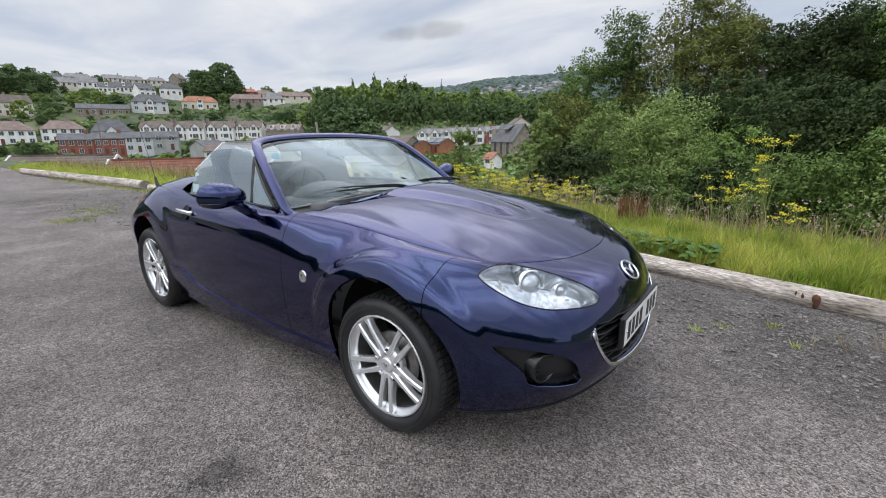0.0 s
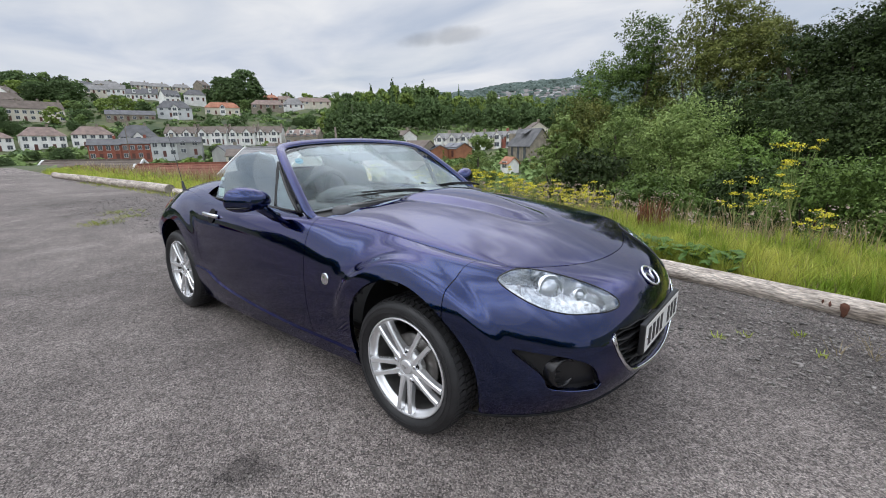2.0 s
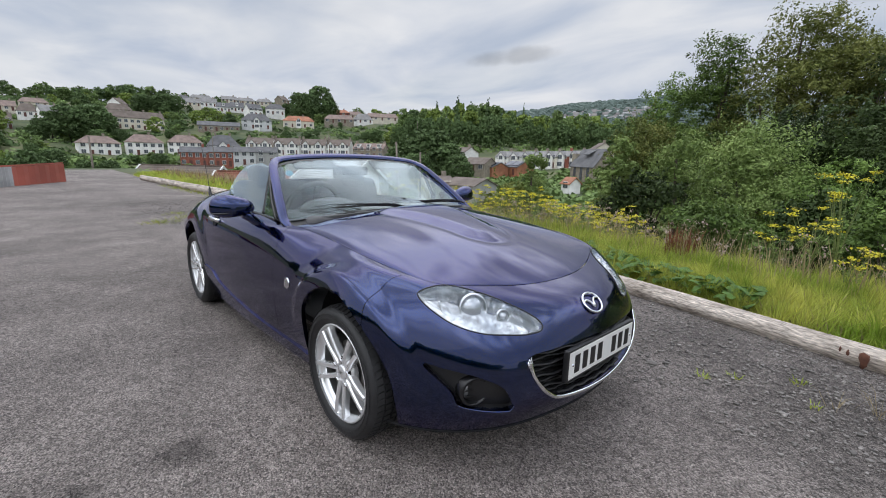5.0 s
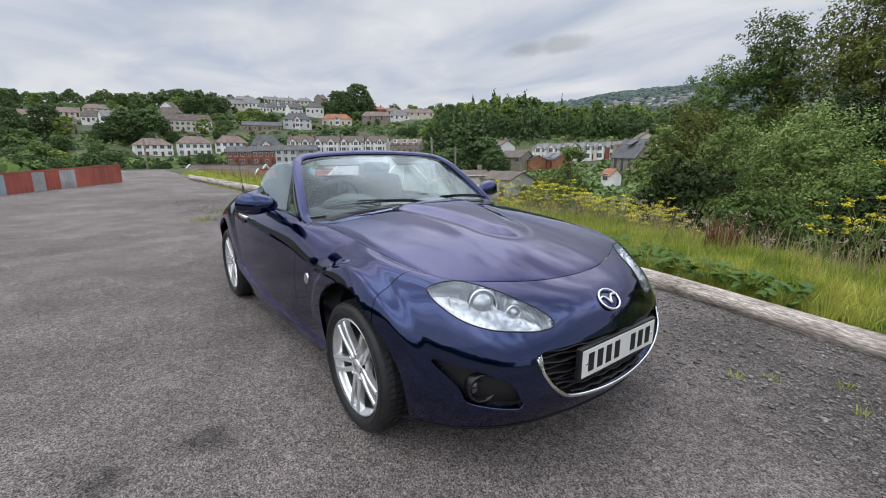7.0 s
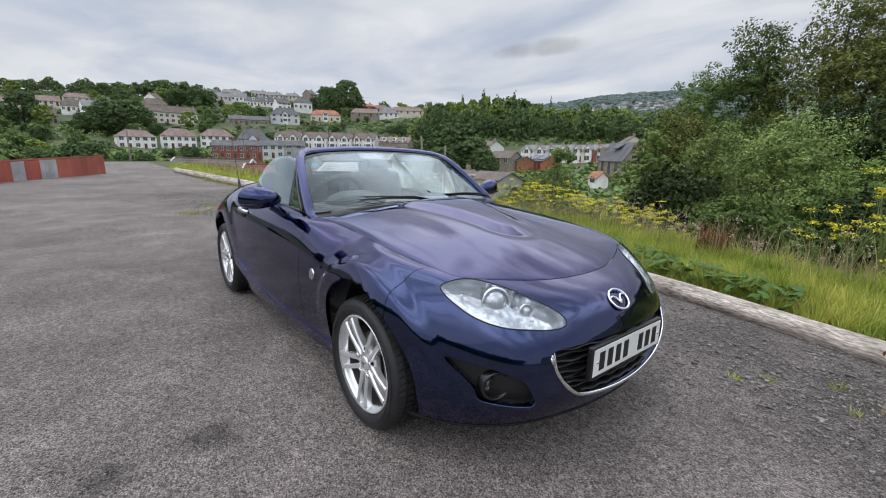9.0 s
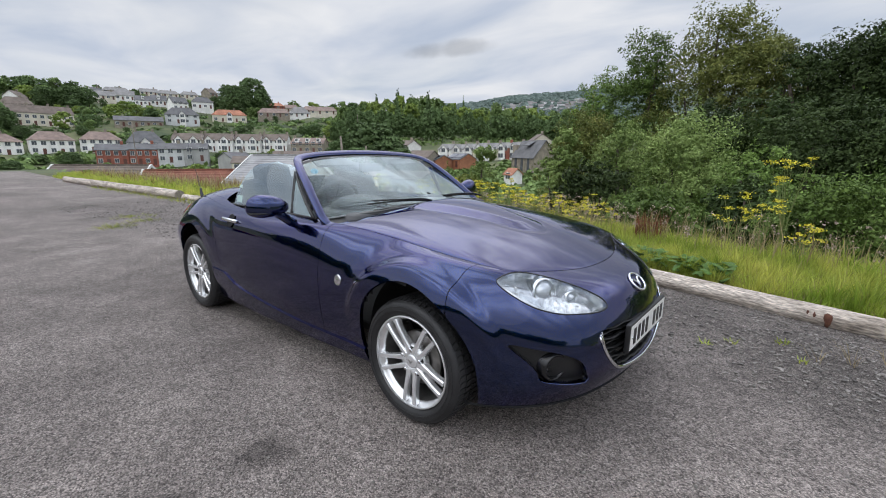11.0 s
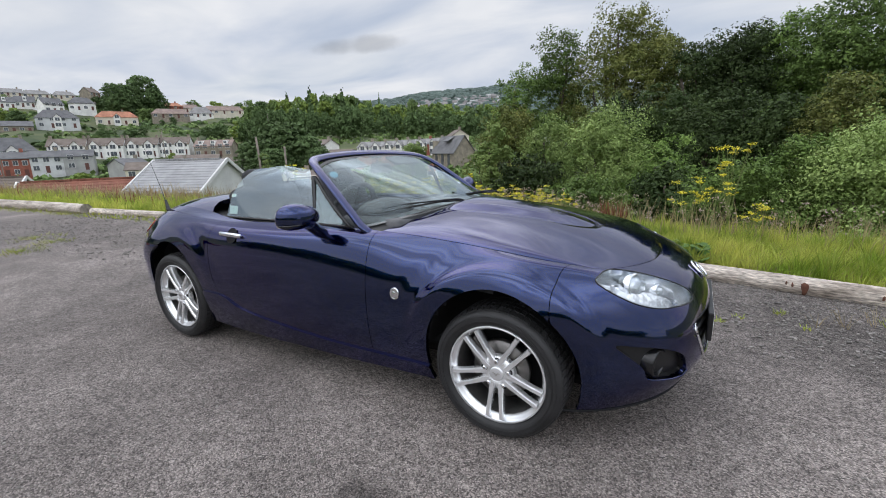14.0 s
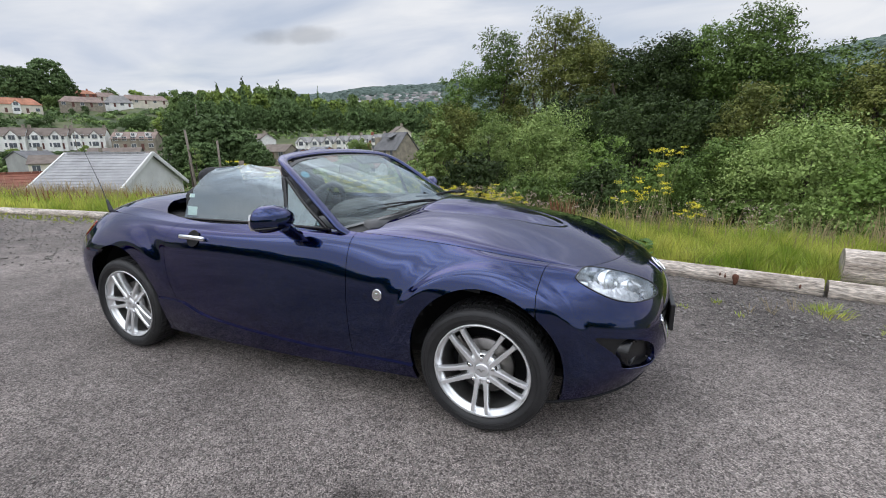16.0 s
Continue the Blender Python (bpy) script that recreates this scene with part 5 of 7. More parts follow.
def fast_mesh(name, v, f, mat):
    me = bpy.data.meshes.new(name)
    me.vertices.add(len(v))
    me.vertices.foreach_set("co", np.asarray(v, np.float32).ravel())
    k = f.shape[1]
    me.loops.add(f.size)
    me.loops.foreach_set("vertex_index", f.ravel().astype(np.int32))
    me.polygons.add(len(f))
    me.polygons.foreach_set("loop_start", np.arange(0, f.size, k, dtype=np.int32))
    me.materials.append(mat)
    me.update(calc_edges=True)
    return me


def tree(x, y, h, w, mat, n, leaf, label, name="tree", category="tree", sink=.3, lobes=26, low=.25, base=None, group="", pointed=0.0, whips=0, trunk=True, lob=(.18, .29)):
    """A tapered trunk with limbs, and a crown of many leaves on uneven lobes."""
    z = float(land(x, y)) if base is None else base
    t = empty(name, Matrix.Translation((x, y, z - sink)), label, category, group)
    L = []
    for i in range(lobes):
        k = low + (1 - low) * ((i + rng.uniform(0, 1)) / lobes)
        env = math.sin(math.pi * min(1, max(.06, (k - low) / (1 - low) * .80 + .16))) ** .6 * (1 - pointed * (k - low) / (1 - low))
        a, q = rng.uniform(0, 2 * math.pi), rng.uniform(0, 1) ** .5
        r = w * rng.uniform(*lob)
        L.append((math.cos(a) * q * (w / 2 - r * .6) * env, math.sin(a) * q * (w / 2 - r * .6) * env, h * k - r * .7 * (k > .8), r))
    far_off = leaf > .08
    c, d = crown_points(L, int(n * (2.0 if far_off else 1.6)))
    v, f = leaf_cards(c, d, leaf * (.82 if far_off else .84), .6, .6, far_off)
    if whips:
        # thin upright shoots with leaves along them
        wc, wd = [], []
        for _ in range(whips):
            l = L[rng.integers(len(L))]
            p0 = np.array(l[:3]) + rng.normal(0, .3, 3) * l[3]
            up = np.array([rng.normal(0, .25), rng.normal(0, .25), 1.0])
            ln = l[3] * (rng.uniform(.7, 1.25) if leaf < .1 else rng.uniform(.3, .75))
            for s in np.linspace(.2, 1, 26):
                wc.append(p0 + up * ln * s + rng.normal(0, leaf * .9 * (1.25 - s), 3))
                wd.append(rng.normal(0, 1, 3))
        v2, f2 = leaf_cards(np.array(wc), np.array(wd), leaf * .68, .55, .35, far_off)
        f = np.concatenate([f, f2 + len(v)])
        v = np.concatenate([v, v2])
    crown = new("crown", fast_mesh("crown", v, f, mat))
    crown.parent = t
    if trunk:
        tr = []
        fv, ff = [], []
        r0 = h * .022 + .03
        stems = [[(0, 0, 0), (rng.normal(0, .02) * h, rng.normal(0, .02) * h, h * .35), (rng.normal(0, .04) * h, rng.normal(0, .04) * h, h * .85)]]
        for l in sorted(L, key=lambda q: -q[3])[:7]:
            stems.append([(0, 0, h * rng.uniform(.12, .4)), (l[0] * .5, l[1] * .5, l[2] * .7), (l[0], l[1], l[2])])
        for q, st in enumerate(stems):
            path = smooth_path(st, 4)
            rr = r0 if q == 0 else r0 * .45
            sv, sf = sweep(path, ring(rr, n=7), False, Vector((.1, .05, 1)), [1 - .8 * i / (len(path) - 1) for i in range(len(path))])
            ff += [tuple(i + len(fv) for i in fc) for fc in sf]
            fv += sv
        mesh_object("trunk", fv, ff, BARK, t, "", True)
    return t


def polar(az, r):
    return EYE_X + r * math.cos(radians(az)), EYE_Y + r * math.sin(radians(az))


def tall(az, r, el, w, mat, n=9000, leaf=.135, label="tall leafy tree with a dense green crown", **k):
    x, y = polar(az, r)
    z = float(land(x, y))
    return tree(x, y, 1.2 + r * math.tan(radians(el)) - z + .3, w, mat, n, leaf, label, **k)


W = "trees on the wooded bank"
DARK_TREE, OLIVE_TREE = "dark green tree with a rounded crown", "tall broad tree with olive-green leaves"
tall(110.3, 42, 9.6, 6.5, LEAF_MID, 12000, .115, group=W, low=.0, whips=60, lobes=44, lob=(.20, .30))
tall(106.4, 40, 13.0, 7.0, LEAF_MID, 17000, .115, group=W, low=.0, whips=110, lobes=52, lob=(.19, .28))
tall(99.6, 39, 14.4, 10.5, LEAF_OLIVE, 30000, .115, group=W, low=.02, whips=200, lobes=76, lob=(.16, .24), label=OLIVE_TREE)
tall(94.4, 41, 12.0, 7.5, LEAF_OLIVE, 18000, .115, group=W, low=.02, whips=90, lobes=56, lob=(.18, .27), label=OLIVE_TREE)
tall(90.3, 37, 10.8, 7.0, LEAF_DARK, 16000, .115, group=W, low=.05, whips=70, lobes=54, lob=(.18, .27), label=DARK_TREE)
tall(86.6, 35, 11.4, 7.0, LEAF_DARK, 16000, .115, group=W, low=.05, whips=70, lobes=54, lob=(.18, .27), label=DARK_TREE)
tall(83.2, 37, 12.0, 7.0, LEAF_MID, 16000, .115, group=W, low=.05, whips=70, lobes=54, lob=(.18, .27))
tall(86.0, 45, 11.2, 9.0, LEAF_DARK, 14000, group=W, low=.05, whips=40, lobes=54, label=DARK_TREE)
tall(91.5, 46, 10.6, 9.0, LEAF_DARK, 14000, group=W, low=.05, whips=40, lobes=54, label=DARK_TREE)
tall(78.6, 35, 13.0, 9.5, LEAF_MID, 26000, .115, group=W, low=.06, whips=120, lobes=70, lob=(.17, .25), label="tall tree with a broad bright green crown")
tall(73.0, 37, 9.0, 7.5, LEAF_MID, 13000, .115, group=W, low=.05, whips=50, lobes=50)
tall(68.5, 35, 8.3, 7.5, LEAF_OLIVE, 12000, .115, group=W, low=.05, whips=50, lobes=50, label="broad tree with olive-green leaves")
tall(63.5, 36, 10.5, 8.0, LEAF_MID, 6000, group=W, low=.05, lobes=36)
tall(57.0, 34, 11.5, 9.0, LEAF_MID, 6000, group=W, low=.05, lobes=36)
# the shade beneath the trees is put into these shrubs' leaf colour
tall(99.0, 30, 6.0, 6.5, LEAF_DARK, 11000, .115, group=W, low=.02, lobes=46, label="shrub under the trees, shade put into its dark leaves")
tall(94.0, 30, 6.6, 6.5, LEAF_DARK, 11000, .115, group=W, low=.02, lobes=46, label="shrub under the trees, shade put into its dark leaves")
tall(89.5, 27, 5.4, 6.5, LEAF_DARK, 13000, .10, group=W, low=.02, lobes=46, label="shrub under the trees, shade put into its dark leaves")
tall(83.0, 26, 5.0, 6.0, LEAF_DARK, 13000, .10, group=W, low=.02, lobes=46, label="shrub under the trees, shade put into its dark leaves")
tall(78.0, 24, 6.0, 5.0, LEAF_OLIVE, 11000, .09, group=W, low=.02, lobes=40, whips=60, label="yellowish green shrub under the trees")
B = "bushes below the bank"
tall(100.6, 19.5, 4.7, 5.6, LEAF_LIGHT, 26000, .056, "light green willow bush with upright shoots", name="bush", category="bush", group=B, low=.0, whips=130, lobes=40, pointed=.35)
tall(107.4, 21, 4.2, 4.0, LEAF_LIGHT, 15000, .058, "light green willow bush with upright shoots", name="bush", category="bush", group=B, low=.0, whips=80, lobes=34, pointed=.2)
tall(94.5, 19, 1.2, 3.8, LEAF_MID, 13000, .058, "green leafy bush below the bank", name="bush", category="bush", group=B, low=.0, whips=50, lobes=30)
tall(112.3, 28, 5.3, 5.6, LEAF_OLIVE, 17000, .085, "yellowish green rounded bush", name="bush", category="bush", group=B, low=.0, whips=40, lobes=40)
tall(114.8, 23, 3.4, 3.0, LEAF_LIGHT, 6000, .10, "yellowish green rounded bush", name="bush", category="bush", group=B, low=.0, whips=30, lobes=28)
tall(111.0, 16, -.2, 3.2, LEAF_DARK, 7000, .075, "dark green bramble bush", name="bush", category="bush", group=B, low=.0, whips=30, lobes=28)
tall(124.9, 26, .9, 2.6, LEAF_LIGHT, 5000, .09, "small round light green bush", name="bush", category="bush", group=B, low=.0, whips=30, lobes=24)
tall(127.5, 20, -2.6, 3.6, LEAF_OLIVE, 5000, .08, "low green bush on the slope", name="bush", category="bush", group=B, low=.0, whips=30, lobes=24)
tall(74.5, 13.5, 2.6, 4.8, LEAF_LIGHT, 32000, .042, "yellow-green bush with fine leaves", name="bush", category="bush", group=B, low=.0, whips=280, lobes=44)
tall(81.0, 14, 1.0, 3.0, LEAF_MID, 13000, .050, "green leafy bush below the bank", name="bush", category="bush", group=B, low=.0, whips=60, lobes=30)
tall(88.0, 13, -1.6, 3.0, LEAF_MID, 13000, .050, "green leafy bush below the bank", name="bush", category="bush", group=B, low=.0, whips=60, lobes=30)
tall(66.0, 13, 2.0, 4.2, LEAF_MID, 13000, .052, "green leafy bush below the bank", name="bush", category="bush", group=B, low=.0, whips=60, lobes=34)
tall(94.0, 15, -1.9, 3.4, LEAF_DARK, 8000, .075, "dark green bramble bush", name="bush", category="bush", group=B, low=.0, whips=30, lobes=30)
tall(102.5, 13.5, -3.4, 3.4, LEAF_MID, 8000, .065, "green leafy bush below the bank", name="bush", category="bush", group=B, low=.0, whips=40, lobes=30)

# far trees: four patterns, each repeated at its own place, size and turn
FAR_LEAVES = {}


def far_pattern(kind):
    t = empty("far_tree", Matrix.Translation((0, 0, -500)), "", "")
    L = []
    for i in range(16 if kind == "fir" else 44 if kind == "oak" else 20):
        k = (i + rng.uniform(0, 1)) / 20
        if kind == "fir":
            k = i / 16
            L.append((rng.normal(0, .02), rng.normal(0, .02), .18 + .80 * k, .19 * (1 - k) + .025))
        else:
            if kind == "oak":
                # a closed dome of many small lobes
                k = (i + .5) / 44
                a, e = i * 2.39996, math.sin(math.pi * (.16 + .78 * k)) ** .7
                L.append((math.cos(a) * .34 * e * rng.uniform(.75, 1.05), math.sin(a) * .34 * e * rng.uniform(.75, 1.05), .20 + .66 * k, rng.uniform(.11, .16)))
                continue
            a, q = rng.uniform(0, 6.28), rng.uniform(0, 1) ** .5
            wide = .40 if kind in ("round", "oak", "bright") else .28
            e = math.sin(math.pi * (.12 + .82 * k)) ** .6
            L.append((math.cos(a) * q * wide * e, math.sin(a) * q * wide * e, .18 + .72 * k, rng.uniform(.13, .21)))
    c, d = crown_points(L, 6000 if kind == "oak" else 1500, hollow=.7 if kind == "oak" else .4, per=5 if kind == "oak" else 4)
    v, f = leaf_cards(c, d, .024 if kind == "oak" else .041, .75, .5, True)
    FAR_LEAVES[kind] = (v, f)
    cr = new("crown", fast_mesh("far_crown", v, f, LEAF_FAR_DARK if kind in ("fir", "dark", "oak") else LEAF_FAR_BRIGHT if kind == "bright" else LEAF_FAR))
    cr.parent = t
    tv, tf = sweep([(0, 0, 0), (.005, 0, .3), (0, .005, .7)], ring(.022, n=6), False, Vector((.1, 0, 1)), [1, .7, .2])
    mesh_object("trunk", tv, tf, BARK, t, "", True)
    return t


FAR = {k: far_pattern(k) for k in ("round", "tall", "dark", "fir", "oak", "bright")}
FAR_LABEL = {"round": "round leafy tree on the far hillside", "tall": "tall leafy tree on the far hillside", "dark": "dark green tree on the far hillside", "bright": "light yellow-green tree on the far hillside", "oak": "large round leafy tree standing above the roofs", "fir": "dark pointed conifer on the far hillside"}
HOUSES = []


def far_tree(kind, az, r, h, w=1.0, sink=.04):
    x, y = polar(az, r)
    t = copy_thing(FAR[kind], Matrix.Translation((x, y, float(land(x, y)) - h * sink)) @ Matrix.Rotation(rng.uniform(0, 6.28), 4, "Z"))
    t.scale = (h * w, h * w, h)
    t.name = "far_tree"
    return tagged(t, FAR_LABEL[kind], "tree", "trees on the far hillside")


def far_wood(rows, label):
    """Many trees that run into one another, as one object for each leaf colour."""
    for mat, kinds in ((LEAF_FAR, ("round", "tall")), (LEAF_FAR_DARK, ("dark", "fir")), (LEAF_FAR_BRIGHT, ("bright",))):
        V, F, k = [], [], 0
        for kind, az, r, h, w in rows:
            if kind not in kinds:
                continue
            v, f = FAR_LEAVES[kind]
            x, y = polar(az, r)
            a = rng.uniform(0, 6.28)
            c, s = math.cos(a), math.sin(a)
            q = np.stack([v[:, 0] * c - v[:, 1] * s, v[:, 0] * s + v[:, 1] * c, v[:, 2]], 1) * np.array([h * w, h * w, h])
            V.append(q + np.array([x, y, float(land(x, y)) - h * .1]))
            F.append(f + k)
            k += len(v)
        if V:
            tagged(new("far_wood", fast_mesh("far_wood", np.concatenate(V), np.concatenate(F), mat)), label, "trees", "", "stuff")

# ---- houses across the valley ----
RENDERED = material("white_render", (0.84, 0.83, 0.80), 0.9, 0, 0.12, 0.4)
CREAM = material("cream_render", (0.66, 0.61, 0.51), 0.9, 0, 0.12, 0.4)
GREY_RENDER = material("grey_render", (0.36, 0.36, 0.35), 0.9, 0, 0.12, 0.4)
BRICK = material("red_brick", (0.285, 0.098, 0.068), 0.9, 0, 0.22, 0.7)
BUFF = material("stone_walling", (0.27, 0.235, 0.185), 0.9, 0, 0.25, 0.8)
SLATE = material("grey_slate", (0.125, 0.125, 0.13), 0.8, 0, 0.22, 0.6)
BROWN_TILE = material("brown_roof_tile", (0.155, 0.125, 0.105), 0.85, 0, 0.22, 0.6)
ORANGE_TILE = material("orange_roof_tile", (0.37, 0.165, 0.100), 0.85, 0, 0.25, 0.6)
PANE = material("dark_window_pane", (0.10, 0.11, 0.125), 0.2, 0, 0.2, 1.0)
FRAME_W = material("white_window_frame", (0.70, 0.70, 0.68), 0.6, 0, 0.05, 2)
DOOR_P = material("painted_door", (0.12, 0.045, 0.035), 0.5, 0, 0.1, 2)
PALE_RENDER = material("pale_grey_render", (0.60, 0.61, 0.61), 0.9, 0, 0.10, 0.4)
PINK_TILE = material("faded_pinkish_roof_tile", (0.235, 0.175, 0.150), 0.85, 0, 0.22, 0.6)
GREY_TILE = material("weathered_grey_roof_tile", (0.225, 0.220, 0.215), 0.85, 0, 0.2, 0.6)
NEW_BRICK = material("orange_red_brick", (0.36, 0.155, 0.085), 0.9, 0, 0.2, 0.7)
SOLAR = material("solar_panel", (0.02, 0.03, 0.06), 0.2, 0.0, 0.1, 3)


def prism(w, d, z0, z1, over=.35, hip=0.0, thick=.18):
    """A pitched roof with eaves; the ridge runs along x."""
    a, b = w / 2 + over, d / 2 + over
    r = max(.05, a - hip) if hip else a
    top = [(-a, -b, z0), (a, -b, z0), (a, b, z0), (-a, b, z0), (-r, 0, z1), (r, 0, z1)]
    bot = [(x, y, z - thick) for x, y, z in top]
    f = [(0, 1, 5, 4), (2, 3, 4, 5), (1, 2, 5), (3, 0, 4)] if hip else [(0, 1, 5, 4), (2, 3, 4, 5)]
    g = [tuple(i + 6 for i in q[::-1]) for q in f]
    if hip:
        sides = [(0, 6, 7, 1), (1, 7, 8, 2), (2, 8, 9, 3), (3, 9, 6, 0)]
    else:
        sides = [(0, 6, 7, 1), (2, 8, 9, 3), (1, 7, 11, 5), (5, 11, 8, 2), (3, 9, 10, 4), (4, 10, 6, 0)]
    return top + bot, f + g + sides


def box_vf(x0, x1, y0, y1, z0, z1):
    v = [(x, y, z) for z in (z0, z1) for y in (y0, y1) for x in (x0, x1)]
    return v, [(0, 2, 3, 1), (4, 5, 7, 6), (0, 1, 5, 4), (1, 3, 7, 5), (3, 2, 6, 7), (2, 0, 4, 6)]


def window(parent, x, y, z, w, h):
    """A framed window with its pane, facing -y."""
    v, f = box_vf(x - w / 2 - .08, x + w / 2 + .08, y - .07, y + .06, z - h / 2 - .10, z + h / 2 + .08)
    fr = mesh_object("window", v, f, FRAME_W, parent)
    v, f = box_vf(x - w / 2, x - .04, y - .10, y - .03, z - h / 2, z + h / 2)
    mesh_object("pane", v, f, PANE, fr)
    v, f = box_vf(x + .04, x + w / 2, y - .10, y - .03, z - h / 2, z + h / 2)
    mesh_object("pane", v, f, PANE, fr)


def house(az, r, w, wall, roof, label, d=7.5, eaves=5.0, ridge=7.6, turn=0, hip=0.0, bays=4, storeys=2, gables=0, chimneys=2, lift=0.0, dormers=0, solar=0, name="house", base=None, group="houses on the hillside", front=RENDERED):
    """A house that turns its front towards the valley; turn swings it."""
    x, y = polar(az, r)
    z = float(land(x, y)) + lift if base is None else base
    yaw = math.degrees(math.atan2(y - EYE_Y, x - EYE_X)) - 90 + turn
    h = empty(name, pose(x, y, z, 0, 0, yaw), label, "house", group)
    HOUSES.append((az, r, w, z))
    v, f = box_vf(-w / 2, w / 2, -d / 2, d / 2, -7, eaves)
    if not hip:
        v += [(-w / 2, 0, ridge - .2), (w / 2, 0, ridge - .2)]
        f += [(4, 6, 8), (7, 5, 9), (4, 8, 9, 5), (6, 7, 9, 8)]
    mesh_object("wall", v, f, wall, h)
    v, f = prism(w, d, eaves - .1, ridge, .3, hip)
    rf = mesh_object("roof", v, f, roof, h)
    for i in range(chimneys):
        cx = (-w / 2 + .6) + (w - 1.2) * (i / max(1, chimneys - 1)) if chimneys > 1 else w * .3
        if hip:
            cx *= .5
        v, f = box_vf(cx - .4, cx + .4, -.3, .5, ridge - 1.2, ridge + 1.0)
        mesh_object("chimney", v, f, BRICK if wall is BRICK else BUFF, rf)
    for s in range(storeys):
        zz = 1.5 + s * 2.55
        for i in range(bays):
            bx = -w / 2 + w * (i + .5) / bays
            if s == 0 and i % 2 == 1 and bays > 1:
                v, f = box_vf(bx - .5, bx + .5, -d / 2 - .08, -d / 2 + .05, 0, 2.1)
                mesh_object("door", v, f, DOOR_P, h)
            else:
                window(h, bx, -d / 2 - .02, zz, min(1.5, w / bays * .52), 1.35)
    for g in range(gables):
        # a small front gable with a projecting bay
        gx_ = -w / 2 + w * (g + .5) / gables
        gw = min(3.0, w / gables * .5)
        v, f = box_vf(gx_ - gw / 2, gx_ + gw / 2, -d / 2 - .8, -d / 2 + .3, -3, eaves)
        v += [(gx_, -d / 2 - .8, eaves + gw * .55), (gx_, 0, eaves + gw * .55), (gx_ - gw / 2, 0, eaves), (gx_ + gw / 2, 0, eaves)]
        f += [(4, 5, 8)]
        mesh_object("bay", v, f, front, h)
        e = .18
        rv = [(gx_ - gw / 2 - e, -d / 2 - 1.0, eaves - .15), (gx_, -d / 2 - 1.0, eaves + gw * .55 + .05), (gx_ + gw / 2 + e, -d / 2 - 1.0, eaves - .15),
              (gx_ - gw / 2 - e, .2, eaves - .15), (gx_, .2, eaves + gw * .55 + .05), (gx_ + gw / 2 + e, .2, eaves - .15)]
        rv += [(a, b, c + .14) for a, b, c in rv]
        mesh_object("bay_roof", rv, [(0, 3, 4, 1), (1, 4, 5, 2), (6, 7, 10, 9), (7, 8, 11, 10), (0, 1, 7, 6), (1, 2, 8, 7), (3, 9, 10, 4), (4, 10, 11, 5), (0, 6, 9, 3), (2, 5, 11, 8)], roof, rf)
        window(h, gx_, -d / 2 - .82, 4.0, gw * .55, 1.4)
        window(h, gx_, -d / 2 - .82, 1.4, gw * .65, 1.5)
    for g in range(dormers):
        gx_ = -w / 2 + w * (g + .5) / dormers
        v, f = box_vf(gx_ - .8, gx_ + .8, -d / 2 + .6, 0, eaves, ridge - .4)
        mesh_object("dormer", v, f, front, rf)
        window(h, gx_, -d / 2 + .58, (eaves + ridge) / 2 + .2, 1.0, .9)
    for g in range(solar):
        gx_ = -w / 2 + w * (g + .5) / solar
        k = (ridge - eaves) / (d / 2 + .3)
        y0, y1 = -d / 2 + .4, -.6
        z_at = lambda yy: ridge - k * abs(yy) + .06
        v = [(gx_ - w / solar * .42, y0, z_at(y0)), (gx_ + w / solar * .42, y0, z_at(y0)), (gx_ + w / solar * .42, y1, z_at(y1)), (gx_ - w / solar * .42, y1, z_at(y1))]
        v += [(a, b, c + .08) for a, b, c in v]
        mesh_object("solar_panel", v, [(4, 5, 6, 7), (0, 1, 5, 4), (1, 2, 6, 5), (2, 3, 7, 6), (3, 0, 4, 7)], SOLAR, rf)
    return h


# white pairs with hipped roofs
house(175.5, 224, 13.4, RENDERED, PINK_TILE, "pair of white houses with hipped roof", base=-0.9, eaves=4.9, ridge=7.6, bays=5, hip=3.6, turn=10, chimneys=1)
house(171.6, 224, 12.9, RENDERED, PINK_TILE, "pair of white houses with hipped roof", base=-0.5, eaves=5.3, ridge=8.4, bays=5, hip=3.6, turn=6, chimneys=1)
house(167.8, 222, 13.0, RENDERED, PINK_TILE, "pair of white houses with hipped roof", base=0.3, eaves=4.9, ridge=7.9, bays=5, hip=3.6, turn=2, chimneys=1)
house(164.0, 214, 12.5, RENDERED, SLATE, "white house with grey hipped roof", base=-0.7, eaves=4.9, ridge=9.3, bays=4, hip=3.5, gables=1)
# lower row: brick terrace and rendered houses
house(166.9, 190, 9.0, BRICK, SLATE, "red brick terraced house with slate roof", base=-3.9, eaves=5.2, ridge=7.1, d=6, bays=4, chimneys=1, turn=-8)
house(164.2, 189, 8.5, BRICK, SLATE, "red brick terraced house with slate roof", base=-3.9, eaves=5.5, ridge=7.4, d=6, bays=4, chimneys=1, turn=-8)
house(161.7, 188, 7.9, PALE_RENDER, SLATE, "pale rendered terraced house with slate roof", base=-3.1, eaves=4.9, ridge=6.8, d=6, bays=3, chimneys=1, turn=-8)
house(159.3, 186, 7.6, GREY_RENDER, SLATE, "grey rendered house with slate roof", base=-2.6, eaves=4.4, ridge=6.4, d=6, bays=2, chimneys=1, turn=-8)
# white pairs with front gables
house(159.9, 215, 11.1, RENDERED, BROWN_TILE, "pair of white houses with twin front gables", base=0.9, eaves=4.6, ridge=7.3, bays=4, gables=2, turn=-16)
house(156.9, 214, 11.9, RENDERED, BROWN_TILE, "pair of white houses with twin front gables", base=0.9, eaves=4.6, ridge=7.4, bays=4, gables=2, turn=-16)
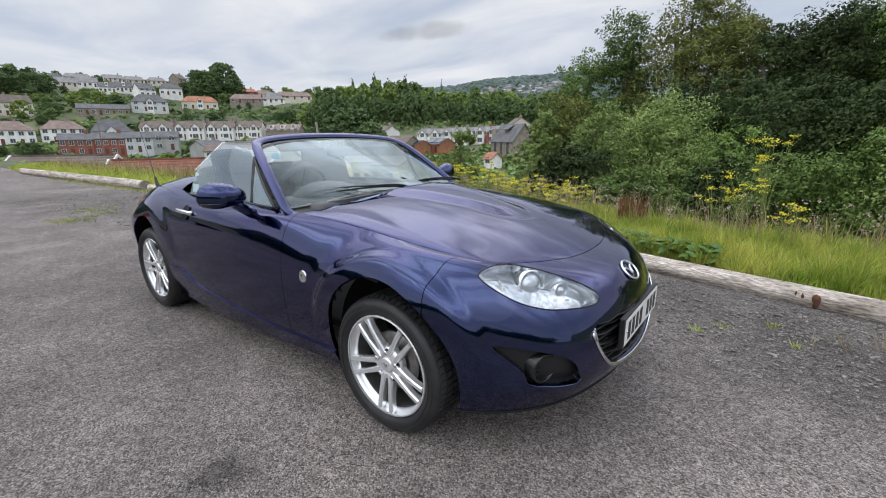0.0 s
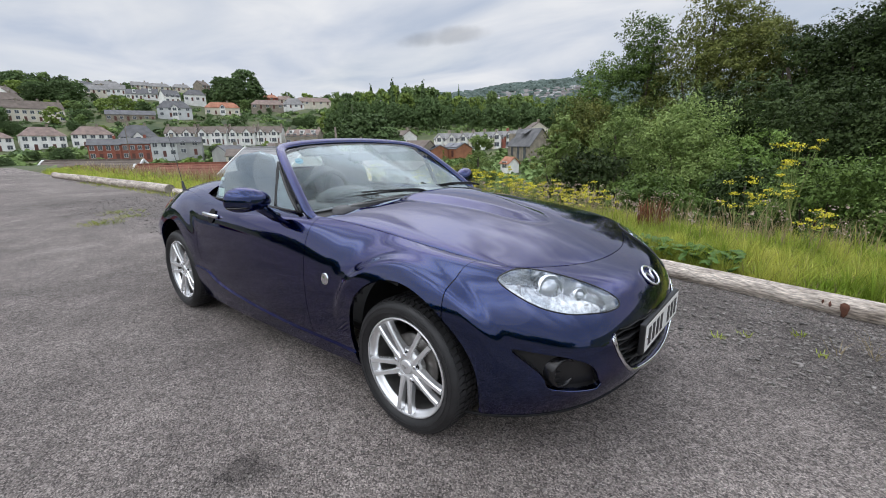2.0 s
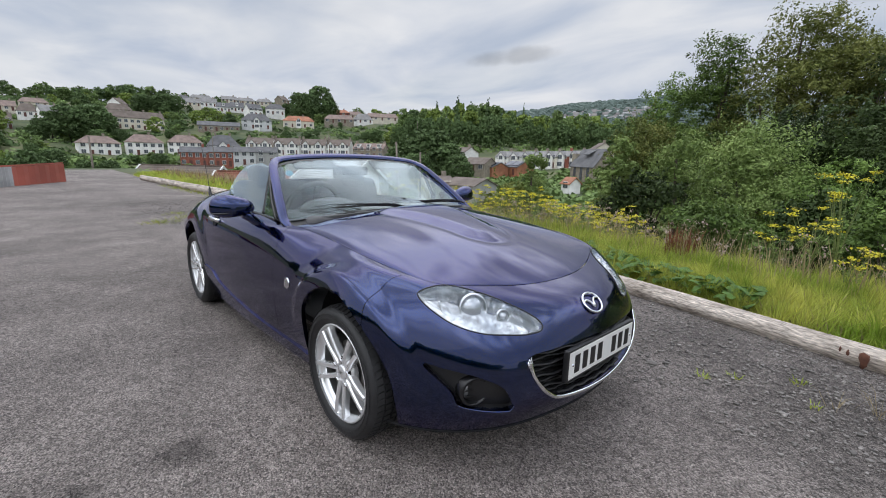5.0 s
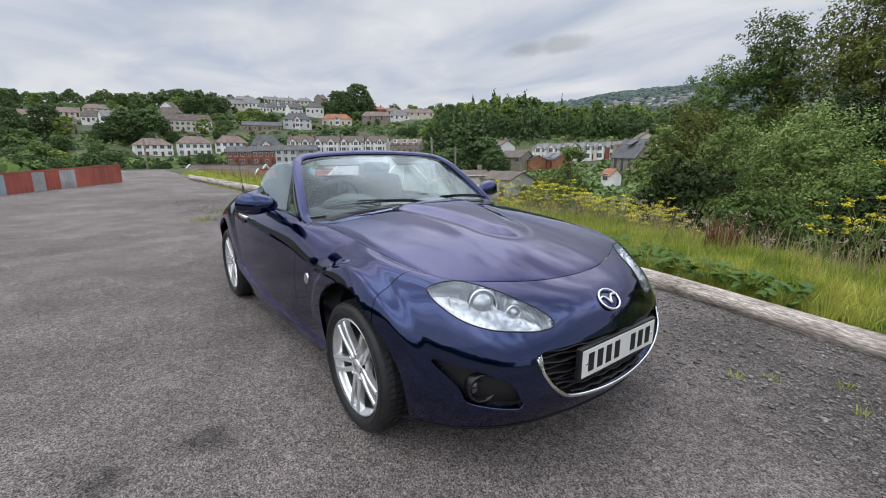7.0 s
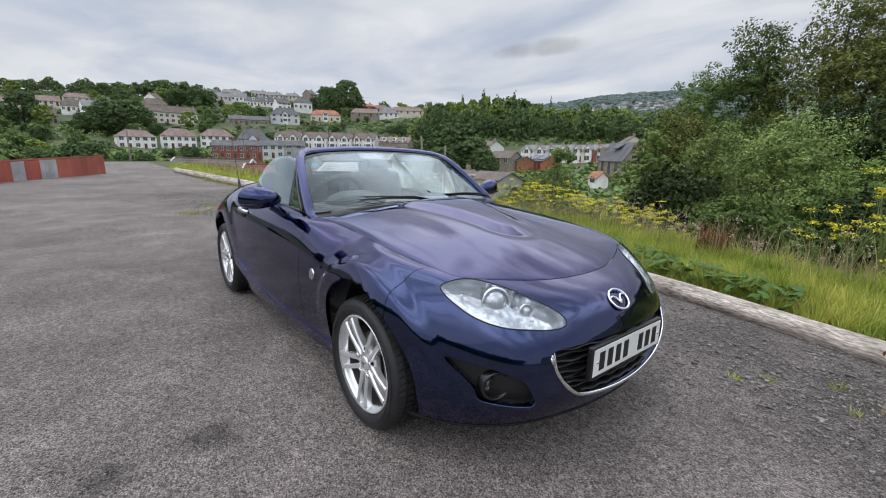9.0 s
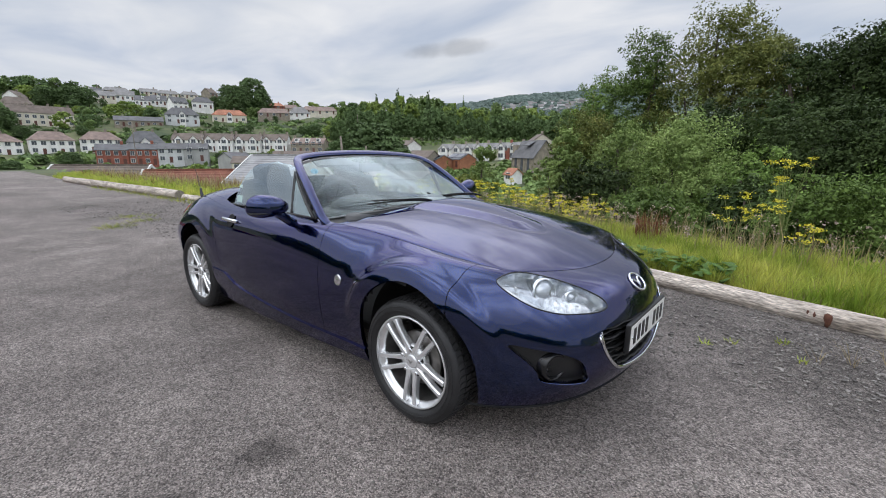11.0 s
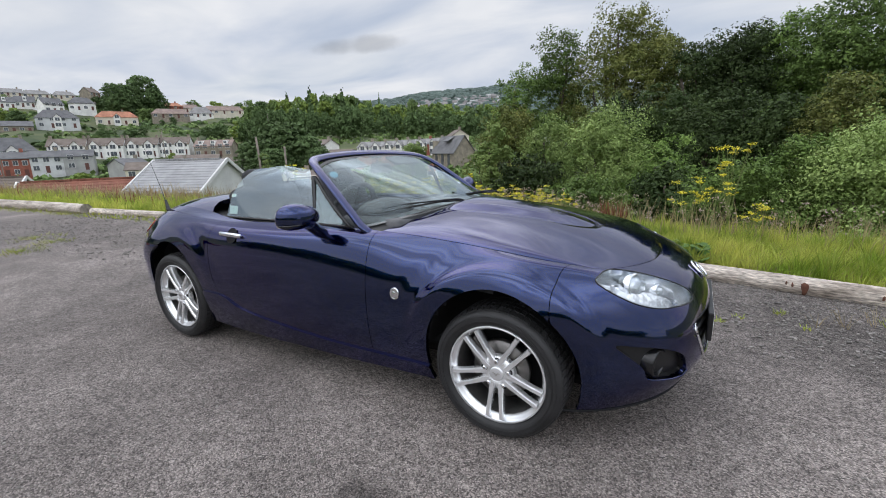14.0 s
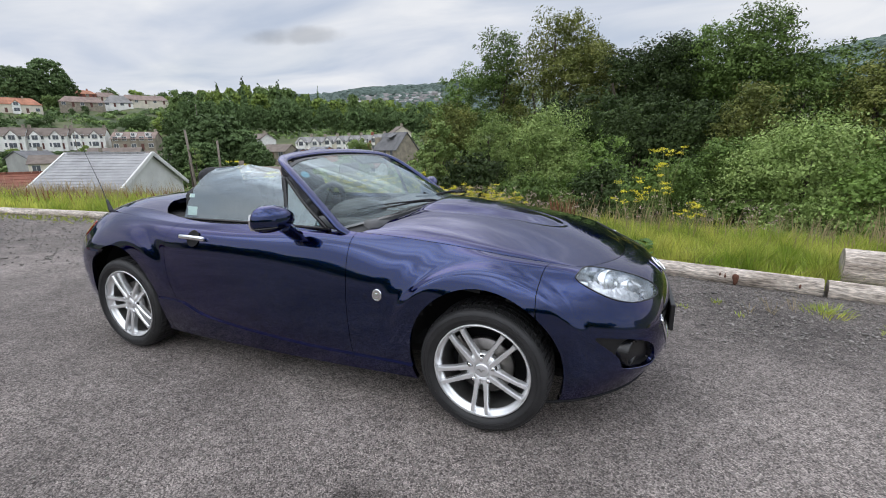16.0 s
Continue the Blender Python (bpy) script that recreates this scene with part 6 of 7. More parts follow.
house(153.8, 213, 11.2, RENDERED, BROWN_TILE, "pair of white houses with twin front gables", base=0.9, eaves=4.7, ridge=7.4, bays=4, gables=2, turn=-16)
house(150.8, 212, 11.1, RENDERED, BROWN_TILE, "pair of white houses with twin front gables", base=1.2, eaves=4.4, ridge=7.2, bays=4, gables=2, turn=-16)
house(146.9, 206, 14.3, BUFF, PINK_TILE, "buff stone house with dormer windows", base=0.3, eaves=4.1, ridge=6.6, bays=5, dormers=3, turn=-20)
# low roofs and gardens in front of the white pairs
for i, (a, r, w, z) in enumerate(((148.9, 168, 13, -3.4), (151.2, 160, 10, -4.4), (153.9, 150, 9, -5.0), (155.4, 166, 8, -3.9), (145.2, 158, 8, -4.6))):
    house(a, r, w, (GREY_RENDER, BUFF, CREAM)[i % 3], (BROWN_TILE, SLATE)[i % 2], "low house with %s roof among gardens" % ("brown tiled", "grey slate")[i % 2], bays=3, storeys=1, eaves=2.7, ridge=4.6, base=z, turn=(-14, 20, -10, 35)[i % 4], chimneys=i % 2)
# third row
house(172.1, 290, 24.5, CREAM, BROWN_TILE, "long cream terrace with brown roof", base=12.3, eaves=5.8, ridge=9.4, bays=9, chimneys=4, turn=15)
house(164.3, 280, 20.8, BUFF, SLATE, "long low bungalow with dark roof", base=12.8, eaves=3.1, ridge=5.3, bays=8, storeys=1, chimneys=0)
house(160.3, 285, 16.1, PALE_RENDER, SLATE, "pale house with a front gable and hipped slate roof", base=15.3, eaves=4.7, ridge=8.5, bays=4, hip=4, gables=1, chimneys=1)
house(160.6, 318, 8.9, RENDERED, SLATE, "white house with slate roof", base=24.9, eaves=4.0, ridge=7.6, bays=3, chimneys=1, turn=25)
house(158.2, 330, 12.1, RENDERED, SLATE, "white house with dark hipped roof", base=27.3, eaves=3.8, ridge=7.2, bays=4, hip=3.5, storeys=1, chimneys=1)
house(155.6, 300, 18.5, CREAM, ORANGE_TILE, "cream house with bright orange tiled roof", base=17.9, eaves=3.9, ridge=7.0, bays=5, hip=3.5, storeys=1, gables=1, chimneys=1)
house(150.8, 300, 18.3, BUFF, PINK_TILE, "low brown-roofed bungalow on the hillside", base=21.5, eaves=2.5, ridge=5.3, bays=5, hip=3, storeys=1, chimneys=1)
house(147.9, 310, 13.1, RENDERED, GREY_TILE, "cream bungalow with pale grey hipped roof", base=22.8, eaves=2.2, ridge=6.3, bays=4, hip=4, storeys=1, chimneys=0)
# upper rows
house(150.5, 350, 11.5, BRICK, ORANGE_TILE, "brick bungalow with orange roof", base=30.3, eaves=2.3, ridge=4.5, bays=4, storeys=1, chimneys=1, hip=3)
house(145.1, 330, 18.5, CREAM, PINK_TILE, "cream bungalow with faded red roof", base=26.3, eaves=2.3, ridge=5.1, bays=4, storeys=1, chimneys=1, hip=3)
house(141.1, 330, 9.5, RENDERED, GREY_TILE, "white gabled house before the wood", base=27.6, eaves=2.8, ridge=5.5, bays=4, storeys=1, chimneys=1, turn=40)
house(166.8, 370, 10.6, CREAM, GREY_TILE, "cream house high on the hillside", base=33.1, eaves=2.4, ridge=5.6, bays=4, storeys=1, chimneys=1)
house(165.2, 380, 10.7, RENDERED, GREY_TILE, "white house high on the hillside", base=34.4, eaves=2.9, ridge=6.2, bays=4, storeys=1, chimneys=1)
house(163.7, 350, 8.6, RENDERED, SLATE, "white dormer house high on the hillside", base=29.0, eaves=3.1, ridge=6.2, bays=4, storeys=1, chimneys=1, dormers=1)
house(162.3, 352, 8.5, RENDERED, SLATE, "white dormer house high on the hillside", base=29.9, eaves=2.8, ridge=6.3, bays=4, storeys=1, chimneys=1, dormers=1)
house(163.1, 400, 10.8, CREAM, GREY_TILE, "cream terrace high on the hillside", base=40.3, eaves=2.3, ridge=5.0, bays=4, storeys=1, chimneys=1)
house(157.4, 385, 8.0, BUFF, BROWN_TILE, "stone house with steep gable", base=40.6, eaves=2.6, ridge=5.7, bays=4, storeys=1, chimneys=1, turn=50)
house(183.9, 330, 6.1, CREAM, PINK_TILE, "cream house with faded red roof", base=20.0, eaves=2.3, ridge=5.6, bays=4, storeys=1, chimneys=1, hip=2)
house(182.0, 325, 9.5, CREAM, PINK_TILE, "long cream terrace with faded red roof", base=20.0, eaves=2.3, ridge=5.2, bays=4, storeys=1, chimneys=1)
house(180.4, 310, 8.3, RENDERED, BROWN_TILE, "white house among trees", base=16.7, eaves=2.9, ridge=6.7, bays=4, storeys=1, chimneys=1, hip=2.5)
house(178.9, 305, 8.5, RENDERED, GREY_TILE, "white house among trees", base=16.8, eaves=2.9, ridge=6.2, bays=4, storeys=1, chimneys=1, turn=15)
house(182.1, 280, 5.1, GREY_RENDER, BROWN_TILE, "pale grey house half hidden by trees", base=9.4, eaves=3.7, ridge=7.3, bays=4, storeys=2, chimneys=1)
house(173.5, 330, 13.4, CREAM, BROWN_TILE, "cream bungalow with brown roof", base=22.4, eaves=2.3, ridge=5.9, bays=4, storeys=1, chimneys=1, hip=3)
house(173.5, 350, 8.2, RENDERED, BROWN_TILE, "white gabled house above the terrace", base=27.6, eaves=2.3, ridge=5.6, bays=4, storeys=1, chimneys=1, turn=60)
house(167.6, 390, 7.5, RENDERED, SLATE, "white house high on the hillside", base=35.8, eaves=2.9, ridge=6.7, bays=4, storeys=1, chimneys=1, turn=40)
for a, r, w, z in ((165.9, 405, 16, 40), (161.4, 398, 14, 39.5), (159.4, 402, 12, 40), (179.9, 352, 13, 24.5), (185.5, 318, 12, 17.5), (148.9, 352, 12, 29.0), (146.6, 348, 12, 28.0)):
    house(a, r, w, CREAM, (GREY_TILE, PINK_TILE)[a < 155 or a > 175], "pale house high on the hillside", base=z, eaves=2.6, ridge=5.2, bays=4, storeys=1, hip=2.5, chimneys=1)
# village below the wood
house(134.7, 172, 6.5, RENDERED, BROWN_TILE, "white house with a plain gable", base=-1.1, eaves=4.4, ridge=6.5, bays=2, turn=-50, chimneys=1)
house(129.4, 178, 6.0, RENDERED, GREY_TILE, "terraced house with small front gable", base=-2.2, eaves=4.3, ridge=6.5, bays=2, gables=1, chimneys=1, turn=-32, group="terrace below the wood")
house(127.8, 177, 6.0, RENDERED, GREY_TILE, "terraced house with small front gable", base=-2.2, eaves=4.5, ridge=6.4, bays=2, gables=1, chimneys=1, turn=-32, group="terrace below the wood")
house(126.3, 176, 6.0, CREAM, GREY_TILE, "terraced house with small front gable", base=-1.9, eaves=4.2, ridge=6.3, bays=2, gables=1, chimneys=1, turn=-32, group="terrace below the wood")
house(124.9, 175, 6.0, RENDERED, GREY_TILE, "terraced house with small front gable", base=-1.9, eaves=4.4, ridge=6.5, bays=2, gables=1, chimneys=1, turn=-32, group="terrace below the wood")
house(123.4, 174, 6.0, CREAM, GREY_TILE, "terraced house with small front gable", base=-1.6, eaves=4.1, ridge=6.2, bays=2, gables=1, chimneys=1, turn=-32, group="terrace below the wood")
house(122.0, 173, 6.0, BRICK, GREY_TILE, "terraced house with small front gable", base=-1.5, eaves=4.3, ridge=6.3, bays=2, gables=1, chimneys=1, turn=-32, group="terrace below the wood")
house(120.5, 172, 6.0, RENDERED, GREY_TILE, "terraced house with small front gable", base=-1.3, eaves=4.0, ridge=6.2, bays=2, gables=1, chimneys=1, turn=-32, group="terrace below the wood")
house(132.8, 150, 8.8, BUFF, BROWN_TILE, "low house with wide brown roof", base=-2.9, eaves=2.4, ridge=4.5, bays=3, storeys=1, turn=-35, chimneys=0)
house(131.1, 152, 7.5, NEW_BRICK, SLATE, "new brick house with solar panels on the roof", base=-4.4, eaves=3.0, ridge=4.5, bays=2, storeys=1, turn=-48, solar=2, chimneys=0)
house(127.9, 155, 7.5, NEW_BRICK, SLATE, "new brick house with solar panels on the roof", base=-4.0, eaves=2.8, ridge=4.7, bays=2, storeys=1, turn=-48, solar=2, chimneys=0)
house(118.0, 185, 6.3, CREAM, BROWN_TILE, "cream house with steep gable", base=2.3, eaves=3.5, ridge=6.0, bays=2, storeys=1, turn=-70, chimneys=1)
house(191.0, 200, 15, RENDERED, SLATE, "white house with dark roof among trees", bays=3, eaves=4.2, ridge=6.8, base=-3.5, turn=-35, chimneys=0)
# church of brown stone
cx_, cy_ = polar(118.7, 130)
church = empty("church", pose(cx_, cy_, -6.4, 0, 0, 119 - 90 - 58), "brown stone church with steep slate roof and short tower", "church")
v, f = box_vf(-6, 6, -3.6, 3.6, -5, 6.2)
v += [(-6, 0, 10.6), (6, 0, 10.6)]
f += [(4, 6, 8), (7, 5, 9)]
mesh_object("wall", v, f, BUFF, church)
v, f = prism(12, 7.2, 6.0, 10.9, .35)
mesh_object("roof", v, f, SLATE, church)
v, f = box_vf(-8.0, -5.6, -2.2, 2.2, -5, 9.6)
tower = mesh_object("tower", v, f, BUFF, church)
for yy in (-.8, .8):
    v, f = box_vf(-8.12, -7.9, yy - .45, yy + .45, 3.4, 8.4)
    mesh_object("louvre", v, f, PANE, tower)
v, f = prism(2.6, 4.6, 9.5, 10.8, .2)
mesh_object("tower_roof", v, f, SLATE, tower)
for i in range(3):
    v, f = box_vf(-4 + i * 3.4, -2.9 + i * 3.4, -3.75, -3.5, 2.2, 6.2)
    mesh_object("window", v, f, PANE, church)
house(121.1, 104, 3.0, RENDERED, ORANGE_TILE, "small white hut with red roof", base=-5.7, eaves=1.9, ridge=3.3, d=3, bays=1, storeys=1, turn=-50, chimneys=0)
# near roofs just below the car park
house(138.3, 95, 5.9, CREAM, BROWN_TILE, "tan brick house with white windows below the slope", base=-8.0, eaves=4.4, ridge=5.4, bays=3, storeys=1, turn=20, chimneys=1)
house(133.8, 92, 8.2, GREY_RENDER, BROWN_TILE, "grey house with brown pitched roof", base=-7.8, eaves=3.7, ridge=5.1, bays=2, storeys=1, turn=-40, chimneys=0)
LIGHT_TILE = material("light_grey_roof_tile", (0.30, 0.30, 0.305), 0.8, 0, 0.14, 0.8)
WALL_W = material("white_gable_wall", (0.62, 0.62, 0.60), 0.9, 0, 0.08, 0.8)
RED_TILE = material("red_brown_roof_tile", (0.22, 0.085, 0.055), 0.85, 0, 0.25, 0.8)


def tiled_bungalow(az, r, w, d, eaves_z, ridge_z, yaw, wall, tile, label, courses=13):
    x, y = polar(az, r)
    h = empty("bungalow", pose(x, y, 0, 0, 0, yaw), label, "house")
    v, f = box_vf(-w / 2, w / 2, -d / 2, d / 2, -12, eaves_z)
    v += [(-w / 2, 0, ridge_z - .12), (w / 2, 0, ridge_z - .12)]
    f += [(4, 6, 8), (7, 5, 9), (4, 8, 9, 5), (6, 7, 9, 8)]
    mesh_object("wall", v, f, wall, h)
    roof = None
    for sgn in (-1, 1):
        for i in range(courses):
            t0, t1 = i / courses, (i + 1.15) / courses
            p = lambda t, up: (sgn * (d / 2 + .35) * (1 - t), eaves_z - .15 + (ridge_z - eaves_z + .15) * t + up)
            (y0, z0), (y1, z1) = p(t0, .07), p(min(1, t1), .03)
            v = [(-w / 2 - .25, y0, z0), (w / 2 + .25, y0, z0), (w / 2 + .25, y1, z1), (-w / 2 - .25, y1, z1), (-w / 2 - .25, y0, z0 - .07), (w / 2 + .25, y0, z0 - .07)]
            ob = mesh_object("roof" if roof is None else "tile_course", v, [(0, 1, 2, 3), (4, 5, 1, 0)], tile, roof or h)
            roof = roof or ob
    for sx in (-1, 1):
        for sgn in (-1, 1):
            a, b = Vector((sx * (w / 2 + .22), sgn * (d / 2 + .4), eaves_z - .22)), Vector((sx * (w / 2 + .22), 0, ridge_z + .02))
            v, f = sweep([a, b], [(-.06, -.13), (.06, -.13), (.06, .13), (-.06, .13)])
            mesh_object("barge_board", v, f, FRAME_W, roof)
    for i in range(int(w / .45)):
        v, f = box_vf(-w / 2 + i * .45, -w / 2 + i * .45 + .40, -.13, .13, ridge_z, ridge_z + .13)
        mesh_object("ridge_tile", v, f, tile, roof)
    return h


tiled_bungalow(150.2, 42.1, 6.2, 7.2, -1.45, .80, 22, WALL_W, LIGHT_TILE, "white bungalow with light grey tiled roof")
tiled_bungalow(159.0, 46, 9.0, 6.5, -2.6, -.55, 159 - 90 - 12, BRICK, RED_TILE, "low building with red-brown tiled roof", 10)
tiled_bungalow(168.0, 58, 9.0, 7.0, -2.6, -.35, 168 - 90 - 30, GREY_RENDER, BROWN_TILE, "low building with grey-brown roof", 9)

# red and white metal shed at the end of the car park
SHED_RED = material("faded_red_sheet", (0.37, 0.095, 0.066), 0.6, 0, 0.2, 0.8)
SHED_WHITE = material("dirty_white_sheet", (0.42, 0.42, 0.42), 0.6, 0, 0.25, 1.2)
SHED_BLUE = material("pale_blue_sheet", (0.30, 0.36, 0.40), 0.6, 0, 0.2, 1.2)
shed = empty("metal_shed", Matrix.Identity(4), "low metal shed with red and white sheet panels", "shed")
p0, p1 = Vector((-19.46, -1.08, 0)), Vector((-11.60, -5.88, 0))
d_ = (p1 - p0)
cols = ["r", "w", "r", "w", "r", "b", "b"]
wide = [0.283, 0.079, 0.069, 0.054, 0.106, 0.205, 0.205]
t_ = 0.0
nrm = Vector((d_.y, -d_.x, 0)).normalized()
for c, w_ in zip(cols, wide):
    if w_ == 0:
        continue
    a, b = p0 + d_ * t_, p0 + d_ * (t_ + w_)
    za, zb = .68 - .17 * t_, .68 - .17 * (t_ + w_)
    n_ = 10
    v, f = [], []
    for i in range(n_ + 1):
        q = a.lerp(b, i / n_) + nrm * (.02 if i % 2 else -.02)
        zt = za + (zb - za) * i / n_
        v += [(q.x, q.y, -1.5), (q.x, q.y, zt)]
    f = [(2 * i, 2 * i + 2, 2 * i + 3, 2 * i + 1) for i in range(n_)]
    mesh_object("sheet_panel", v, f, {"r": SHED_RED, "w": SHED_WHITE, "b": SHED_BLUE}[c], shed)
    t_ += w_
back = -nrm * 5 if (-nrm).dot(Vector((EYE_X, EYE_Y, 0)) - p0) < 0 else nrm * 5
v = [p0 + Vector((0, 0, .69)), p1 + Vector((0, 0, .52)), p1 + back + Vector((0, 0, -.2)), p0 + back + Vector((0, 0, -.1))]
v += [q + Vector((0, 0, .05)) for q in v]
mesh_object("shed_roof", v, [(0, 1, 2, 3), (4, 7, 6, 5), (0, 4, 5, 1), (1, 5, 6, 2), (2, 6, 7, 3), (3, 7, 4, 0)], SHED_RED, shed)

# poles
POLE = material("weathered_pole", (0.20, 0.17, 0.14), 0.9, 0, 0.2, 3)
for az, r, el, lean in ((142.4, 44, 1.9, -.20), (140.0, 46, .7, 0), (175.9, 60, 1.4, 0), (165.0, 150, 3.0, 0), (152.0, 170, 2.6, 0), (141.0, 230, 4.5, 0)):
    x, y = polar(az, r)
    zt = 1.2 + r * math.tan(radians(el))
    pole = tube("utility_pole", [(x, y, float(land(x, y)) - .3), (x + lean * r * .1, y, zt)], .13, POLE, None, 8, 3, "", .7)
    tagged(pole, "weathered wooden utility pole", "pole", "utility poles")

x, y = polar(142.5, 44.5)
tree(x, y, 1.2 + 44.5 * math.tan(radians(1.2)) - float(land(x, y)), 1.1, LEAF_LIGHT, 1500, .09, "ivy-clad post with bright green leaves", "ivy_post", "plant", lobes=14, low=.1, lob=(.35, .5))

# ---- far trees ----
for az, r, h, w, k in ((139.8, 132, 19.0, 1.15, "oak"), (142.6, 137, 14.5, 1.05, "oak"), (137.2, 129, 14, 1.0, "oak"), (135.6, 124, 10, 1.05, "oak"), (141.0, 124, 12, 1.1, "oak"),
                       (155.2, 322, 21, .95, "oak"), (153.0, 334, 26, .90, "oak"), (154.2, 326, 20, .9, "oak"), (151.9, 336, 18, .8, "oak"),
                       (177.6, 246, 16, 1.15, "oak"), (175.6, 250, 17, 1.2, "oak"), (178.9, 250, 12, 1.1, "dark"), (174.6, 254, 11, 1.1, "dark"), (171.4, 345, 13, 1.25, "oak"), (169.4, 340, 14, 1.3, "oak"), (168.2, 346, 12, 1.1, "dark"),
                       (166.4, 300, 8.5, 1.4, "bright"), (164.4, 302, 8, 1.4, "bright"), (163.0, 305, 7, 1.3, "bright"), (146.1, 372, 10, 1.0, "bright"), (170.6, 270, 9, 1.2, "bright"), (182.6, 262, 10, 1.1, "bright"), (183.9, 268, 15, 1.0, "oak"),
                       (136.0, 262, 23, .55, "fir"), (132.2, 270, 23.5, .65, "fir"), (127.7, 275, 17, .28, "fir"), (142.8, 318, 13, .8, "tall"), (141.5, 305, 14, .9, "oak"), (186.5, 250, 15, 1.0, "oak"), (181.0, 150, 9, 1.2, "dark"), (186, 120, 8, 1.2, "round"), (178.5, 120, 7, 1.2, "round"), (190, 100, 8, 1.2, "dark")):
    far_tree(k, az, r, h, w)


def clear(az, r, w, top=None):
    """Whether a plant of that width fits between the houses, and leaves those behind it in view."""
    for a, hr, hw, hz in HOUSES:
        side = abs(az - a) * r * .01745
        if side < hw / 2 + w * .45 and hr - 10 < r < hr + 7:
            return False
        if top is not None and hr > r and abs(az - a) * .01745 < (hw * .5) / hr + w * .5 / r and (top - 1.2) / r > (hz + 1.2 - 1.2) / hr:
            return False
    return True


made = 0
for i in range(2600):
    az, r = rng.uniform(138, 194), rng.uniform(150, 410)
    h = rng.uniform(3.5, 8) if r < 300 else rng.uniform(5, 11)
    w = rng.uniform(1.0, 1.5)
    if made < 230 and clear(az, r, h * w * .8, float(land(*polar(az, r))) + h * .9):
        far_tree(("round", "bright", "dark", "round", "oak", "dark")[i % 6], az, r, h, w)
        made += 1
SKY_AZ, SKY_EL = [157, 163, 168, 172.5, 177.5, 181.6, 186, 197], [5.6, 6.2, 6.4, 6.8, 6.1, 6.0, 5.6, 5.3]
rows_ = []
for i in range(90):
    az, r = 157 + 40 * (i + .5) / 90, rng.uniform(400, 450)
    top = 1.2 + r * math.tan(radians(float(np.interp(az, SKY_AZ, SKY_EL)) * rng.uniform(.88, 1.02)))
    rows_.append((("dark", "round", "tall", "dark")[i % 4], az, r, max(7.0, (top - float(land(*polar(az, r)))) / .96), rng.uniform(.8, 1.15)))
far_wood(rows_, "continuous leafy wood along the skyline")
WOOD_AZ, WOOD_EL = [110, 117, 120, 124, 127, 130, 134, 137.5, 139, 141.5, 145], [5.2, 5.2, 5.5, 6.0, 5.9, 6.4, 6.7, 6.7, 5.9, 6.3, 3.5]
rows_ = []
for i in range(130):
    az, r = 110 + 34.5 * ((i * .618) % 1), (rng.uniform(226, 262) if i % 3 == 0 else rng.uniform(262, 340))
    el = 1.08 * float(np.interp(az, WOOD_AZ, WOOD_EL)) * (rng.uniform(.58, .85) if i % 3 == 0 else rng.uniform(.76, .98))
    h = (1.2 + r * math.tan(radians(el)) - float(land(*polar(az, r)))) / .96
    if h > 6:
        rows_.append((("dark", "round", "tall", "dark", "fir", "bright")[i % 6], az, r, h, rng.uniform(.55, .9) if i % 6 != 4 else .42))
far_wood(rows_, "dense mixed wood across the valley")
for az, r, el, w in ((136.0, 300, 7.7, .58), (132.2, 300, 7.5, .62), (134.2, 310, 7.0, .60), (127.7, 290, 6.9, .26), (138.6, 320, 7.0, .55)):
    # single conifers that stand above the wood
    far_tree("fir", az, r, (1.2 + r * math.tan(radians(el)) - float(land(*polar(az, r)))) / .94, w)
for i in range(60):
    az, r = rng.uniform(114, 190), rng.uniform(62, 165)
    if clear(az, r, 8, float(land(*polar(az, r))) + 5):
        far_tree(("round", "dark")[i % 2], az, r, rng.uniform(4, 6.5), 1.4)
for i in range(16):
    az, r = rng.uniform(60, 112), rng.uniform(70, 260)
    far_tree(("round", "dark", "tall")[i % 3], az, r, rng.uniform(10, 16), 1.1)
# a hedge behind the camera, seen only in the paintwork
far_wood([(("round", "dark", "tall")[i % 3], 212 + i * 2.9, rng.uniform(27, 33), rng.uniform(3.8, 5.0), 1.5) for i in range(46)], "low leafy hedge along the far side of the car park")
for o in FAR.values():
    for c in list(o.children_recursive):
        bpy.data.objects.remove(c)
    bpy.data.objects.remove(o)

# hedges, gardens and shrubs that clothe the hillside
def shrubs(n, az0, az1, r0, r1, size, mat, label, per=34, houses=True):
    cs, ns = [], []
    k = 0
    while k < n:
        a, r = rng.uniform(az0, az1), math.sqrt(rng.uniform(r0 * r0, r1 * r1))
        x, y = polar(a, r)
        s = size * rng.uniform(.5, 1.5)
        if houses and not clear(a, r, 3, float(land(x, y)) + s):
            k += .05
            continue
        d = rng.normal(0, 1, (per, 3))
        d /= np.linalg.norm(d, axis=1)[:, None]
        d[:, 2] = abs(d[:, 2])
        cs.append(np.array([x, y, float(land(x, y)) - .2]) + d * s * np.array([1.2, 1.2, .85]) * rng.uniform(.6, 1.05, (per, 1)))
        ns.append(d)
        k += 1
    v, f = leaf_cards(np.concatenate(cs), np.concatenate(ns), size * .35, .8, .4)
    return tagged(new("hillside_shrubs", fast_mesh("hillside_shrubs", v, f, mat)), label, "shrubs", "", "stuff")


shrubs(900, 138, 196, 180, 420, 2.0, LEAF_FAR, "green garden shrubs and hedges on the hillside")
shrubs(800, 138, 196, 195, 440, 2.4, LEAF_FAR_DARK, "dark green hedges on the hillside")
shrubs(420, 110, 148, 130, 330, 2.4, LEAF_FAR, "green scrub along the valley side")
shrubs(420, 112, 196, 42, 150, 1.6, LEAF_FAR, "green scrub on the valley floor")
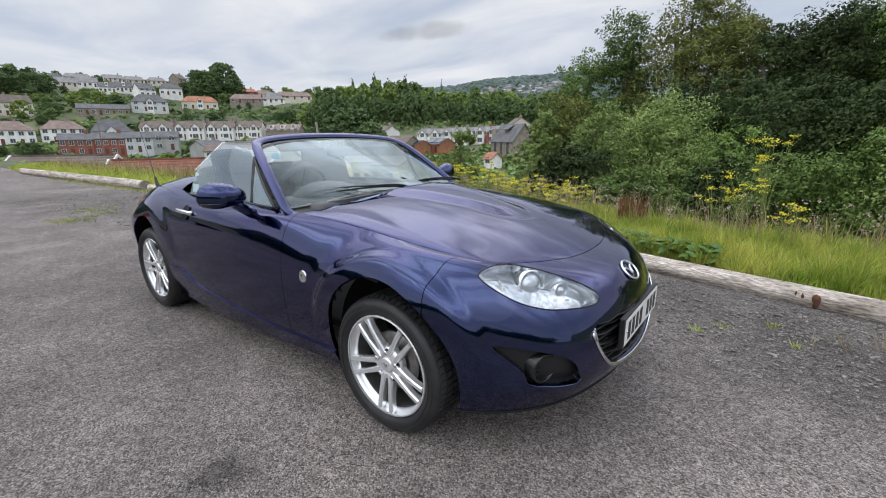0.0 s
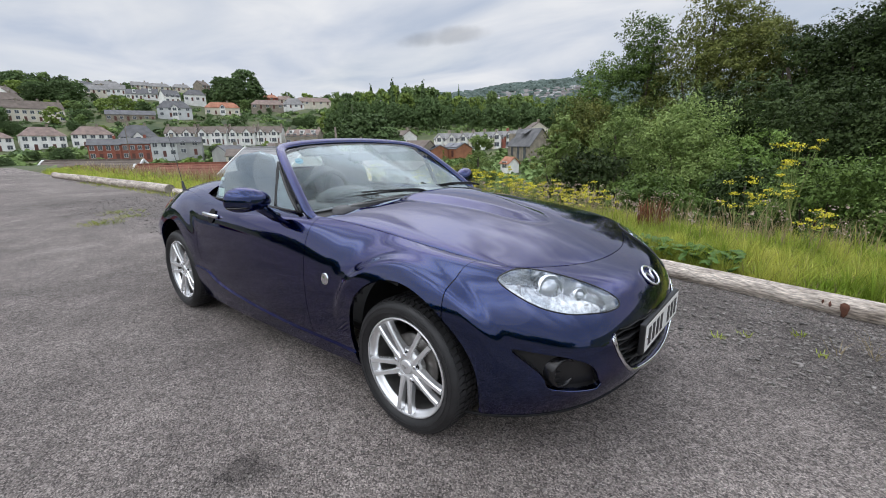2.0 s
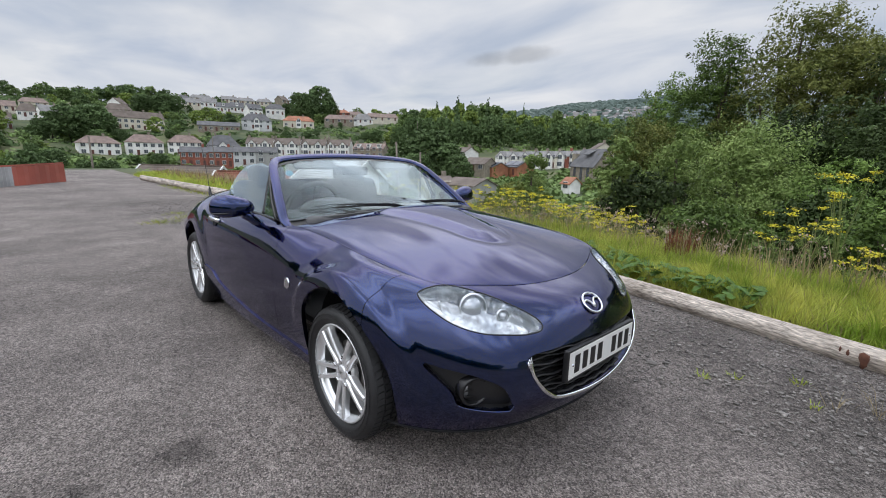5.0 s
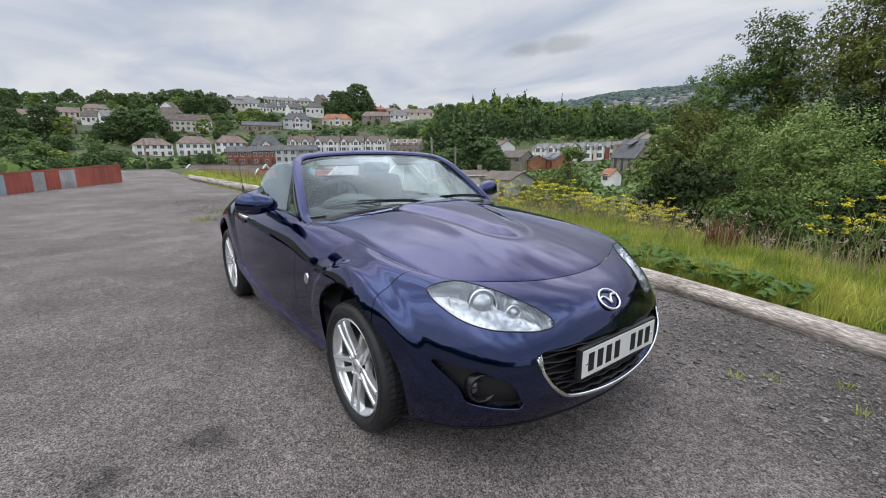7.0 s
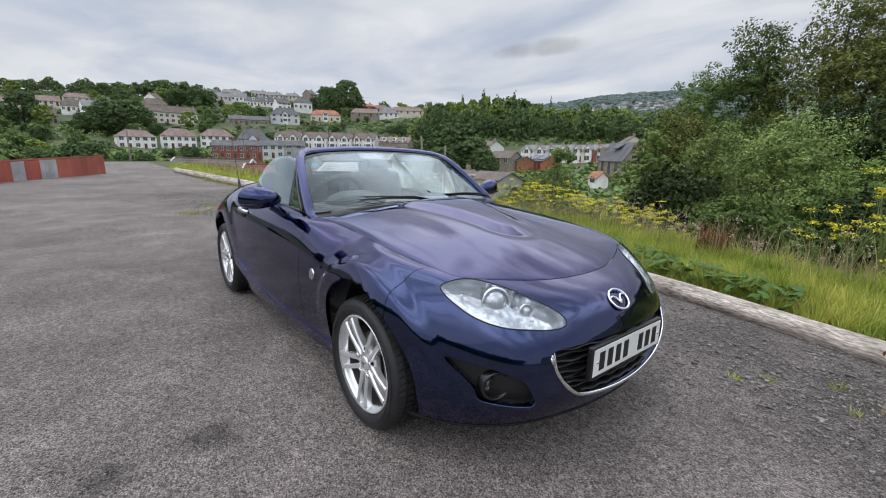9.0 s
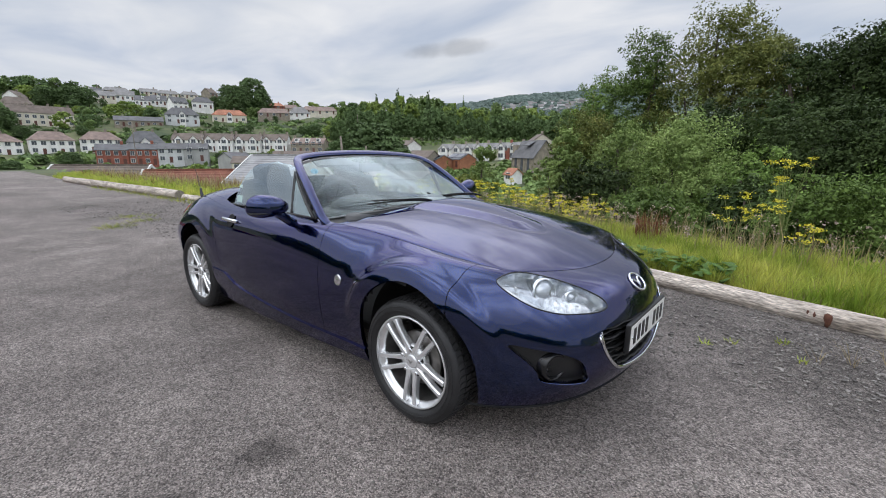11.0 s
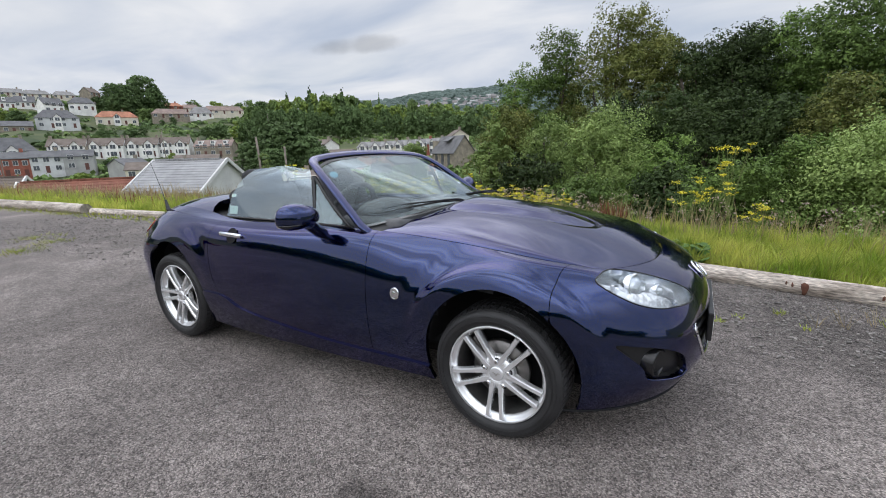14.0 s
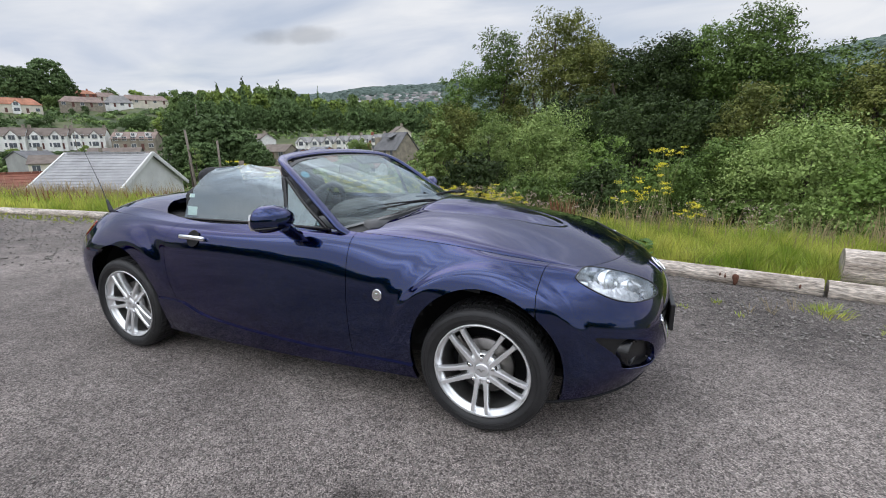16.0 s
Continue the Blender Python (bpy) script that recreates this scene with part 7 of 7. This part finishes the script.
shrubs(260, 109, 133, 45, 128, 1.9, LEAF_FAR, "green scrub round the church")
shrubs(420, 156, 198, 100, 214, 2.3, LEAF_FAR, "green bushes and hedges below the white houses")
shrubs(300, 156, 197, 34, 120, 1.3, LEAF_MID, "green hedge below the car park")

# woods and village on the distant hill: too far to tell apart
def scatter_far(n, az0, az1, r0, r1, size, mat, name, label, boxes=False):
    V, F = [], []
    for i in range(n):
        a, r = rng.uniform(az0, az1), rng.uniform(r0, r1)
        if not boxes and 112 < a < 125 and 985 < r < 1240 and i % 4:
            continue
        x, y = polar(a, r)
        z = float(land(x, y))
        s = size * rng.uniform(.6, 1.4)
        k = len(V)
        if boxes:
            c, sn = math.cos(radians(a)), math.sin(radians(a))
            pts, fc = box_vf(-s, s, -s * .5, s * .5, -2, s * .9)
            pts += [(-s, 0, s * 1.5), (s, 0, s * 1.5)]
            fc += [(4, 5, 9, 8), (7, 6, 8, 9)]
            V += [(x - sn * p - c * q * -1, y + c * p + sn * q, z + w) for p, q, w in pts]
            F += [tuple(q + k for q in g) for g in fc]
        else:
            cx, cy, cz = x, y, z + .3 * s
            for lat in (-.3, .35, .8):
                for j in range(7):
                    t = 6.283 * j / 7 + lat
                    rr = s * math.sqrt(1 - lat * lat) * rng.uniform(.75, 1.25)
                    V.append((cx + rr * math.cos(t), cy + rr * math.sin(t), cz + s * lat * .75))
            for b in range(2):
                F += [(k + b * 7 + j, k + b * 7 + (j + 1) % 7, k + b * 7 + 7 + (j + 1) % 7, k + b * 7 + 7 + j) for j in range(7)]
            F.append(tuple(k + 14 + j for j in range(7)))
    ob = mesh_object(name, V, F, mat)
    return tagged(ob, label, "trees" if not boxes else "houses", "", "stuff")


# distance haze is mixed into these wall, roof and leaf colours
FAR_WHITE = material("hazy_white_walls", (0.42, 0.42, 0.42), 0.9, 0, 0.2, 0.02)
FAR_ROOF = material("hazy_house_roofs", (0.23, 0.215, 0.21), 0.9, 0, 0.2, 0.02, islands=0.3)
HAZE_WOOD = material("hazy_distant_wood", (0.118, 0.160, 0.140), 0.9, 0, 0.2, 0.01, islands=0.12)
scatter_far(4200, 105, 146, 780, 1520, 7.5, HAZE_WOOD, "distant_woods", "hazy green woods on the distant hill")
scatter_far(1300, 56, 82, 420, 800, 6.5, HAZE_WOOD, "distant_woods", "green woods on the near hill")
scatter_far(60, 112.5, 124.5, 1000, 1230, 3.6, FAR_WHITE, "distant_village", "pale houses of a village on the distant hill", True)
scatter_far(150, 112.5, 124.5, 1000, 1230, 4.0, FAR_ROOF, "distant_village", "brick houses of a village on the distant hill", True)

# ---- plants on the bank ----
def blade_faces(n):
    """Three triangles for each bent blade of five corners."""
    return (np.arange(n)[:, None, None] * 5 + np.array([(0, 1, 2), (0, 2, 4), (4, 2, 3)])).reshape(-1, 3)


def blades(n, x0, x1, d0, d1, h, mat, name, label, width=.006, lean=.35, bias=1.0):
    x = rng.uniform(x0, x1, n)
    d = d0 + (d1 - d0) * rng.uniform(0, 1, n) ** bias
    y = road_edge(x) + d
    z = land(x, y) - .02
    clump = .5 + .25 * np.sin(x * 5.3 + np.cos(y * 4.1) * 2) * np.cos(y * 5.7 + x) + .25 * np.sin(x * 11.7 + 3 * np.cos(y * 9.1)) * np.cos(y * 13.7 + x * 2)
    hh = h * rng.uniform(.5, 1.25, n) * (.65 + .5 * clump) * np.clip((d - d0) / .25 + .35, .35, 1)
    a = rng.uniform(0, 2 * math.pi, n)
    b = rng.uniform(0, 2 * math.pi, n)
    ln = hh * lean * rng.uniform(.3, 1.6, n)
    w = width * rng.uniform(.7, 1.5, n)
    base = np.stack([x, y, z], 1)
    side = np.stack([np.cos(a) * w, np.sin(a) * w, np.zeros(n)], 1)
    bend = np.stack([np.cos(b), np.sin(b), np.zeros(n)], 1)
    mid = base + bend * (ln * .35)[:, None] + np.array([0, 0, 1]) * (hh * .6)[:, None]
    tip = base + bend * ln[:, None] + np.array([0, 0, 1]) * hh[:, None]
    v = np.stack([base - side, base + side, mid + side * .7, tip, mid - side * .7], 1).reshape(-1, 3)
    ob = new(name, fast_mesh(name, v, blade_faces(n), mat))
    return tagged(ob, label, "grass", "", "stuff")


def tufts(n, per, x0, x1, d0, d1, h, mat, label, width=.0034):
    """Upright grass in clumps that arch outwards."""
    cx = rng.uniform(x0, x1, n)
    cy = road_edge(cx) + rng.uniform(d0, d1, n)
    ch = h * rng.uniform(.55, 1.15, n)
    k = np.repeat(np.arange(n), per)
    m = len(k)
    a, q, t = rng.uniform(0, 6.283, m), rng.uniform(0, 1, m) ** .6, rng.uniform(0, 3.1416, m)
    out = np.stack([np.cos(a), np.sin(a), np.zeros(m)], 1)
    x, y = cx[k] + out[:, 0] * q * .045, cy[k] + out[:, 1] * q * .045
    base = np.stack([x, y, land(x, y) - .02], 1)
    hh = ch[k] * rng.uniform(.6, 1.1, m) * (1.05 - .35 * q)
    lean = hh * (.08 + .62 * q * rng.uniform(.5, 1.2, m))
    side = np.stack([np.cos(t), np.sin(t), np.zeros(m)], 1) * (width * rng.uniform(.7, 1.4, m))[:, None]
    up = np.array([0, 0, 1.0])
    mid = base + out * (lean * .32)[:, None] + up * (hh * .62)[:, None]
    tip = base + out * lean[:, None] + up * hh[:, None]
    v = np.stack([base - side, base + side, mid + side * .75, tip, mid - side * .75], 1).reshape(-1, 3)
    return tagged(new("grass_tufts", fast_mesh("grass_tufts", v, blade_faces(m), mat)), label, "grass", "", "stuff")


blades(84000, -1.5, 8.5, .10, 2.7, .20, GRASS, "grass", "lush green grass on the bank", .0042, .5)
tufts(1000, 40, -1.5, 8.0, .22, 2.2, .34, GRASS, "tall bright green grass tufts on the bank", .0040)
blades(12000, -1.5, 8.5, .10, 2.7, .20, STRAW, "dry_grass", "yellowed grass among the green", .0026, .5)
blades(16000, -9, -1.5, .12, 2.6, .28, GRASS, "grass", "lush green grass on the bank", .008, .5)
blades(18000, -24, -9, .1, 3.0, .26, GRASS, "grass", "rough green grass at the far edge", .014, .45)
blades(2600, -16, -6, -.55, .15, .13, GRASS, "grass", "short grass creeping over the asphalt edge", .012, .6)
blades(5200, -12, 8, 1.1, 3.0, .50, STRAW, "dry_grass", "pale dry grass stalks on the bank", .004, .22)
blades(2600, -22, -8, .8, 3.2, .50, STRAW, "dry_grass", "pale dry grass stalks at the far edge", .008, .25)
blades(700, -24, -6, .5, 2.4, .42, RUST, "dock_stalks", "rust-red dock stalks at the far edge", .010, .2)
blades(260, .72, 1.05, 1.3, 1.75, .48, RUST, "dock_stalks", "rust-red dock stalks in the grass", .006, .15)


def umbel(parent, p, r, n, mat):
    """A flat flower head of many small florets."""
    q = rng.normal(0, 1, (n, 3)) * np.array([r * .5, r * .5, r * .16]) + np.array(p)
    v, f = leaf_cards(q, np.tile([0, 0, 1.0], (n, 1)), .0105, .9, .5)
    ob = new("flower_head", fast_mesh("flower_head", v, f, mat))
    ob.parent = parent
    return tagged(ob, kind="stuff")


def tall_flower(x, y, h, heads, label, name="fennel_plant", spread=.30, leafn=160):
    z = float(land(x, y)) - .02
    t = empty(name, Matrix.Translation((x, y, z)), label, "plant", "yellow wildflowers on the bank")
    sv, sf = [], []
    leafc = []
    for i in range(heads):
        a = rng.uniform(0, 6.28)
        rr = spread * rng.uniform(.15, 1)
        top = Vector((math.cos(a) * rr, math.sin(a) * rr, h * rng.uniform(.62, 1.0)))
        path = smooth_path([(0, 0, 0), (top.x * .25, top.y * .25, top.z * .5), top], 4)
        v, f = sweep(path, ring(.006, n=5), False, Vector((.1, 0, 1)), [1 - .6 * k / (len(path) - 1) for k in range(len(path))])
        sf += [tuple(q + len(sv) for q in g) for g in f]
        sv += v
        umbel(t, top, .058 * rng.uniform(.6, 1.3), 44, YELLOW)
        leafc += [np.array(path[rng.integers(1, len(path) - 2)]) + rng.normal(0, .035, 3) for _ in range(max(1, leafn // heads))]
    mesh_object("stem", sv, sf, STEM, t, "", True)
    lc = np.array(leafc)
    v, f = leaf_cards(lc, rng.normal(0, 1, lc.shape), .022, .3, 1.0)
    ob = tagged(new("leaves", fast_mesh("leaves", v, f, LEAF_LIGHT)), kind="stuff")
    ob.parent = t
    return t


for x, y, h, n in ((2.25, 4.35, 1.30, 11), (2.05, 4.15, .95, 10), (1.75, 4.25, .80, 8)):
    tall_flower(x, y, h, n, "tall fennel with yellow flower heads")
spots = [(.05, 4.5), (-.9, 4.9), (-1.3, 5.0), (-1.7, 5.1), (-2.1, 5.3), (-2.5, 5.2), (-2.9, 5.5), (-3.4, 5.4), (-3.9, 5.6), (-1.5, 5.5), (-2.3, 5.8), (-3.1, 6.0), (-.5, 5.2), (-4.5, 5.7)]
for i, (x, y) in enumerate(spots):
    tall_flower(x, y, rng.uniform(.50, .72), 9 + i % 5, "ragwort clump with small yellow flowers", "ragwort_plant", .22, 120)

for i in range(30):
    # a golden drift along the top of the bank
    x = -5.6 + 5.4 * ((i * .618) % 1)
    y = float(road_edge(x)) + rng.uniform(1.5, 3.8)
    tall_flower(x, y, rng.uniform(.35, 1.0), 8 + i % 4, "ragwort clump with small yellow flowers", "ragwort_plant", .26, 110)
for i in range(2):
    x = -.2 + 4.2 * ((i * .618) % 1)
    tall_flower(x, float(road_edge(x)) + rng.uniform(1.5, 2.2), rng.uniform(.35, .55), 6 + i % 3, "ragwort clump with small yellow flowers", "ragwort_plant", .2, 90)
# seed fluff on dried thistle heads
FLUFF = material("pale_seed_fluff", (0.42, 0.33, 0.28), 0.9, 0, 0.2, 9, islands=0.3, trans=0.2)
fx_ = np.concatenate([rng.uniform(-2.6, 1.2, 240), rng.uniform(1.2, 3.6, 60)])
fy_ = road_edge(fx_) + rng.uniform(1.3, 2.3, 300)
fc_ = np.repeat(np.stack([fx_, fy_, land(fx_, fy_) + rng.uniform(.22, .55, 300)], 1), 9, axis=0) + rng.normal(0, .016, (2700, 3))
fv_, ff_ = leaf_cards(fc_, rng.normal(0, 1, fc_.shape), .009, .8, 1.0)
tagged(new("thistle_fluff", fast_mesh("thistle_fluff", fv_, ff_, FLUFF)), "pale pinkish seed fluff among dry stalks", "plant", "", "stuff")

# broad-leaved cover behind the log
LEAF_BROAD = material("broad_leaves", (0.082, 0.155, 0.032), 0.55, 0, 0.2, 6, islands=0.3, trans=0.15, spec=0.2)
patch = empty("coltsfoot_patch", Matrix.Identity(4), "low patch of broad rounded green leaves", "plant")
lv = [(0, 0, .01)]
for i in range(11):
    a = -2.6 + 5.2 * i / 10
    rr = 1.0 * (1 + .12 * math.sin(i * 2.4))
    lv.append((rr * math.sin(a), rr * math.cos(a) * .95, -.10 - .05 * (i % 2)))
lv.append((0, -.35, -.02))
leaf_me = bpy.data.meshes.new("leaf")
leaf_me.from_pydata(lv, [], [(0, i, i + 1) for i in range(1, 11)] + [(0, 11, 12), (0, 12, 1)])
leaf_me.materials.append(LEAF_BROAD)
for i in range(300):
    x = rng.uniform(-.2, 2.0)
    y = float(road_edge(x)) + .16 + rng.uniform(0, .62) * (1.1 - .25 * x)
    s = rng.uniform(.032, .062)
    lf = new("leaf", leaf_me)
    lf.parent = patch
    lf.matrix_world = pose(x, y, float(land(x, y)) + rng.uniform(.10, .22), rng.uniform(-12, 34), rng.uniform(-30, 30), rng.uniform(0, 360)) @ Matrix.Diagonal((s, s, s, 1))

# grit, stones and weeds on the asphalt
def grit(n, x0, x1, d0, d1, s0, s1, label, bias=1.0):
    V, F = [], []
    cube = np.array([(a, b, c) for c in (-1, 1) for b in (-1, 1) for a in (-1, 1)], float)
    fc = [(0, 2, 3, 1), (4, 5, 7, 6), (0, 1, 5, 4), (1, 3, 7, 5), (3, 2, 6, 7), (2, 0, 4, 6)]
    for i in range(n):
        x = rng.uniform(x0, x1)
        y = float(road_edge(x)) - d0 - (d1 - d0) * rng.uniform(0, 1) ** bias
        s = rng.uniform(s0, s1) * rng.uniform(.5, 1)
        q = cube * rng.uniform(.45, 1.0, (8, 3)) * s * np.array([1, .8, .45])
        a = rng.uniform(0, 6.28)
        rot = np.array([[math.cos(a), -math.sin(a), 0], [math.sin(a), math.cos(a), 0], [0, 0, 1]])
        k = len(V)
        V += (q @ rot.T + np.array([x, y, .0125 + s * .25])).tolist()
        F += [tuple(j + k for j in g) for g in fc]
    return tagged(mesh_object("grit", V, F, STONE), label, "stones", "", "stuff")


grit(7500, .3, 5.5, -.05, 1.5, .004, .014, "loose grey grit along the log", 1.6)
grit(800, 1.2, 5.5, .15, 1.25, .008, .020, "coarse loose stones along the log", 1.2)
grit(3600, -10, .5, -.05, 2.6, .006, .022, "loose grey stones at the asphalt edge", 1.3)
grit(13000, -4, 4.5, 1.0, 5.4, .003, .0085, "fine loose grit on the asphalt")
for i, (x, y, s) in enumerate(((1.786, .995, .034), (1.027, 2.413, .075), (2.176, 1.30, .018), (2.45, .95, .020), (2.9, 1.25, .022), (3.1, .9, .018), (2.643, 1.331, .022), (.95, 2.30, .04))):
    bm = bmesh.new()
    bmesh.ops.create_icosphere(bm, subdivisions=2, radius=1.0, matrix=Matrix.Translation((x, y, .009 + s * .22)) @ Matrix.Rotation(i, 4, "Z") @ Matrix.Diagonal((s, s * .75, s * .34, 1)))
    for q in bm.verts:
        q.co += Vector((noise.noise(q.co * 30), noise.noise(q.co * 33), noise.noise(q.co * 29))) * s * .12
    tagged(part("stone", bm, STONE, None, "", True), "flat grey stone lying on the asphalt", "stone", "stones on the asphalt")


def weed(x, y, n, h, mat, label, r=.05, w=.003):
    z = 0.009
    a, b = rng.uniform(0, 6.28, n), rng.uniform(0, 6.28, n)
    rr = r * rng.uniform(0, 1, n)
    base = np.stack([rr * np.cos(a), rr * np.sin(a), np.zeros(n)], 1)
    hh = h * rng.uniform(.4, 1.2, n)
    side = np.stack([np.cos(b), np.sin(b), np.zeros(n)], 1) * w
    out = np.stack([np.cos(a), np.sin(a), np.zeros(n)], 1)
    mid = base + out * (hh * .35)[:, None] + np.array([0, 0, .65]) * hh[:, None]
    tip = base + out * (hh * .9)[:, None] + np.array([0, 0, .9]) * hh[:, None]
    v = np.stack([base - side, base + side, mid + side * .7, tip, mid - side * .7], 1).reshape(-1, 3)
    ob = new("weed", fast_mesh("weed", v, blade_faces(n), mat))
    ob.location = (x, y, z)
    return tagged(ob, label, "weed", "", "stuff")


for x, y, n, h, r in ((3.15, 1.42, 160, .06, .16), (3.45, 1.05, 110, .05, .14), (2.18, 1.19, 26, .03, .04), (2.45, 1.40, 30, .03, .05), (-6.1, -.25, 190, .06, .35), (-6.5, .25, 130, .05, .3), (2.05, 1.05, 16, .03, .04), (-7.2, .3, 150, .05, .4), (2.55, 1.15, 20, .03, .05)):
    weed(x, y, n, h, GRASS, "small green weed tuft growing through asphalt", r)
for x, y, n, h, r in ((2.78, 1.30, 16, .18, .05), (2.62, 1.22, 9, .14, .05), (2.95, 1.40, 10, .16, .06)):
    weed(x, y, n, h, STRAW, "dry grass stalks standing in the asphalt edge", r, .0016)
